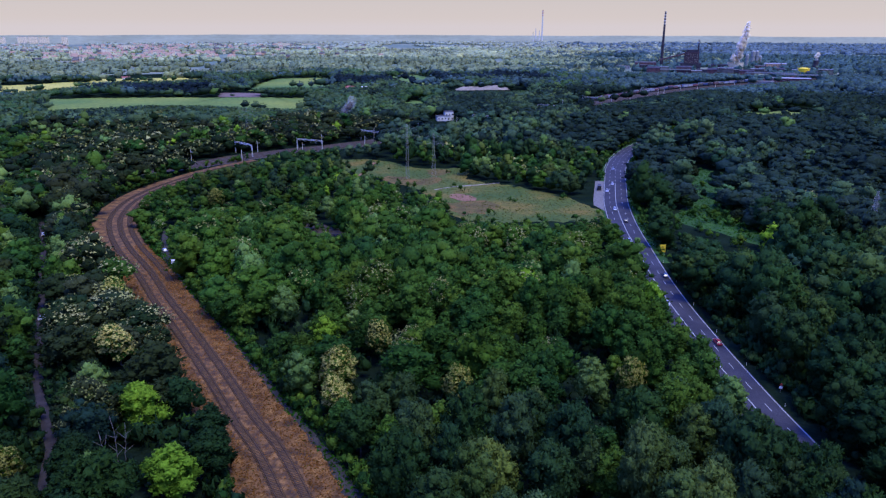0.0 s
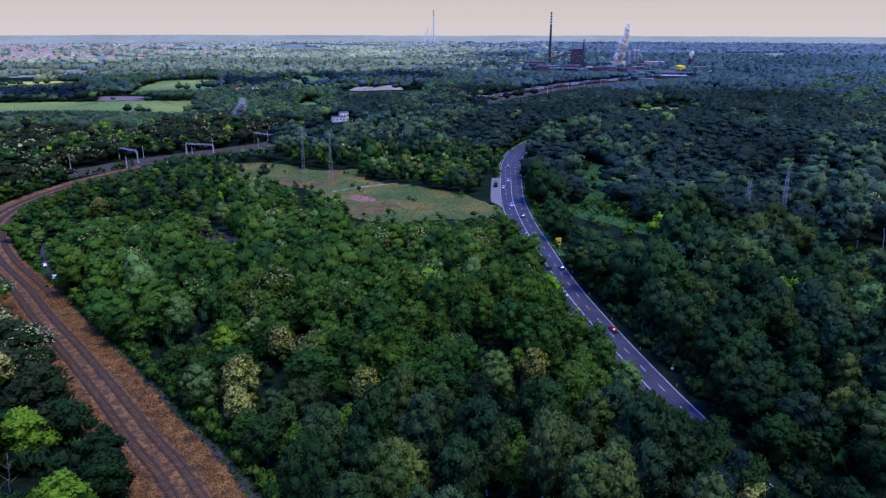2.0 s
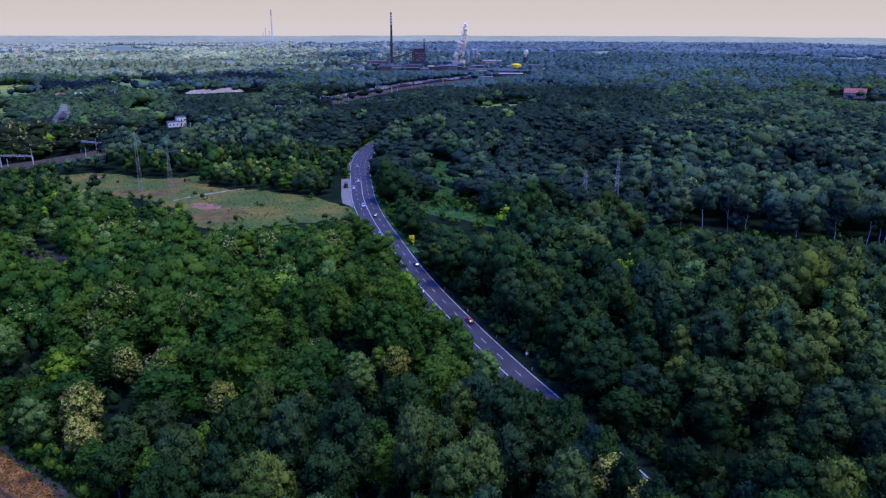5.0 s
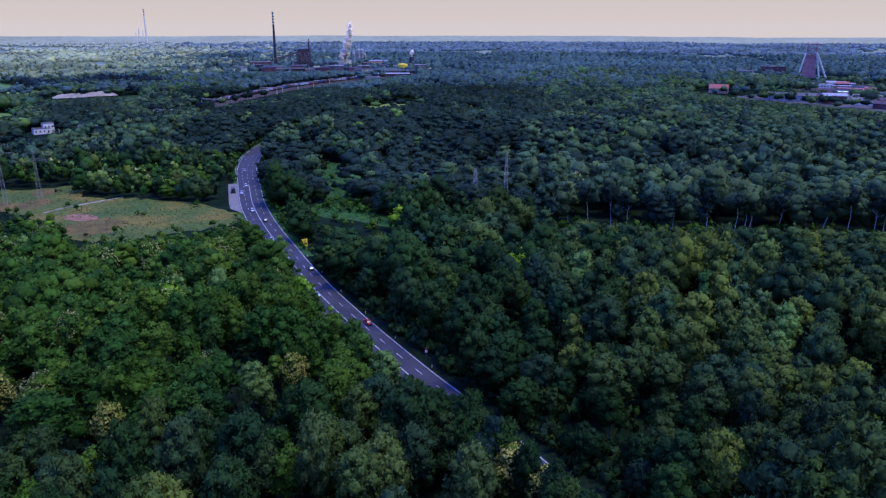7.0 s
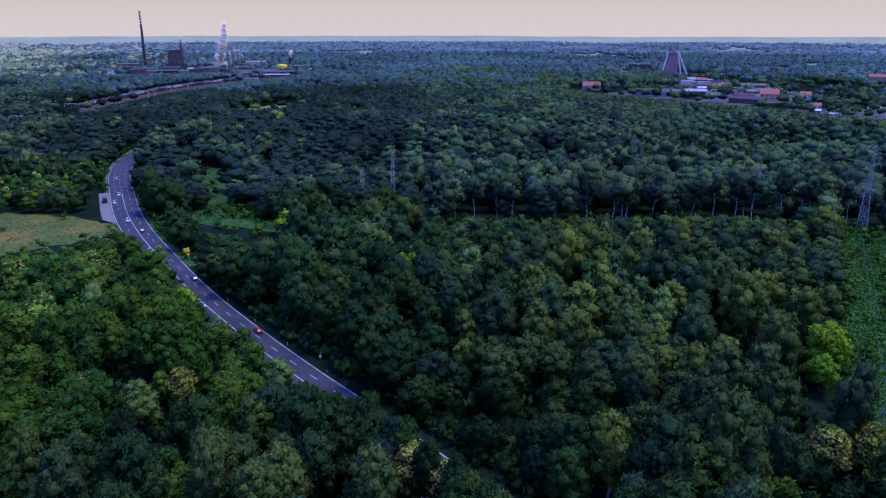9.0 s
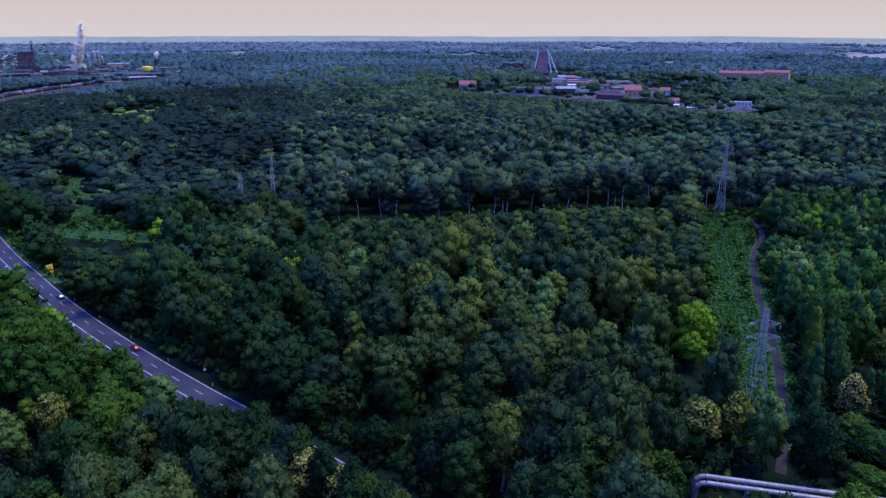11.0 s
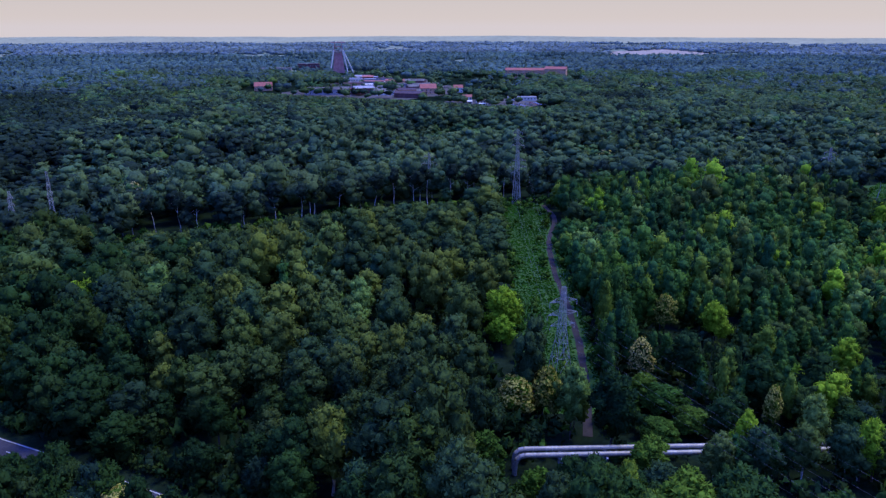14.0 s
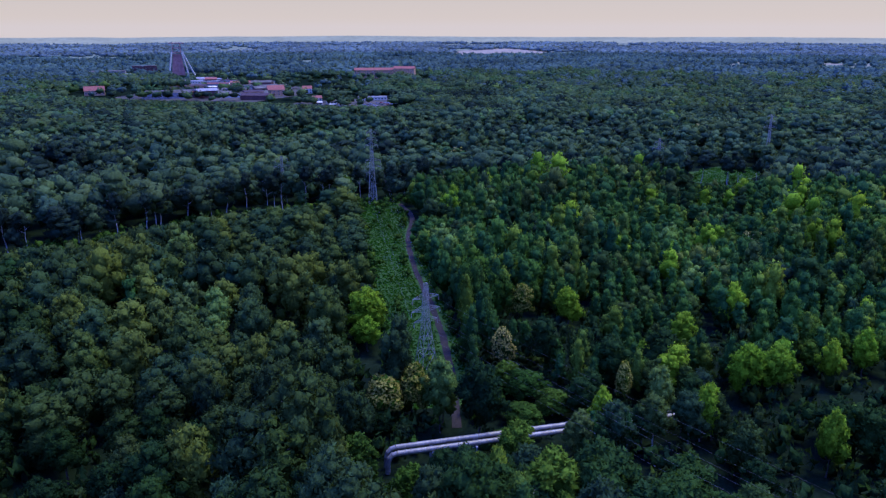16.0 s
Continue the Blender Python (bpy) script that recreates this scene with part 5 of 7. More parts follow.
xs, ys = np.concatenate(xs + [sc_[:, 0]]), np.concatenate(ys + [sc_[:, 1]])
k_ = (np.abs(gap(ROAD, xs, ys)) > 8.6) & ~((np.abs(gap(ROAD, xs, ys)) < 17) & (ys > 366) & (ys < 456) & (xs < 104)) & (np.abs(gap(FOOTPATH, xs, ys)) > 3.2) & (np.abs(gap(DIRT, xs, ys)) > 2.8) & (np.hypot(xs, ys) > 60)
g_ = gap(PIPELINE, xs, ys)
k_ &= (g_ < -3) | (g_ > 9) | (ys < 20)
xs, ys = xs[k_], ys[k_]
w_ = rb.uniform(0.7, 1.5, len(xs))
scatter("shrubs", spots_of(rb, xs, ys, w_, w_ * rb.uniform(0.7, 1.2, len(xs))), bush, M["robinia"], "low green shrubs and saplings at the edges", "shrubs", 9)

# dark undergrowth added along the roadside wood's edge, standing in for shade under crowns
xs, ys = along(ROAD[(ROAD[:, 1] > 84) & (ROAD[:, 1] < 330)], 9.4, 17, 420, 77)
k_ = (np.hypot(xs - 93, ys - 290) > 14) & (np.hypot(xs - 91, ys - 172) > 4)
xs, ys = xs[k_], ys[k_]
for a, b in ((-6, -1.9), (1.9, 6)):
    p, q = along(LEFTPATH, a, b, 190, 78)
    xs, ys = np.concatenate([xs, p]), np.concatenate([ys, q])
p, q = rb.uniform(98, 133, 160), rb.uniform(-12, 10, 160)                 # before the pipe's end
xs, ys = np.concatenate([xs, p * 0.946 + q * 0.322]), np.concatenate([ys, p * 0.322 - q * 0.946])
w_ = rb.uniform(0.7, 1.3, len(xs))
scatter("undergrowth", spots_of(rb, xs, ys, w_, w_ * rb.uniform(0.7, 1.1, len(xs))), bush, M["oak"], "dark shaded undergrowth at the wood's edge", "shrubs", 19)

# bushes added below the crowns of the near woods, darkening gaps like shade
bush_low = [crown_mesh(740 + i, "bush", 2, 22, 0.7) for i in range(4)]
x_, y_ = plant(np.random.default_rng(61), 6.2, 98, 270)
w_ = rb.uniform(1.0, 1.9, len(x_))
scatter("undergrowth", spots_of(rb, x_, y_, w_, w_ * rb.uniform(0.9, 1.5, len(x_))), bush_low, M["oak"], "dark shaded undergrowth below the crowns", "shrubs", 29)

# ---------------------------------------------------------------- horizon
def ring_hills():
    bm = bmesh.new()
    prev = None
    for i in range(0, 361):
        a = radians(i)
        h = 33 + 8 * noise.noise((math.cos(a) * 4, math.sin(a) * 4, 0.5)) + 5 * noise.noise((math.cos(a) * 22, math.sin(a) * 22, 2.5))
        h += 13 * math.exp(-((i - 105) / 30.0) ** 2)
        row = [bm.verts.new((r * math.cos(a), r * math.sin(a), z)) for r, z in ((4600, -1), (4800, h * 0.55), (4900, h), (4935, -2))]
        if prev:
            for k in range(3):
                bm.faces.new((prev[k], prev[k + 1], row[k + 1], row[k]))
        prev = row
    # haze on the hills is painted: a hazy base colour plus a faint glow
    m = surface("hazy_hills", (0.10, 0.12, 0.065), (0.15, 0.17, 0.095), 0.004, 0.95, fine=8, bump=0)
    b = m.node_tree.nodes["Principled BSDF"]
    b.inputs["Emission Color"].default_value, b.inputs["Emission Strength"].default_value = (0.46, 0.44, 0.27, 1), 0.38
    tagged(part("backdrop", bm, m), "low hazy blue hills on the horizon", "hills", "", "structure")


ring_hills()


# ---------------------------------------------------------------- power lines
def pylon(at, h, rz, arms, base, label, waist=0.55, stout=1.0):
    """A lattice tower; arms: rows of height and half length."""
    t = thing("pylon", at, label, "pylon", "power pylons", rz=rz)
    hw = h * waist
    def wid(z):
        return base + (0.16 * base + 0.45 - base) * min(1, z / hw) if z < hw else (0.16 * base + 0.45) * (1 - 0.45 * (z - hw) / (h - hw))
    w = (0.04 + h * 0.0009) * stout
    zs = [0]
    while zs[-1] < h - 0.6:
        zs.append(min(h, zs[-1] + max(1.8, wid(zs[-1]) * 2.3)))
    for sx, sy in ((1, 1), (-1, 1), (-1, -1), (1, -1)):
        bm = bmesh.new()
        tube(bm, [(sx * wid(a), sy * wid(a), a) for a in zs], w * 1.5, 4)
        part("leg", bm, M["steel"], t)
    for k in range(4):
        bm = bmesh.new()
        c = [(1, 1), (-1, 1), (-1, -1), (1, -1)]
        (ax, ay), (bx, by) = c[k], c[(k + 1) % 4]
        for a, b in zip(zs, zs[1:]):
            strut(bm, (ax * wid(a), ay * wid(a), a), (bx * wid(b), by * wid(b), b), w)
            strut(bm, (bx * wid(a), by * wid(a), a), (ax * wid(b), ay * wid(b), b), w)
            strut(bm, (ax * wid(b), ay * wid(b), b), (bx * wid(b), by * wid(b), b), w)
        part("bracing", bm, M["steel"], t)
    for z, l in arms:
        for s in (-1, 1):
            bm = bmesh.new()
            q = wid(z)
            for sy in (-1, 1):
                strut(bm, (s * q, sy * q, z), (s * l, 0, z + 0.25), w)
                strut(bm, (s * wid(z + 1.3), sy * wid(z + 1.3), z + 1.4), (s * l, 0, z + 0.25), w)
                strut(bm, (s * (q + l) / 2, sy * q / 2, z + 0.12), (s * (wid(z + 1.3) + l) / 2, sy * q / 2, z + 0.8), w * 0.8)
            arm = part("crossarm", bm, M["steel"], t)
            bm = bmesh.new()
            lathe(bm, [(0.06, z - 1.3), (0.13, z - 1.1), (0.06, z - 0.9), (0.13, z - 0.6), (0.06, z - 0.4), (0.05, z + 0.25)], 6, (s * l, 0))
            part("insulator", bm, M["concrete"], arm, "grey hanging insulator")
    return t


def tips(at, rz, arms):
    return [Vector((at[0] + s * l * math.cos(rz), at[1] + s * l * math.sin(rz), z - 1.3)) for z, l in arms for s in (-1, 1)]


def wires(a, b, sag, r=0.011):
    for p, q in zip(a, b):
        bm = bmesh.new()
        tube(bm, [p.lerp(q, k / 14) - Vector((0, 0, sag * 4 * (k / 14) * (1 - k / 14))) for k in range(15)], r, 5)
        tagged(part("power_cable", bm, M["wire"]), "thin sagging aluminium power cable between pylons", "cable", "power cables")


ARM_E = [(22.4, 4.2), (18.7, 4.6), (15.4, 3.8)]
ARM_T = [(39.5, 2.4), (36, 3.2), (32.5, 3.6)]
ARM_S = [(24.5, 3.4), (20.5, 4.4), (17, 3.4)]
E_AT, E_RZ = (180, 52), radians(-45)
pylon(E_AT, 27, E_RZ, ARM_E, 2.6, "grey steel lattice pylon on the green strip", 0.55, 0.8)
pylon((369, 137), 42, radians(-66), ARM_T, 2.3, "tall grey lattice pylon at the wood's edge", 0.62, 0.8)
pylon((379, 140), 28, radians(-66), ARM_E, 1.9, "grey lattice pylon with three crossarms at the wood's edge", 0.55, 0.8)
pylon((358, 186), 27, radians(-50), ARM_S, 1.6, "grey lattice pylon rising behind birch crowns", 0.55, 0.6)
pylon((211, 309), 31, radians(40), ARM_S, 1.5, "grey lattice pylon among dark trees", 0.55, 0.5)
pylon((192, 309), 25.5, radians(40), [(22.5, 3.2), (19, 4.0), (16, 3.2)], 1.5, "grey lattice pylon among dark trees", 0.55, 0.5)
pylon((489, -19), 25, radians(-80), [(22, 3.4), (18.5, 4.4)], 2.4, "grey lattice pylon half hidden by trees")
pylon((537, -93), 37, radians(-80), ARM_T[1:] + [(28.5, 4.2)], 1.9, "tall grey lattice pylon beside a small clearing", 0.55, 0.8)
pylon((-23, 458), 36, radians(15), [(33, 6.0), (28, 8.0)], 1.0, "slender grey lattice pylon in the dry meadow", 0.7, 0.26)
pylon((-6, 465), 29, radians(15), [(26.5, 5.0), (22, 6.0)], 1.4, "grey lattice pylon in the dry meadow", 0.55, 0.26)
pylon((-162, 596), 32, radians(15), [(29, 5.0), (25, 6.0)], 2.6, "grey lattice pylon behind the railway", 0.55, 0.26)
pylon((62, -110), 27, radians(-50), ARM_E, 2.6, "grey steel lattice pylon in the woods")
pylon((1620, 741), 45, radians(-60), [(41, 5), (36, 6)], 3.0, "distant lattice pylon above the woods")
wires(tips(E_AT, E_RZ, ARM_E), tips((62, -110), radians(-50), ARM_E), 3.2)
wires(tips((379, 140), radians(-66), ARM_E), tips(E_AT, E_RZ, ARM_E), 3.5, 0.010)
wires(tips((-23, 458), radians(15), [(33, 6.0), (28, 8.0)]), tips((-162, 596), radians(15), [(29, 5.0), (25, 6.0)]), 4.0, 0.014)


# ---------------------------------------------------------------- heating pipes
def pipeline(shift, rise, label):
    d = Vector((PIPE[1][0] - PIPE[0][0], PIPE[1][1] - PIPE[0][1], 0)).normalized()
    n = Vector((d.y, -d.x, 0)) * -shift
    t = thing("heating_pipe", (0, 0, 0), label, "pipeline", "heating pipes")
    p = [Vector((x, y, rise)) + n for x, y in PIPE]
    start = p[0]
    elbow = [start - d * 2.2 + Vector((0, 0, -4.8)), start - d * 2.1 + Vector((0, 0, -2.2)), start - d * 1.7 + Vector((0, 0, -0.9)),
             start - d * 1.0 + Vector((0, 0, -0.25)), start]
    bm = bmesh.new()
    tube(bm, elbow, 0.58, 14)
    part("elbow", bm, M["pipe"], t)
    for a, b in zip(p, p[1:]):
        bm = bmesh.new()
        tube(bm, [a, b], 0.58, 14)
        part("pipe_section", bm, M["pipe"], t)
        k, n_bands = b - a, int((b - a).length / 4)
        for i in range(n_bands):
            bm = bmesh.new()
            c = a + k * (i + 0.5) / n_bands
            tube(bm, [c - d * 0.08, c + d * 0.08], 0.61, 14)
            part("cladding_band", bm, M["steel"], t)
    return t


pipeline(0.0, 5.0, "pale grey clad heating pipe on concrete posts")
pipeline(2.0, 5.3, "pale grey clad heating pipe running behind another")


def pipe_support(at, rz):
    t = thing("pipe_support", at, "concrete trestle carrying two heating pipes", "support", "pipe supports", rz=rz)
    for y in (-0.2, 2.2):
        part("post", boxed(-0.19, 0.19, y - 0.19, y + 0.19, -0.2, 4.1, 0.03), M["concrete"], t)
    part("beam", boxed(-0.24, 0.24, -1.0, 3.0, 4.1, 4.44, 0.03), M["concrete"], t)
    for y in (0, 2.0):
        part("saddle", boxed(-0.3, 0.3, y - 0.35, y + 0.35, 4.44, 4.62 + 0.15 * y, 0.02), M["steel"], t)


line_ = spline(PIPE, 1.0)
dir_ = math.atan2(PIPE[1][1] - PIPE[0][1], PIPE[1][0] - PIPE[0][0])
for k_ in (8, 18, 28, 42, 56, 70, 84, 98):
    if k_ < len(line_):
        pipe_support((*line_[k_], 0), dir_)


# ---------------------------------------------------------------- railway gantries
def gantry(at, rz, span, h):
    t = thing("railway_gantry", at, "white steel portal gantry over the railway tracks", "gantry", "railway gantries", rz=rz)
    for x in (-span / 2, span / 2):
        bm = bmesh.new()
        for sx, sy in ((1, 1), (-1, 1), (-1, -1), (1, -1)):
            strut(bm, (x + sx * 0.3, sy * 0.3, 0), (x + sx * 0.25, sy * 0.25, h), 0.065)
        for k in range(6):
            z0, z1 = h * k / 6, h * (k + 1) / 6
            for sy in (-0.3, 0.3):
                strut(bm, (x - 0.3, sy, z0), (x + 0.3, sy, z1), 0.04)
                strut(bm, (x + 0.3, sy, z0), (x - 0.3, sy, z1), 0.04)
        part("mast", bm, M["white"], t)
    bm = bmesh.new()
    for y in (-0.3, 0.3):
        for z in (h, h + 0.9):
            strut(bm, (-span / 2, y, z), (span / 2, y, z), 0.075)
        n = int(span / 1.5)
        for k in range(n):
            x0, x1 = -span / 2 + span * k / n, -span / 2 + span * (k + 1) / n
            strut(bm, (x0, y, h if k % 2 else h + 0.9), (x1, y, h + 0.9 if k % 2 else h), 0.045)
    part("girder", bm, M["white"], t)
    for x in np.arange(-span / 2 + 3, span / 2, 5.0):
        bm = bmesh.new()
        strut(bm, (x, 0, h), (x, 0, h - 1.6), 0.07)
        strut(bm, (x - 0.8, 0, h - 1.2), (x + 0.8, 0, h - 1.2), 0.05)
        part("hanger", bm, M["steel"], t)


def mast(at):
    t = thing("catenary_mast", at, "slim grey catenary mast beside the tracks", "mast", "catenary masts")
    bm = bmesh.new()
    strut(bm, (0, 0, 0), (0, 0, 9), 0.2, 6, 0.14)
    part("pole", bm, M["white"], t)
    bm = bmesh.new()
    strut(bm, (0, 0, 7.6), (2.6, -1.8, 7.2), 0.06)
    strut(bm, (0, 0, 6.4), (2.6, -1.8, 7.2), 0.06)
    part("bracket", bm, M["steel"], t)


for x_, y_, rz_, s_ in ((-154, 551, -45, 25), (-106, 568, -25, 24), (-62, 617, -42, 25), (40, 730, -42, 26), (120, 832, -38, 26), (190, 928, -36, 26), (300, 1062, -36, 26)):
    gantry((x_, y_, 0), radians(rz_), s_, 8.6)
mo_ = offset(MAIN, 14.5)
for k_ in range(20, len(mo_) - 10, 7):
    mast((*mo_[k_], 0))
mo_ = offset(MAIN, -14.5)
for k_ in range(24, 110, 7):
    mast((*mo_[k_], 0))


# ---------------------------------------------------------------- vehicles
def wheel(t, x, y, r, w):
    bm = bmesh.new()
    strut(bm, (x, y - w / 2, r), (x, y + w / 2, r), r, 14)
    p = part("wheel", bm, M["black"], t)
    bm = bmesh.new()
    s = 1 if y > 0 else -1
    strut(bm, (x, y + s * w * 0.35, r), (x, y + s * (w / 2 + 0.02), r), r * 0.6, 10)
    part("rim", bm, M["steel"], p)


def loft(bm, sections):
    """sections: x, half width, z low, z high, top half width."""
    rings = []
    for x, w, z0, z1, wt in sections:
        rings.append([bm.verts.new(c) for c in ((x, -w, z0), (x, -w, z0 + (z1 - z0) * 0.55), (x, -wt, z1), (x, wt, z1), (x, w, z0 + (z1 - z0) * 0.55), (x, w, z0))])
    for a, b in zip(rings, rings[1:]):
        for i in range(6):
            j = (i + 1) % 6
            bm.faces.new((a[i], a[j], b[j], b[i]))
    bm.faces.new(rings[0][::-1])
    bm.faces.new(rings[-1])


def car(at, rz, paint, label, length=4.4, h=1.48):
    t = thing("car", at, label, "car", "cars on the road", rz=rz)
    k = length / 4.4
    bm = bmesh.new()
    loft(bm, [(-2.2 * k, 0.72, 0.42, 0.78, 0.62), (-2.1 * k, 0.84, 0.28, 0.92, 0.74), (-0.9 * k, 0.89, 0.22, 0.96, 0.80), (0.9 * k, 0.89, 0.22, 0.95, 0.80),
              (1.9 * k, 0.85, 0.25, 0.84, 0.70), (2.2 * k, 0.70, 0.36, 0.66, 0.6)])
    part("body", bm, M[paint], t)
    bm = bmesh.new()
    loft(bm, [(-1.95 * k, 0.70, 0.9, 0.96, 0.66), (-1.45 * k, 0.72, 0.9, h - 0.06, 0.56), (0.15 * k, 0.73, 0.9, h - 0.06, 0.57), (1.1 * k, 0.72, 0.9, 0.96, 0.68)])
    part("windows", bm, M["glass"], t, "dark glass")
    bm = bmesh.new()
    loft(bm, [(-1.5 * k, 0.56, h - 0.08, h - 0.03, 0.5), (-1.2 * k, 0.58, h - 0.08, h, 0.52), (0.0, 0.58, h - 0.08, h, 0.52), (0.2 * k, 0.56, h - 0.08, h - 0.03, 0.5)])
    part("roof", bm, M[paint], t)
    for x in (-1.3 * k, 1.35 * k):
        for y in (-0.8, 0.8):
            wheel(t, x, y, 0.32, 0.2)
    for y in (-0.58, 0.58):
        part("headlight", boxed(2.05 * k, 2.2 * k, y - 0.16, y + 0.16, 0.6, 0.74, 0.03), M["lamp"], t)
        part("tail_light", boxed(-2.2 * k, -2.08 * k, y - 0.14, y + 0.14, 0.68, 0.84, 0.02), M["red"], t)


def truck(at, rz, cab, load, label):
    t = thing("lorry", at, label, "lorry", rz=rz)
    part("cab", boxed(2.6, 4.6, -1.2, 1.2, 0.7, 3.1, 0.18), M[cab], t)
    part("windscreen", boxed(4.5, 4.64, -1.05, 1.05, 1.8, 2.8, 0.02), M["glass"], t)
    part("chassis", boxed(-4.6, 4.3, -0.5, 0.5, 0.55, 0.95, 0.02), M["black"], t)
    part("load_bed", boxed(-4.7, 2.4, -1.25, 1.25, 0.95, 1.25, 0.03), M["steel"], t)
    bm = bmesh.new()
    box(bm, -4.5, -1.2, -1.1, 1.1, 1.25, 2.3, 0.15)
    box(bm, -0.9, 2.2, -1.1, 1.1, 1.25, 2.1, 0.15)
    part("load", bm, M[load], t)
    for x in (-3.6, -2.5, 3.4):
        for y in (-1.05, 1.05):
            wheel(t, x, y, 0.5, 0.32)


def on_road(y, o):
    i = int(np.argmin(np.abs(ROAD[:, 1] - y)))
    p = offset(ROAD, o)[i]
    d = ROAD[min(i + 1, len(ROAD) - 1)] - ROAD[i - 1]
    return (p[0], p[1], 0.13), math.atan2(d[1], d[0])


for y_, o_, pt_, lb_ in ((238, -1.6, "car_white", "white hatchback car driving on the asphalt road"), (229, -5.0, "car_white", "white estate car driving on the asphalt road"),
                         (316, -1.7, "car_silver", "silver car driving on the asphalt road"), (352, 1.7, "car_black", "black car driving on the asphalt road"),
                         (376, -1.7, "car_white", "white car driving on the asphalt road"), (419, -4.9, "car_white", "white car slowing beside the lay-by"),
                         (440, -1.8, "car_white", "small white car on the far stretch of road"), (492, -1.7, "car_silver", "pale car on the far bend of the road"),
                         (186, -4.9, "car_white", "white car on the road half hidden by trees"), (270, 4.9, "car_blue", "dark blue car driving on the asphalt road"),
                         (205, 5.0, "car_red", "red car driving on the asphalt road")):
    p_, r_ = on_road(y_, o_)
    car(p_, r_ + (math.pi if o_ < 0 else 0), pt_, lb_)
p_, r_ = on_road(306, -5.0)
truck(p_, r_ + math.pi, "car_red", "car_white", "recovery lorry with a red cab on the road")
p_, r_ = on_road(425, -9.6)
truck(p_, r_ + math.pi, "car_black", "darksteel", "dark lorry parked in the paved lay-by")
car((-135, 225, 0.07), 0.35, "car_white", "white car turning across the dirt track")
car((-179, 305, 0.07), 2.05, "car_silver", "silver car parked on the dirt track between trees")
car((-190, 327, 0.07), 2.05, "car_white", "white car parked on the dirt track between trees")
car((-123, 302, 0.07), 2.1, "car_silver", "silver car parked on the dirt track by the railway")


# ---------------------------------------------------------------- signs and small roadside things
def board(at, rz):
    t = thing("road_sign", at, "large yellow warning board on two posts beside the road", "sign", rz=rz)
    for x in (-0.8, 0.8):
        bm = bmesh.new()
        strut(bm, (x, 0, 0), (x, 0, 4.6), 0.06, 8)
        part("post", bm, M["steel"], t)
    part("panel", boxed(-1.3, 1.3, -0.12, -0.06, 1.2, 4.7, 0.02), M["yellow"], t)
    bm = bmesh.new()
    lathe(bm, [(0.46, 0), (0.46, 0.03)], 24)
    bm.transform(Matrix.Translation((0, -0.125, 3.6)) @ Matrix.Rotation(radians(90), 4, "X"))
    part("symbol", bm, M["black"], t, "dark round symbol")
    bm = bmesh.new()
    lathe(bm, [(0.3, 0), (0.3, 0.03)], 24)
    bm.transform(Matrix.Translation((0, -0.135, 3.6)) @ Matrix.Rotation(radians(90), 4, "X"))
    part("symbol_face", bm, M["yellow"], t)
    for z in (2.45, 2.05):
        part("text_bar", boxed(-0.55, 0.55, -0.145, -0.125, z, z + 0.16), M["black"], t)


def small_sign(at, rz):
    t = thing("road_sign", at, "small red and white warning sign on a post", "sign", rz=rz)
    bm = bmesh.new()
    strut(bm, (0, 0, 0), (0, 0, 2.9), 0.04, 8)
    part("post", bm, M["steel"], t)
    bm = bmesh.new()
    lathe(bm, [(0.5, 0), (0.5, 0.03)], 3)
    bm.transform(Matrix.Translation((0, -0.05, 2.55)) @ Matrix.Rotation(radians(90), 4, "X") @ Matrix.Rotation(radians(90), 4, "Z"))
    part("triangle", bm, M["red"], t)
    part("plate", boxed(-0.4, 0.4, -0.08, -0.05, 1.3, 2.05, 0.01), M["white"], t)


board((95.4, 297, 0), radians(6))
small_sign((91.5, 174, 0), radians(-20))
for k_ in range(10, 150, 8):
    p_ = offset(ROAD, 8.0)[k_]
    t_ = thing("delineator_post", (*p_, 0), "slim white roadside delineator post", "post", "delineator posts")
    part("post", boxed(-0.06, 0.06, -0.05, 0.05, 0, 0.95, 0.01), M["white"], t_)
    part("reflector", boxed(-0.04, 0.04, -0.06, -0.05, 0.7, 0.82), M["red"], t_)
rail_ = [p for p in offset(ROAD, -7.6) if 455 < p[1] < 560]
t_ = thing("guard_rail", (0, 0, 0), "grey steel guard rail along the road bend", "guard rail")
for a_, b_ in zip(rail_, rail_[1:]):
    bm = bmesh.new()
    strut(bm, (*a_, 0.7), (*b_, 0.7), 0.17)
    part("rail_beam", bm, M["steel"], t_)
for a_ in rail_[::2]:
    part("post", boxed(a_[0] - 0.06, a_[0] + 0.06, a_[1] - 0.06, a_[1] + 0.06, 0, 0.75), M["steel"], t_)


def lineside_lamp(at):
    t = thing("lamp_post", at, "lamp post with a white cabinet beside the old railway", "lamp post")
    bm = bmesh.new()
    strut(bm, (0, 0, 0), (0, 0, 5.5), 0.09, 8, 0.06)
    part("pole", bm, M["steel"], t)
    part("cabinet", boxed(-0.8, 0.8, -0.6, 0.6, 4.4, 5.9, 0.15), M["white"], t)


lineside_lamp((-108, 272, 0))


# ---------------------------------------------------------------- buildings
def windows(t, x0, x1, y, z0, floors, storey, n, w=1.2, h=1.5):
    for f in range(floors):
        for i in range(n):
            x = x0 + (x1 - x0) * (i + 0.5) / n
            p = part("window", boxed(x - w / 2 - 0.12, x + w / 2 + 0.12, y - 0.06, y + 0.1, z0 + f * storey - 0.12, z0 + f * storey + h + 0.12), M["white"], t)
            part("pane", boxed(x - w / 2, x + w / 2, y - 0.09, y - 0.05, z0 + f * storey, z0 + f * storey + h), M["glass"], p)


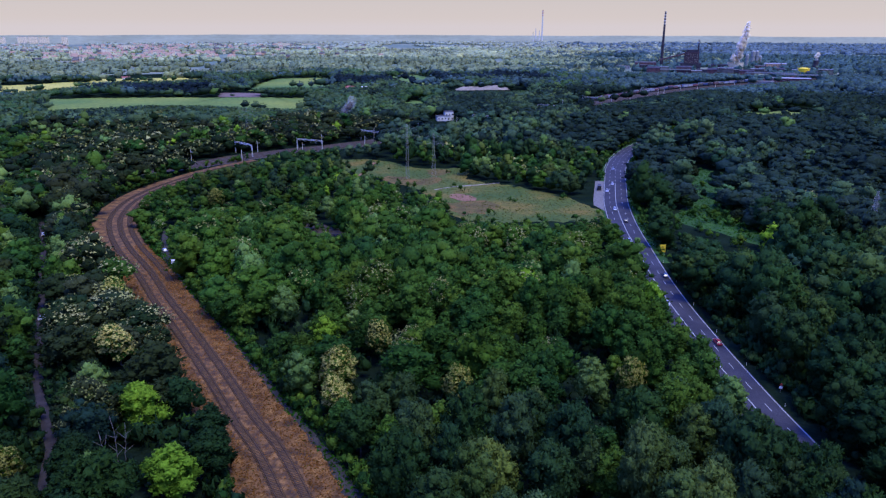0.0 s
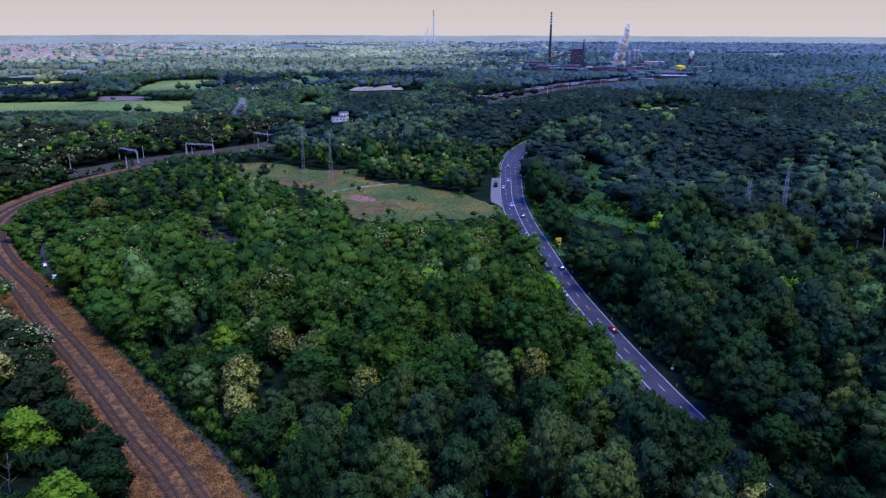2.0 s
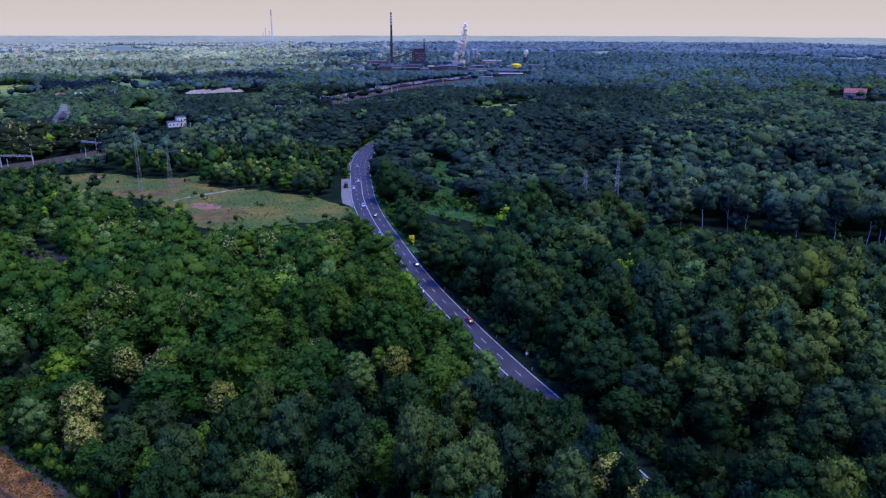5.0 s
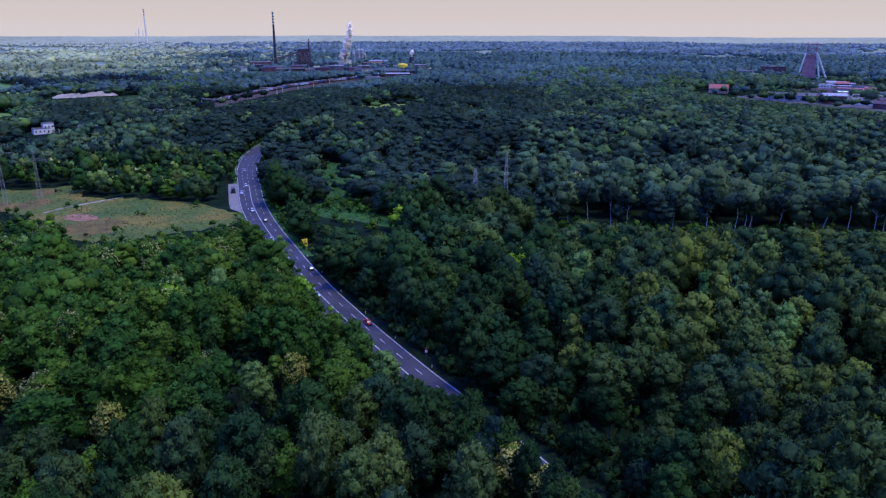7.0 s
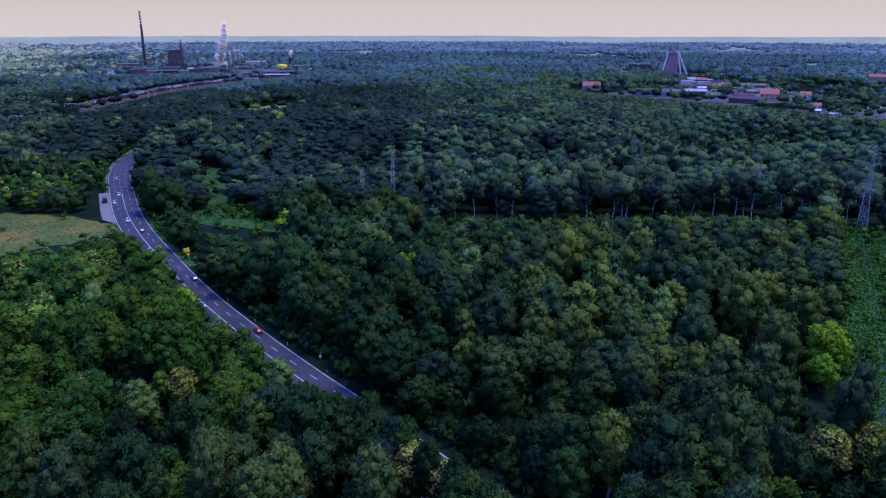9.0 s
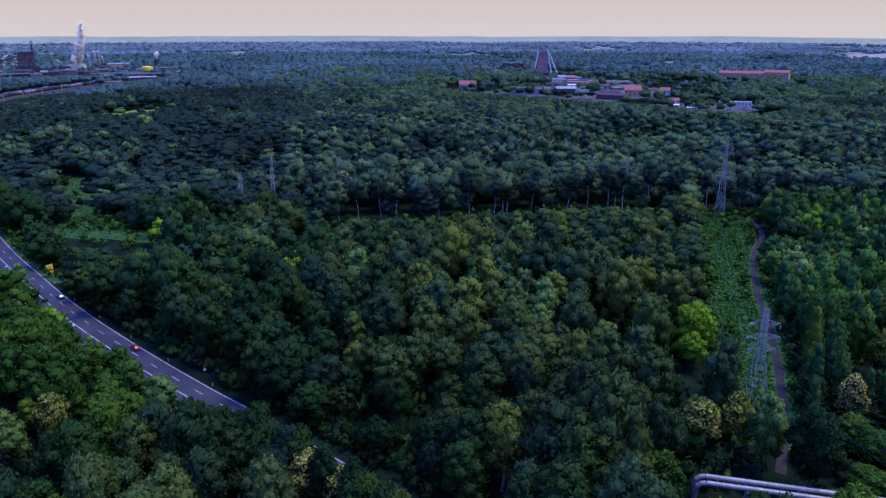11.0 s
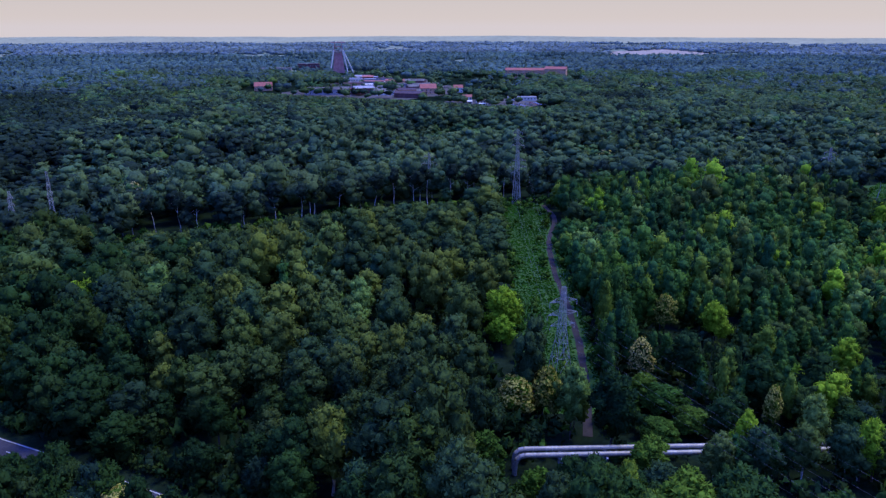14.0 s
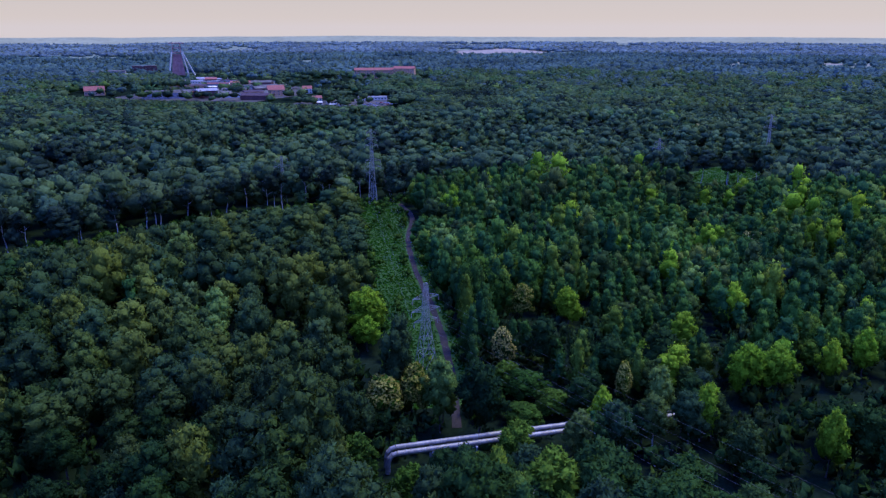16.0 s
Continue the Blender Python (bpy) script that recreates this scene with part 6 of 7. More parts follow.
def house(at, rz, w, d, h, wall, roof, label, pitched=3.0, floors=1, n=4, category="house", group="", chimneys=0, name="house", ww=1.2):
    """A building with its front towards -y."""
    t = thing(name, at, label, category, group, rz=rz)
    part("wall", boxed(-w / 2, w / 2, -d / 2, d / 2, 0, h), M[wall], t)
    bm = bmesh.new()
    if pitched:
        v = [bm.verts.new(c) for c in ((-w / 2 - .4, -d / 2 - .4, h), (w / 2 + .4, -d / 2 - .4, h), (w / 2 + .4, d / 2 + .4, h), (-w / 2 - .4, d / 2 + .4, h),
                                       (-w / 2 - .4, 0, h + pitched), (w / 2 + .4, 0, h + pitched))]
        for f in ((0, 1, 5, 4), (2, 3, 4, 5), (1, 2, 5), (3, 0, 4), (3, 2, 1, 0)):
            bm.faces.new([v[i] for i in f])
    else:
        box(bm, -w / 2 - .2, w / 2 + .2, -d / 2 - .2, d / 2 + .2, h, h + 0.35)
        box(bm, -w / 2 + .2, w / 2 - .2, -d / 2 + .2, d / 2 - .2, h + 0.35, h + 0.4)
    r = part("roof", bm, M[roof], t)
    for i in range(chimneys):
        x = -w / 4 + i * w / 2
        part("chimney", boxed(x - .4, x + .4, -.4, .4, h, h + pitched + 1.2), M["brick"], r)
    if n:
        windows(t, -w / 2, w / 2, -d / 2, 1.0 if floors > 1 else h * 0.35, floors, (h - 0.6) / floors, n, ww)
    return t


def face(x, y):
    """The turn that faces the front of a building to the view point."""
    return math.atan2(-x, y) * 1.0


# by the railway and among the woods
house((0, 763, 0), face(0, 763) + 0.2, 14, 9, 5, "white", "greyroof", "low white flat-roofed house among trees", 0, 1, 4)
house((6, 768, 0), face(0, 763) + 0.2, 9, 8, 9, "white", "greyroof", "white two-storey block of a house", 0, 2, 3)
for x_, y_, w_, l_, m_, rf_ in ((-128, 1082, 10, "small white house at the field's edge", "white", "greyroof"), (-104, 1090, 18, "long low shed with a pale roof", "concrete", "greyroof"),
                                (-76, 1090, 12, "house with a red roof", "white", "redroof"), (-52, 1095, 22, "long low pale shed among trees", "concrete", "concrete"),
                                (-586, 1358, 14, "house with a red tiled roof", "white", "redroof"), (48, 800, 12, "small pale building by the railway", "white", "greyroof")):
    house((x_, y_, 0), face(x_, y_), w_, 8, 4.5, m_, rf_, l_, 2.4 if rf_ == "redroof" else 1.0, 1, 4)


def heap(at, w, d, h, label):
    bm = bmesh.new()
    n = 14
    g = [[bm.verts.new((w * (i / n - .5), d * (j / n - .5), h * max(0, math.sin(math.pi * i / n) * math.sin(math.pi * j / n)) ** 0.6 * (0.75 + 0.5 * noise.noise((i * .6, j * .6, w)))))
          for j in range(n + 1)] for i in range(n + 1)]
    for i in range(n):
        for j in range(n):
            bm.faces.new((g[i][j], g[i + 1][j], g[i + 1][j + 1], g[i][j + 1]))
    ob = part("sand_heap", bm, M["sand"])
    ob.location = at
    tagged(ob, label, "heap")


heap((42, 1150, 0), 44, 26, 6, "pale heap of sand or gravel behind the woods")
heap((80, 1158, 0), 50, 24, 7, "pale heap of sand or gravel behind the woods")


# the coking plant
def chimney(at, h, r0, r1, mat, bands, label, top="white"):
    t = thing("chimney", at, label, "chimney")
    bm = bmesh.new()
    lathe(bm, [(r0 + (r1 - r0) * k / 10, h * k / 10) for k in range(11)], 20)
    part("shaft", bm, M[mat], t)
    for k in range(bands):
        z = h - 2.5 - k * h * 0.05
        q = r0 + (r1 - r0) * z / h
        bm = bmesh.new()
        lathe(bm, [(q + 0.06, z), (q + 0.04, z + h * 0.022)], 20)
        part("painted_band", bm, M[top], t)
    bm = bmesh.new()
    lathe(bm, [(r1 + 0.5, h - 1.2), (r1 + 0.5, h - 0.6)], 20)
    part("platform", bm, M["darksteel"], t)


chimney((513, 1736), 128, 3.7, 1.8, "darksteel", 5, "tall dark factory chimney with pale bands at its top")
chimney((599, 1742), 65, 2.2, 1.6, "darksteel", 2, "shorter dark factory chimney")
FX = lambda x, y: face(x, y)
pl_ = thing("coal_tower", (583, 1736, 0), "massive dark brick coal tower of the coking plant", "industrial tower", rz=FX(583, 1736))
part("wall", boxed(-16, 16, -12, 12, 0, 38), M["darkbrick"], pl_)
part("roof", boxed(-12, 12, -8, 8, 38, 43), M["darksteel"], pl_)
part("base", boxed(-27, 22, -15, 15, 0, 13), M["darksteel"], pl_)
windows(pl_, -15, 15, -12, 15, 4, 5.5, 6, 1.6, 2.2)
cv_ = thing("conveyor_bridge", (0, 0, 0), "sloping covered conveyor bridge on steel legs", "conveyor")
bm = bmesh.new()
strut(bm, (500, 1715, 20), (572, 1735, 36), 2.4)
part("gallery", bm, M["darkbrick"], cv_)
for k_ in (0.15, 0.4, 0.65, 0.9):
    bm = bmesh.new()
    a_ = Vector((500, 1715, 20)).lerp(Vector((572, 1735, 36)), k_)
    strut(bm, (a_.x - 2, a_.y, 0), a_, 0.5)
    strut(bm, (a_.x + 2, a_.y, 0), a_, 0.5)
    part("trestle", bm, M["darksteel"], cv_)
for x_, y_, w_, d_, h_, wl_, rf_, lb_, n_, fl_ in (
        (463, 1690, 46, 20, 17, "brick", "greyroof", "low red brick factory hall", 8, 2), (633, 1690, 36, 20, 12, "darksteel", "darksteel", "dark oven battery building", 0, 1),
        (669, 1690, 34, 16, 17, "cream", "greyroof", "white quenching building with dark openings", 5, 1), (650, 1720, 60, 12, 9, "darksteel", "greyroof", "dark long factory shed", 0, 1),
        (767, 1705, 46, 18, 13, "orange", "concrete", "orange rendered factory office block", 8, 3), (730, 1700, 24, 16, 9, "brick", "greyroof", "red brick factory building beside others", 4, 2),
        (673, 1570, 28, 14, 4, "concrete", "white", "low building with a white roof", 5, 1), (700, 1600, 30, 14, 7, "brick", "greyroof", "red brick factory building with windows", 4, 1),
        (616, 1305, 68, 12, 7, "brick", "concrete", "long brick shed beside the sidings", 10, 1), (540, 1245, 40, 10, 6, "concrete", "greyroof", "grey shed beside the sidings", 6, 1),
        (420, 1720, 30, 14, 8, "concrete", "greyroof", "pale factory building among trees", 5, 1), (735, 1560, 26, 12, 8, "orange", "greyroof", "orange rendered factory building", 5, 2)):
    house((x_, y_, 0), FX(x_, y_) + 0.06, w_, d_, h_, wl_, rf_, lb_, 0 if w_ < 40 else 1.5, fl_, n_, "factory building", "factory buildings", name="factory_building", ww=2.2)
for i_, (x_, y_, r_, h_) in enumerate(((770, 1840, 5, 38), (782, 1846, 5, 38), (792, 1850, 4, 26), (752, 1830, 4, 30))):
    t_ = thing("silo", (x_, y_, 0), "tall grey steel gas scrubber tower", "silo", "scrubber towers")
    bm = bmesh.new()
    lathe(bm, [(r_, 0), (r_, h_ - 3), (r_ * 0.7, h_ - 1), (r_ * 0.2, h_)], 16)
    part("shell", bm, M["steel"], t_)
    bm = bmesh.new()
    lathe(bm, [(r_ + 0.8, h_ * 0.6), (r_ + 0.8, h_ * 0.6 + 0.6)], 16)
    part("platform", bm, M["darksteel"], t_)
t_ = thing("gas_holder", (721, 1472, 0), "teal gas holder tank with a yellow top", "tank")
bm = bmesh.new()
lathe(bm, [(11, 0), (11, 8)], 28)
part("base", bm, M["teal"], t_)
bm = bmesh.new()
lathe(bm, [(10.4, 8), (10.4, 15), (6, 16.4), (0.5, 17)], 28)
part("bell", bm, M["yellow"], t_)
for k_ in range(10):
    bm = bmesh.new()
    a_ = k_ * 0.6283
    strut(bm, (11.4 * math.cos(a_), 11.4 * math.sin(a_), 0), (11.4 * math.cos(a_), 11.4 * math.sin(a_), 16), 0.25)
    part("guide_column", bm, M["yellow"], t_)
t_ = thing("cooling_tower", (805, 1595, 0), "dark cooling tower with a puff of steam", "cooling tower")
bm = bmesh.new()
lathe(bm, [(7, 0), (5.6, 12), (5.2, 18), (5.8, 25)], 20)
part("shell", bm, M["darksteel"], t_)


def plume(name, at, steps, label, mat, seed=1):
    """Steam as a rising column of soft, uneven billows."""
    rnd = np.random.default_rng(seed)
    line = spline(steps, 2.2)
    v, f, n = [], [], 0
    for i, (x, z, r) in enumerate(line):
        for _ in range(2):
            k = r * rnd.uniform(0.55, 1.0)
            ball = bmesh.new()
            bmesh.ops.create_icosphere(ball, subdivisions=2, radius=1.0)
            mid = Vector((x + rnd.normal(0, 0.3) * r, rnd.normal(0, 0.3) * r, z + rnd.normal(0, 0.3) * r))
            for q in ball.verts:
                v.append(mid + q.co * k * (1 + 0.35 * noise.noise(q.co * 1.6 + mid)))
            f += [[c.index + n for c in q.verts] for q in ball.faces]
            n += len(ball.verts)
            ball.free()
    ob = new(name, mesh_of(name, v, f, mat))
    ob.location = at
    ob.rotation_euler = (0, 0, face(at[0], at[1]))
    return tagged(ob, label, "steam", "", "stuff")


def steam_material(name, alpha, col):
    m = bpy.data.materials.new(name)
    m.use_nodes = True
    nt = m.node_tree
    b = nt.nodes["Principled BSDF"]
    b.inputs["Base Color"].default_value, b.inputs["Roughness"].default_value = (*col, 1), 1.0
    b.inputs["Specular IOR Level"].default_value = 0.0
    nz = nt.nodes.new("ShaderNodeTexNoise")
    nz.inputs["Scale"].default_value = 0.12
    geo = nt.nodes.new("ShaderNodeNewGeometry")
    nt.links.new(geo.outputs["Position"], nz.inputs["Vector"])
    mr = nt.nodes.new("ShaderNodeMapRange")
    mr.inputs["From Min"].default_value, mr.inputs["From Max"].default_value = 0.3, 0.7
    mr.inputs["To Min"].default_value, mr.inputs["To Max"].default_value = alpha * 0.85, alpha
    nt.links.new(nz.outputs[0], mr.inputs["Value"])
    clear = nt.nodes.new("ShaderNodeBsdfTransparent")
    glow = nt.nodes.new("ShaderNodeBsdfTranslucent")
    glow.inputs["Color"].default_value = (*col, 1)
    up = nt.nodes.new("ShaderNodeCombineXYZ")
    up.inputs["Z"].default_value = 1.0
    nt.links.new(up.outputs[0], b.inputs["Normal"])
    nt.links.new(up.outputs[0], glow.inputs["Normal"])
    both = nt.nodes.new("ShaderNodeAddShader")
    nt.links.new(b.outputs[0], both.inputs[0])
    nt.links.new(glow.outputs[0], both.inputs[1])
    mx = nt.nodes.new("ShaderNodeMixShader")
    nt.links.new(mr.outputs[0], mx.inputs[0])
    nt.links.new(clear.outputs[0], mx.inputs[1])
    nt.links.new(both.outputs[0], mx.inputs[2])
    nt.links.new(mx.outputs[0], nt.nodes["Material Output"].inputs["Surface"])
    return m


STEAM = steam_material("white_steam", 0.21, (0.95, 0.87, 0.70))
plume("steam_plume", (668, 1680, 0), [(1, 20, 6), (2, 28, 7), (3, 36, 8), (5, 46, 9), (7, 56, 9), (10, 66, 8), (13, 76, 6), (14, 84, 7), (13, 92, 5), (15, 102, 4)], "white steam rising from the quenching building", STEAM)
plume("steam_plume", (659, 1676, 0), [(0, 19, 4), (0, 24, 5.5), (-1, 29, 5), (-2, 34, 3)], "white puff of steam beside the quenching building", STEAM)
plume("steam_plume", (805, 1595, 0), [(0, 27, 3), (1, 34, 4), (2, 40, 3)], "small puff of steam over the cooling tower", STEAM)
plume("smoke_plume", (-99, 720, 0), [(0, 8, 2.5), (2, 13, 3.5), (5, 19, 4.5), (9, 25, 5)], "thin bluish smoke rising beyond the railway", steam_material("blue_smoke", 0.04, (0.85, 0.80, 0.70)))

# sheds, stores and pipe bridges of the plant
rp_ = np.random.default_rng(41)
for k_ in range(18):
    a_, d_ = radians(15.2 + k_ * 0.72), rp_.uniform(1570, 1700)
    x_, y_ = d_ * math.sin(a_), d_ * math.cos(a_)
    house((x_, y_, 0), face(x_, y_) + rp_.uniform(-.2, .2), rp_.uniform(14, 34), rp_.uniform(10, 16), rp_.uniform(6, 15), ("darksteel", "brick", "greyroof")[k_ % 3], ("greyroof", "darksteel", "concrete")[k_ % 3],
          "dark low shed of the coking plant", (0, 3, 0)[k_ % 3], 1, 0, "building", "plant sheds", name="plant_shed")
for k_, (az_d, d_, l_) in enumerate(((17.5, 1600, 60), (24.0, 1540, 90), (26.0, 1500, 70))):
    x_, y_ = d_ * math.sin(radians(az_d)), d_ * math.cos(radians(az_d))
    t_ = thing("pipe_bridge", (x_, y_, 0), "long steel pipe bridge on trestles at the plant", "pipe bridge", "pipe bridges", rz=face(x_, y_))
    part("girder", boxed(-l_ / 2, l_ / 2, -1.2, 1.2, 9, 11.2), M["steel"], t_)
    for q_ in range(5):
        part("trestle", boxed(-l_ / 2 + q_ * l_ / 4 - 0.5, -l_ / 2 + q_ * l_ / 4 + 0.5, -1, 1, 0, 9), M["darksteel"], t_)

# goods wagons on the sidings
WM = ["wagonred", "greyroof", "car_blue", "darksteel", "brick", "greyroof", "car_silver", "concrete"]
for row_, (o_, k0, k1) in enumerate(((-16.5, 124, 196), (-20.8, 130, 205), (-25.0, 150, 215))):
    ln_ = spline(offset(MAIN, o_), 15.0)
    s_ = len(ln_)
    for k_ in range(int(s_ * k0 / 250), min(s_ - 1, int(s_ * k1 / 250))):
        if (k_ * 7 + row_ * 3) % 11 == 0:
            continue
        a_, b_ = ln_[k_], ln_[k_ + 1]
        c_ = (a_ + b_) / 2
        t_ = thing("goods_wagon", (*c_, 0.3), "open goods wagon standing on the sidings", "wagon", "goods wagons", rz=math.atan2(b_[1] - a_[1], b_[0] - a_[0]))
        part("body", boxed(-6.6, 6.6, -1.45, 1.45, 1.1, 3.7 if (k_ + row_) % 3 else 4.3, 0.08), M[WM[(k_ + row_ * 2) % len(WM)]], t_)
        part("underframe", boxed(-6.9, 6.9, -1.2, 1.2, 0.7, 1.1), M["black"], t_)
        for x_ in (-4.6, 4.6):
            part("bogie", boxed(x_ - 1.4, x_ + 1.4, -1.0, 1.0, 0.0, 0.75, 0.1), M["black"], t_)

# the mine and the works beside it
t_ = thing("mine_headframe", (1320, 903, 0), "tall red brick mine headframe with a steel frame and wheels", "mine tower", rz=face(1320, 903))
bm = bmesh.new()
v_ = [bm.verts.new(c) for c in ((-13, -10, 0), (13, -10, 0), (13, 10, 0), (-13, 10, 0), (-8, -7, 42), (8, -7, 42), (8, 7, 42), (-8, 7, 42))]
for f_ in ((0, 1, 5, 4), (1, 2, 6, 5), (2, 3, 7, 6), (3, 0, 4, 7), (4, 5, 6, 7)):
    bm.faces.new([v_[i] for i in f_])
part("wall", bm, M["minebrick"], t_)
for sx_ in (-1, 1):
    for sy_ in (-1, 1):
        bm = bmesh.new()
        strut(bm, (sx_ * 8, sy_ * 7, 44), (sx_ * 7, sy_ * 7, 62), 1.0)
        part("column", bm, M["minebrick"], t_)
for z_, w_ in ((44, 10), (53, 9), (62, 15)):
    part("platform", boxed(-w_, w_, -9, 9, z_, z_ + 1.5), M["minebrick"], t_)
for a_, b_ in (((19, -13, 0), (9.5, -9, 46)), ((31, -13, 0), (10.5, -9, 46)), ((-18, -13, 0), (-9.5, -9, 46))):
    bm = bmesh.new()
    strut(bm, a_, b_, 1.5)
    part("raking_leg", bm, M["white"], t_)
for x_ in (-4.5, 4.5):
    bm = bmesh.new()
    strut(bm, (x_ - 0.3, 0, 56), (x_ + 0.3, 0, 56), 3.2, 20)
    part("winding_wheel", bm, M["darksteel"], t_)
for x_, y_, w_, d_, h_, wl_, rf_, p_, lb_, n_, fl_ in (
        (1310, 975, 47, 18, 18, "brick", "greyroof", 0, "red brick hall beside the mine headframe", 8, 3), (892, 752, 27, 14, 7, "orange", "redroof", 6, "house with a steep red tiled roof", 6, 1),
        (1280, 1040, 66, 20, 8, "concrete", "greyroof", 1.5, "long pale shed by the mine", 10, 1), (1037, 682, 25, 14, 12, "white", "concrete", 0, "white office block at the works", 6, 3),
        (880, 625, 64, 22, 8, "concrete", "greyroof", 3, "long grey warehouse at the wood's edge", 12, 1), (906, 592, 22, 14, 8, "brick", "redroof", 0, "red painted building at the works", 5, 2),
        (1019, 650, 30, 14, 4.5, "concrete", "white", 1, "low shed with a white roof", 5, 1), (1078, 648, 30, 16, 5, "concrete", "white", 1, "low shed with a white roof", 5, 1),
        (917, 546, 36, 18, 6, "white", "greyroof", 3, "pale workshop with a grey roof", 7, 1), (918, 508, 30, 18, 7, "concrete", "greyroof", 3, "grey workshop with a pitched roof", 5, 1),
        (963, 502, 24, 16, 8, "orange", "redroof", 6, "orange house with a red tiled roof", 4, 2), (1000, 590, 40, 18, 6, "brick", "greyroof", 0, "flat-roofed brick works building", 8, 1),
        (1060, 600, 46, 16, 5, "concrete", "greyroof", 1, "long low grey works shed", 8, 1), (1120, 640, 40, 20, 6, "brick", "greyroof", 1, "red brick shed at the works", 7, 1),
        (1150, 720, 50, 20, 7, "concrete", "concrete", 1, "pale long works hall", 8, 1), (980, 560, 30, 12, 5, "concrete", "darksteel", 1, "works shed with a dark roof", 5, 1),
        (1060, 540, 28, 14, 6, "white", "greyroof", 2, "white house among the works", 5, 2), (1000, 470, 14, 10, 7, "white", "redroof", 4, "small white house with a red roof", 3, 2),
        (1516, 868, 38, 18, 6, "concrete", "blue", 1, "long shed with a blue roof", 7, 1), (1450, 860, 30, 16, 6, "concrete", "blue", 1, "shed with a blue roof", 6, 1),
        (926, 340, 38, 8, 5, "white", "concrete", 0.6, "long white garage row", 9, 1), (850, 352, 10, 8, 4, "white", "concrete", 1.5, "small white shed in a yard", 3, 1),
        (862, 372, 12, 8, 5, "white", "greyroof", 2, "small white house in a yard", 3, 1), (846, 384, 12, 8, 4, "concrete", "white", 1, "low shed with a white roof", 3, 1),
        (880, 400, 12, 9, 6, "white", "redroof", 3, "white house with a red roof", 3, 2), (838, 360, 8, 6, 3, "white", "white", 0.5, "white container shed in a yard", 2, 1)):
    house((x_, y_, 0), face(x_, y_) + 0.15 * math.sin(x_), w_, d_, h_, wl_, rf_, lb_, p_, fl_, n_, "building", "works buildings", name="works_building", ww=2.0)
rw_ = np.random.default_rng(31)
for k_ in range(26):
    x_, y_ = rw_.uniform(890, 1170), 0
    y_ = 500 + (x_ - 890) * 0.55 + rw_.uniform(-30, 130)
    house((x_, y_, 0), face(x_, y_) + rw_.uniform(-.3, .3), rw_.uniform(18, 44), rw_.uniform(12, 20), rw_.uniform(5, 10), ("concrete", "orange", "brick")[k_ % 3], ("greyroof", "darkbrick", "greyroof", "darksteel", "greyroof", "redroof", "concrete", "greyroof")[k_ % 8],
          "low works shed with a flat roof", (0, 2, 3)[k_ % 3], 1, 0, "building", "works buildings", name="works_building")
house((1330, 470, 0), face(1335, 450) + 0.05, 100, 14, 16, "orange", "redroof", "long orange apartment block with a red roof", 4, 4, 22, "apartment block", name="apartment_block", ww=1.5)
house((1338, 425, 0), face(1338, 425) - 0.2, 40, 16, 19, "orange", "redroof", "orange apartment block with a red roof", 4, 5, 9, "apartment block", name="apartment_block", ww=1.5)
for k_ in range(26):
    x_, y_ = 838 + (k_ % 9) * 9 + 3 * math.sin(k_ * 5), 318 + (k_ // 9) * 11 + (k_ % 9) * -4
    car((x_, y_, 0.05), k_ * 0.7, ("car_white", "car_silver", "car_white", "car_blue", "car_red")[k_ % 5], "car parked in the yard beside the woods")
patch("yard", [(825, 300), (830, 400), (880, 420), (960, 340), (960, 300)], 0.05, M["yard"], "grey paved yard with parked cars", "yard")
patch("yard", [(860, 480), (850, 680), (1000, 720), (1160, 760), (1180, 640), (1040, 480)], 0.05, M["yard"], "grey paved works yard", "yard")
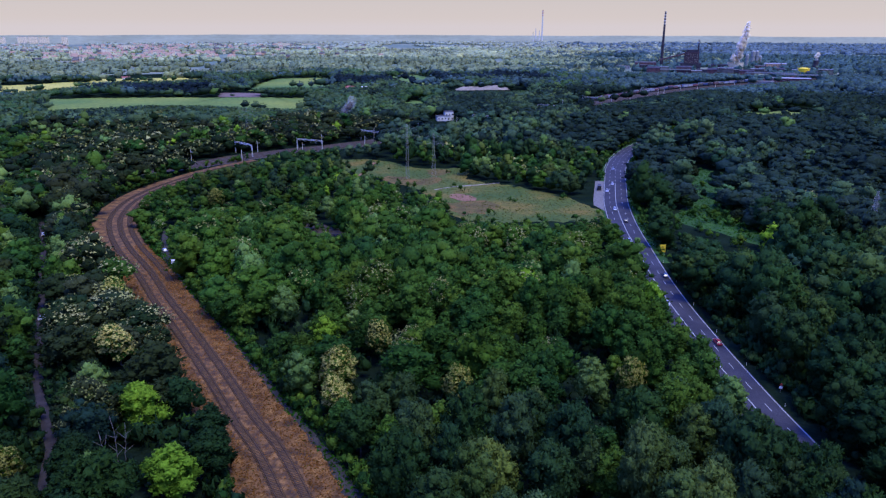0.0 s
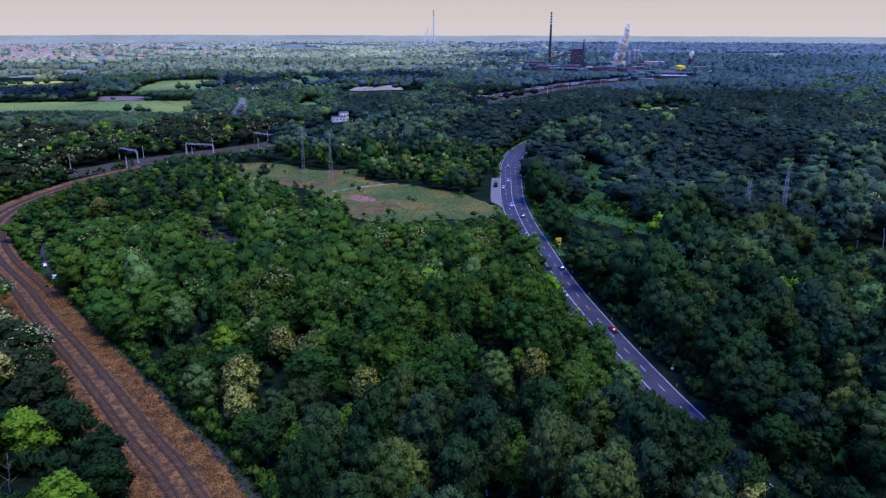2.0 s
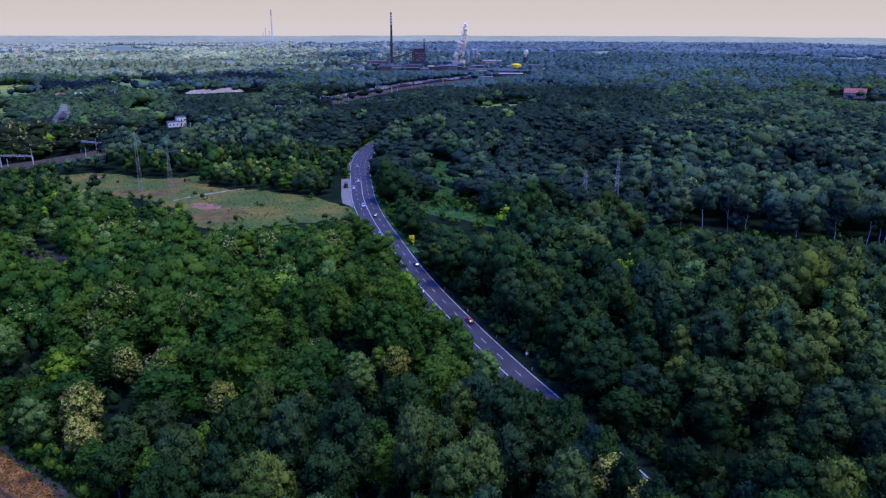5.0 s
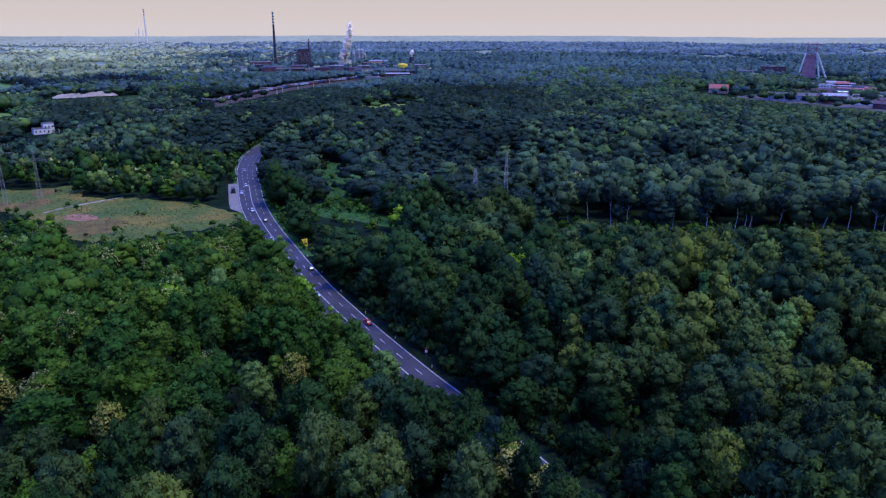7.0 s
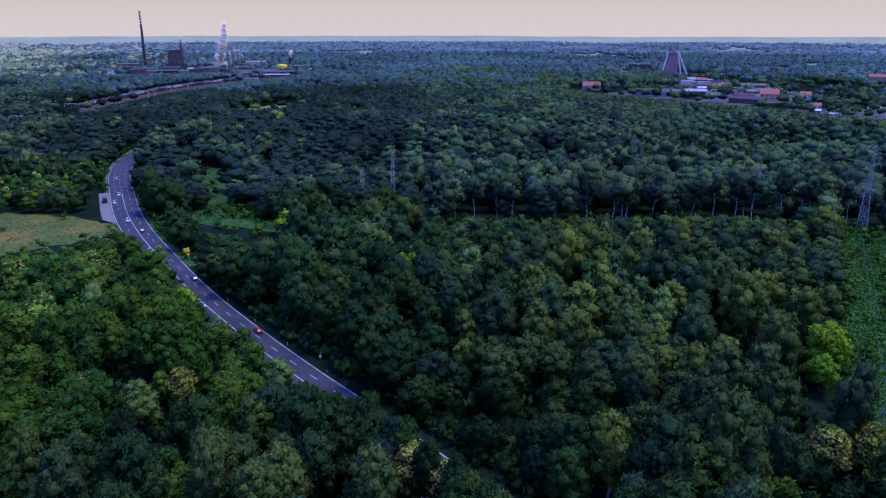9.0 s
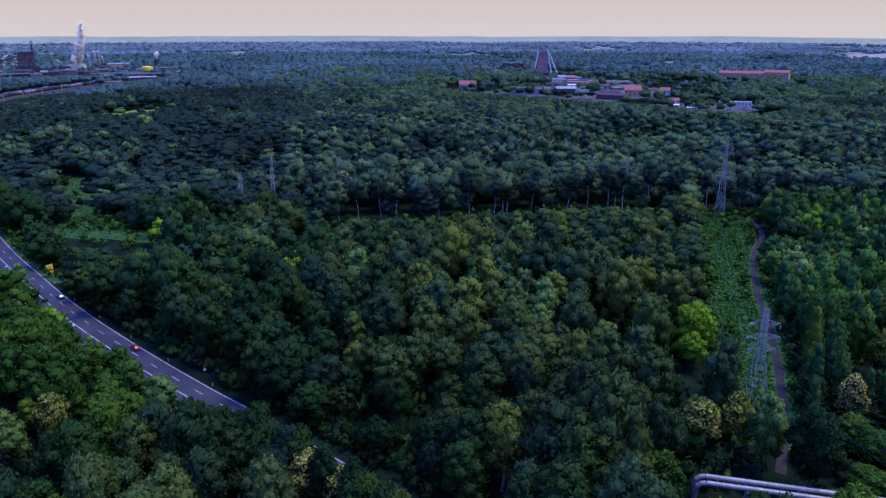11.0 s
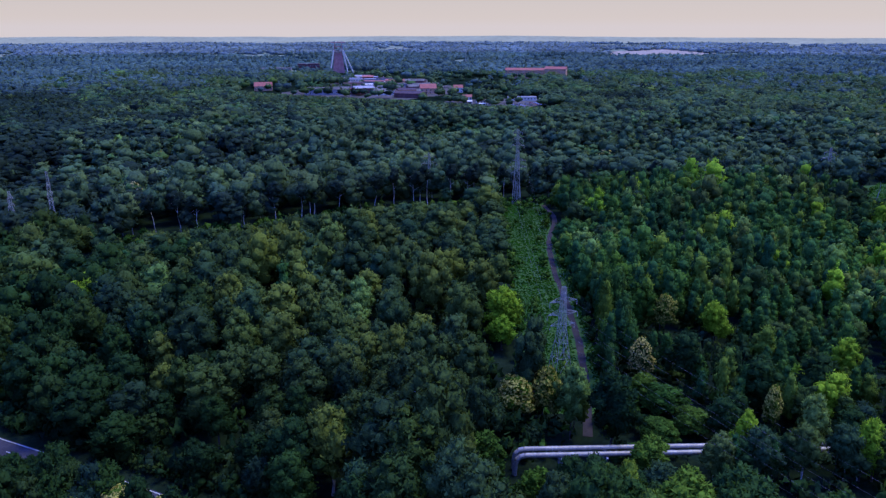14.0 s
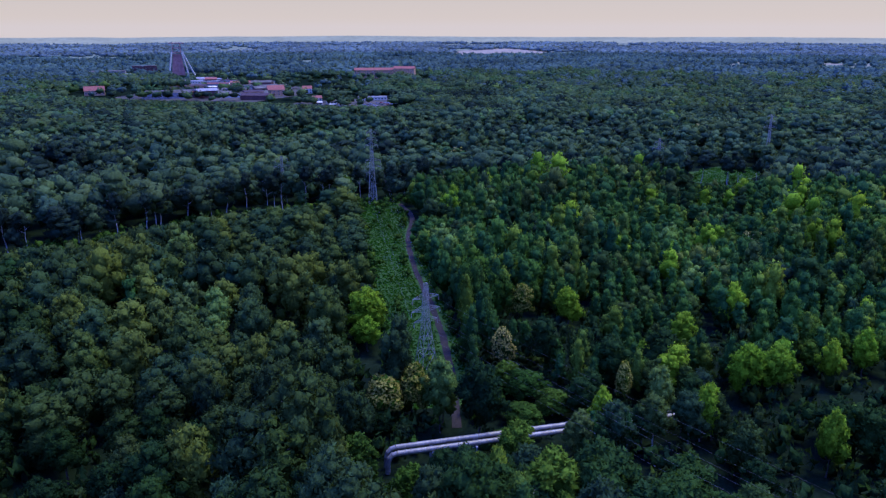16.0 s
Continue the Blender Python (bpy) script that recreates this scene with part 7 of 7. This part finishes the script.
house((424, -100, 0), face(424, -100), 13, 6, 3.2, "brick", "darksteel", "derelict low brick hut among trees", 0, 1, 5, "hut", name="hut")

# the distant town: rows of blocks and many houses
for x_, y_, w_, rf_ in ((-140, 1112, 16, "redroof"), (-118, 1105, 10, "white"), (-96, 1108, 22, "farroof"), (-70, 1100, 18, "white"), (-52, 1106, 14, "farroof")):
    house((x_, y_, 0), face(x_, y_), w_, 10, 6, "white", rf_, "small pale house at the edge of fields", 3, 1, 0, "house", "farm houses")
for x_, y_, w_, h_ in ((-2337, 3950, 34, 42), (-2290, 4060, 48, 42), (-2174, 3954, 46, 44), (-2115, 3954, 50, 42), (-2006, 3954, 32, 42), (-1218, 2455, 34, 20), (-1223, 2552, 32, 20), (-1180, 2604, 32, 20),
                        (-1400, 3300, 60, 16), (-640, 3700, 120, 14), (-820, 3800, 90, 14)):
    house((x_, y_, 0), face(x_, y_), w_, 14, h_, "cream", "greyroof", "distant cream-white apartment block", 0, int(h_ / 4), int(w_ / 8), "apartment block", "town blocks", name="apartment_block", ww=1.4)
rt_ = np.random.default_rng(12)
for k_ in range(300):
    a_, d_ = radians(rt_.normal(-21.5, 4.5) if k_ % 3 else rt_.uniform(-34, -6)), rt_.uniform(2250, 4100)
    x_, y_ = d_ * math.sin(a_), d_ * math.cos(a_)
    house((x_, y_, 0), face(x_, y_) + rt_.uniform(-.5, .5), rt_.uniform(10, 20), 10, rt_.uniform(6, 10), "cream" if k_ % 3 else "orange", "farroof" if k_ % 3 else "greyroof",
          "distant town house with a red roof" if k_ % 3 else "distant town house with a grey roof", 5.5, 1, 0, "house", "town houses")
for x_, y_, h_, r_ in ((617, 4655, 190, 5), (578, 4655, 85, 3.5), (560, 4640, 60, 3), (598, 4640, 70, 3)):
    chimney((x_, y_), h_, r_, r_ * 0.65, "white", 4 if h_ > 100 else 0, "distant pale chimney with red bands", "red")
patch("quarry", PITS[0], 0.1, M["sand"], "pale open sand pit in the distance", "sand pit", 12)
patch("quarry", PITS[1], 0.1, M["sand"], "pale open ground in the distance", "sand pit", 8)
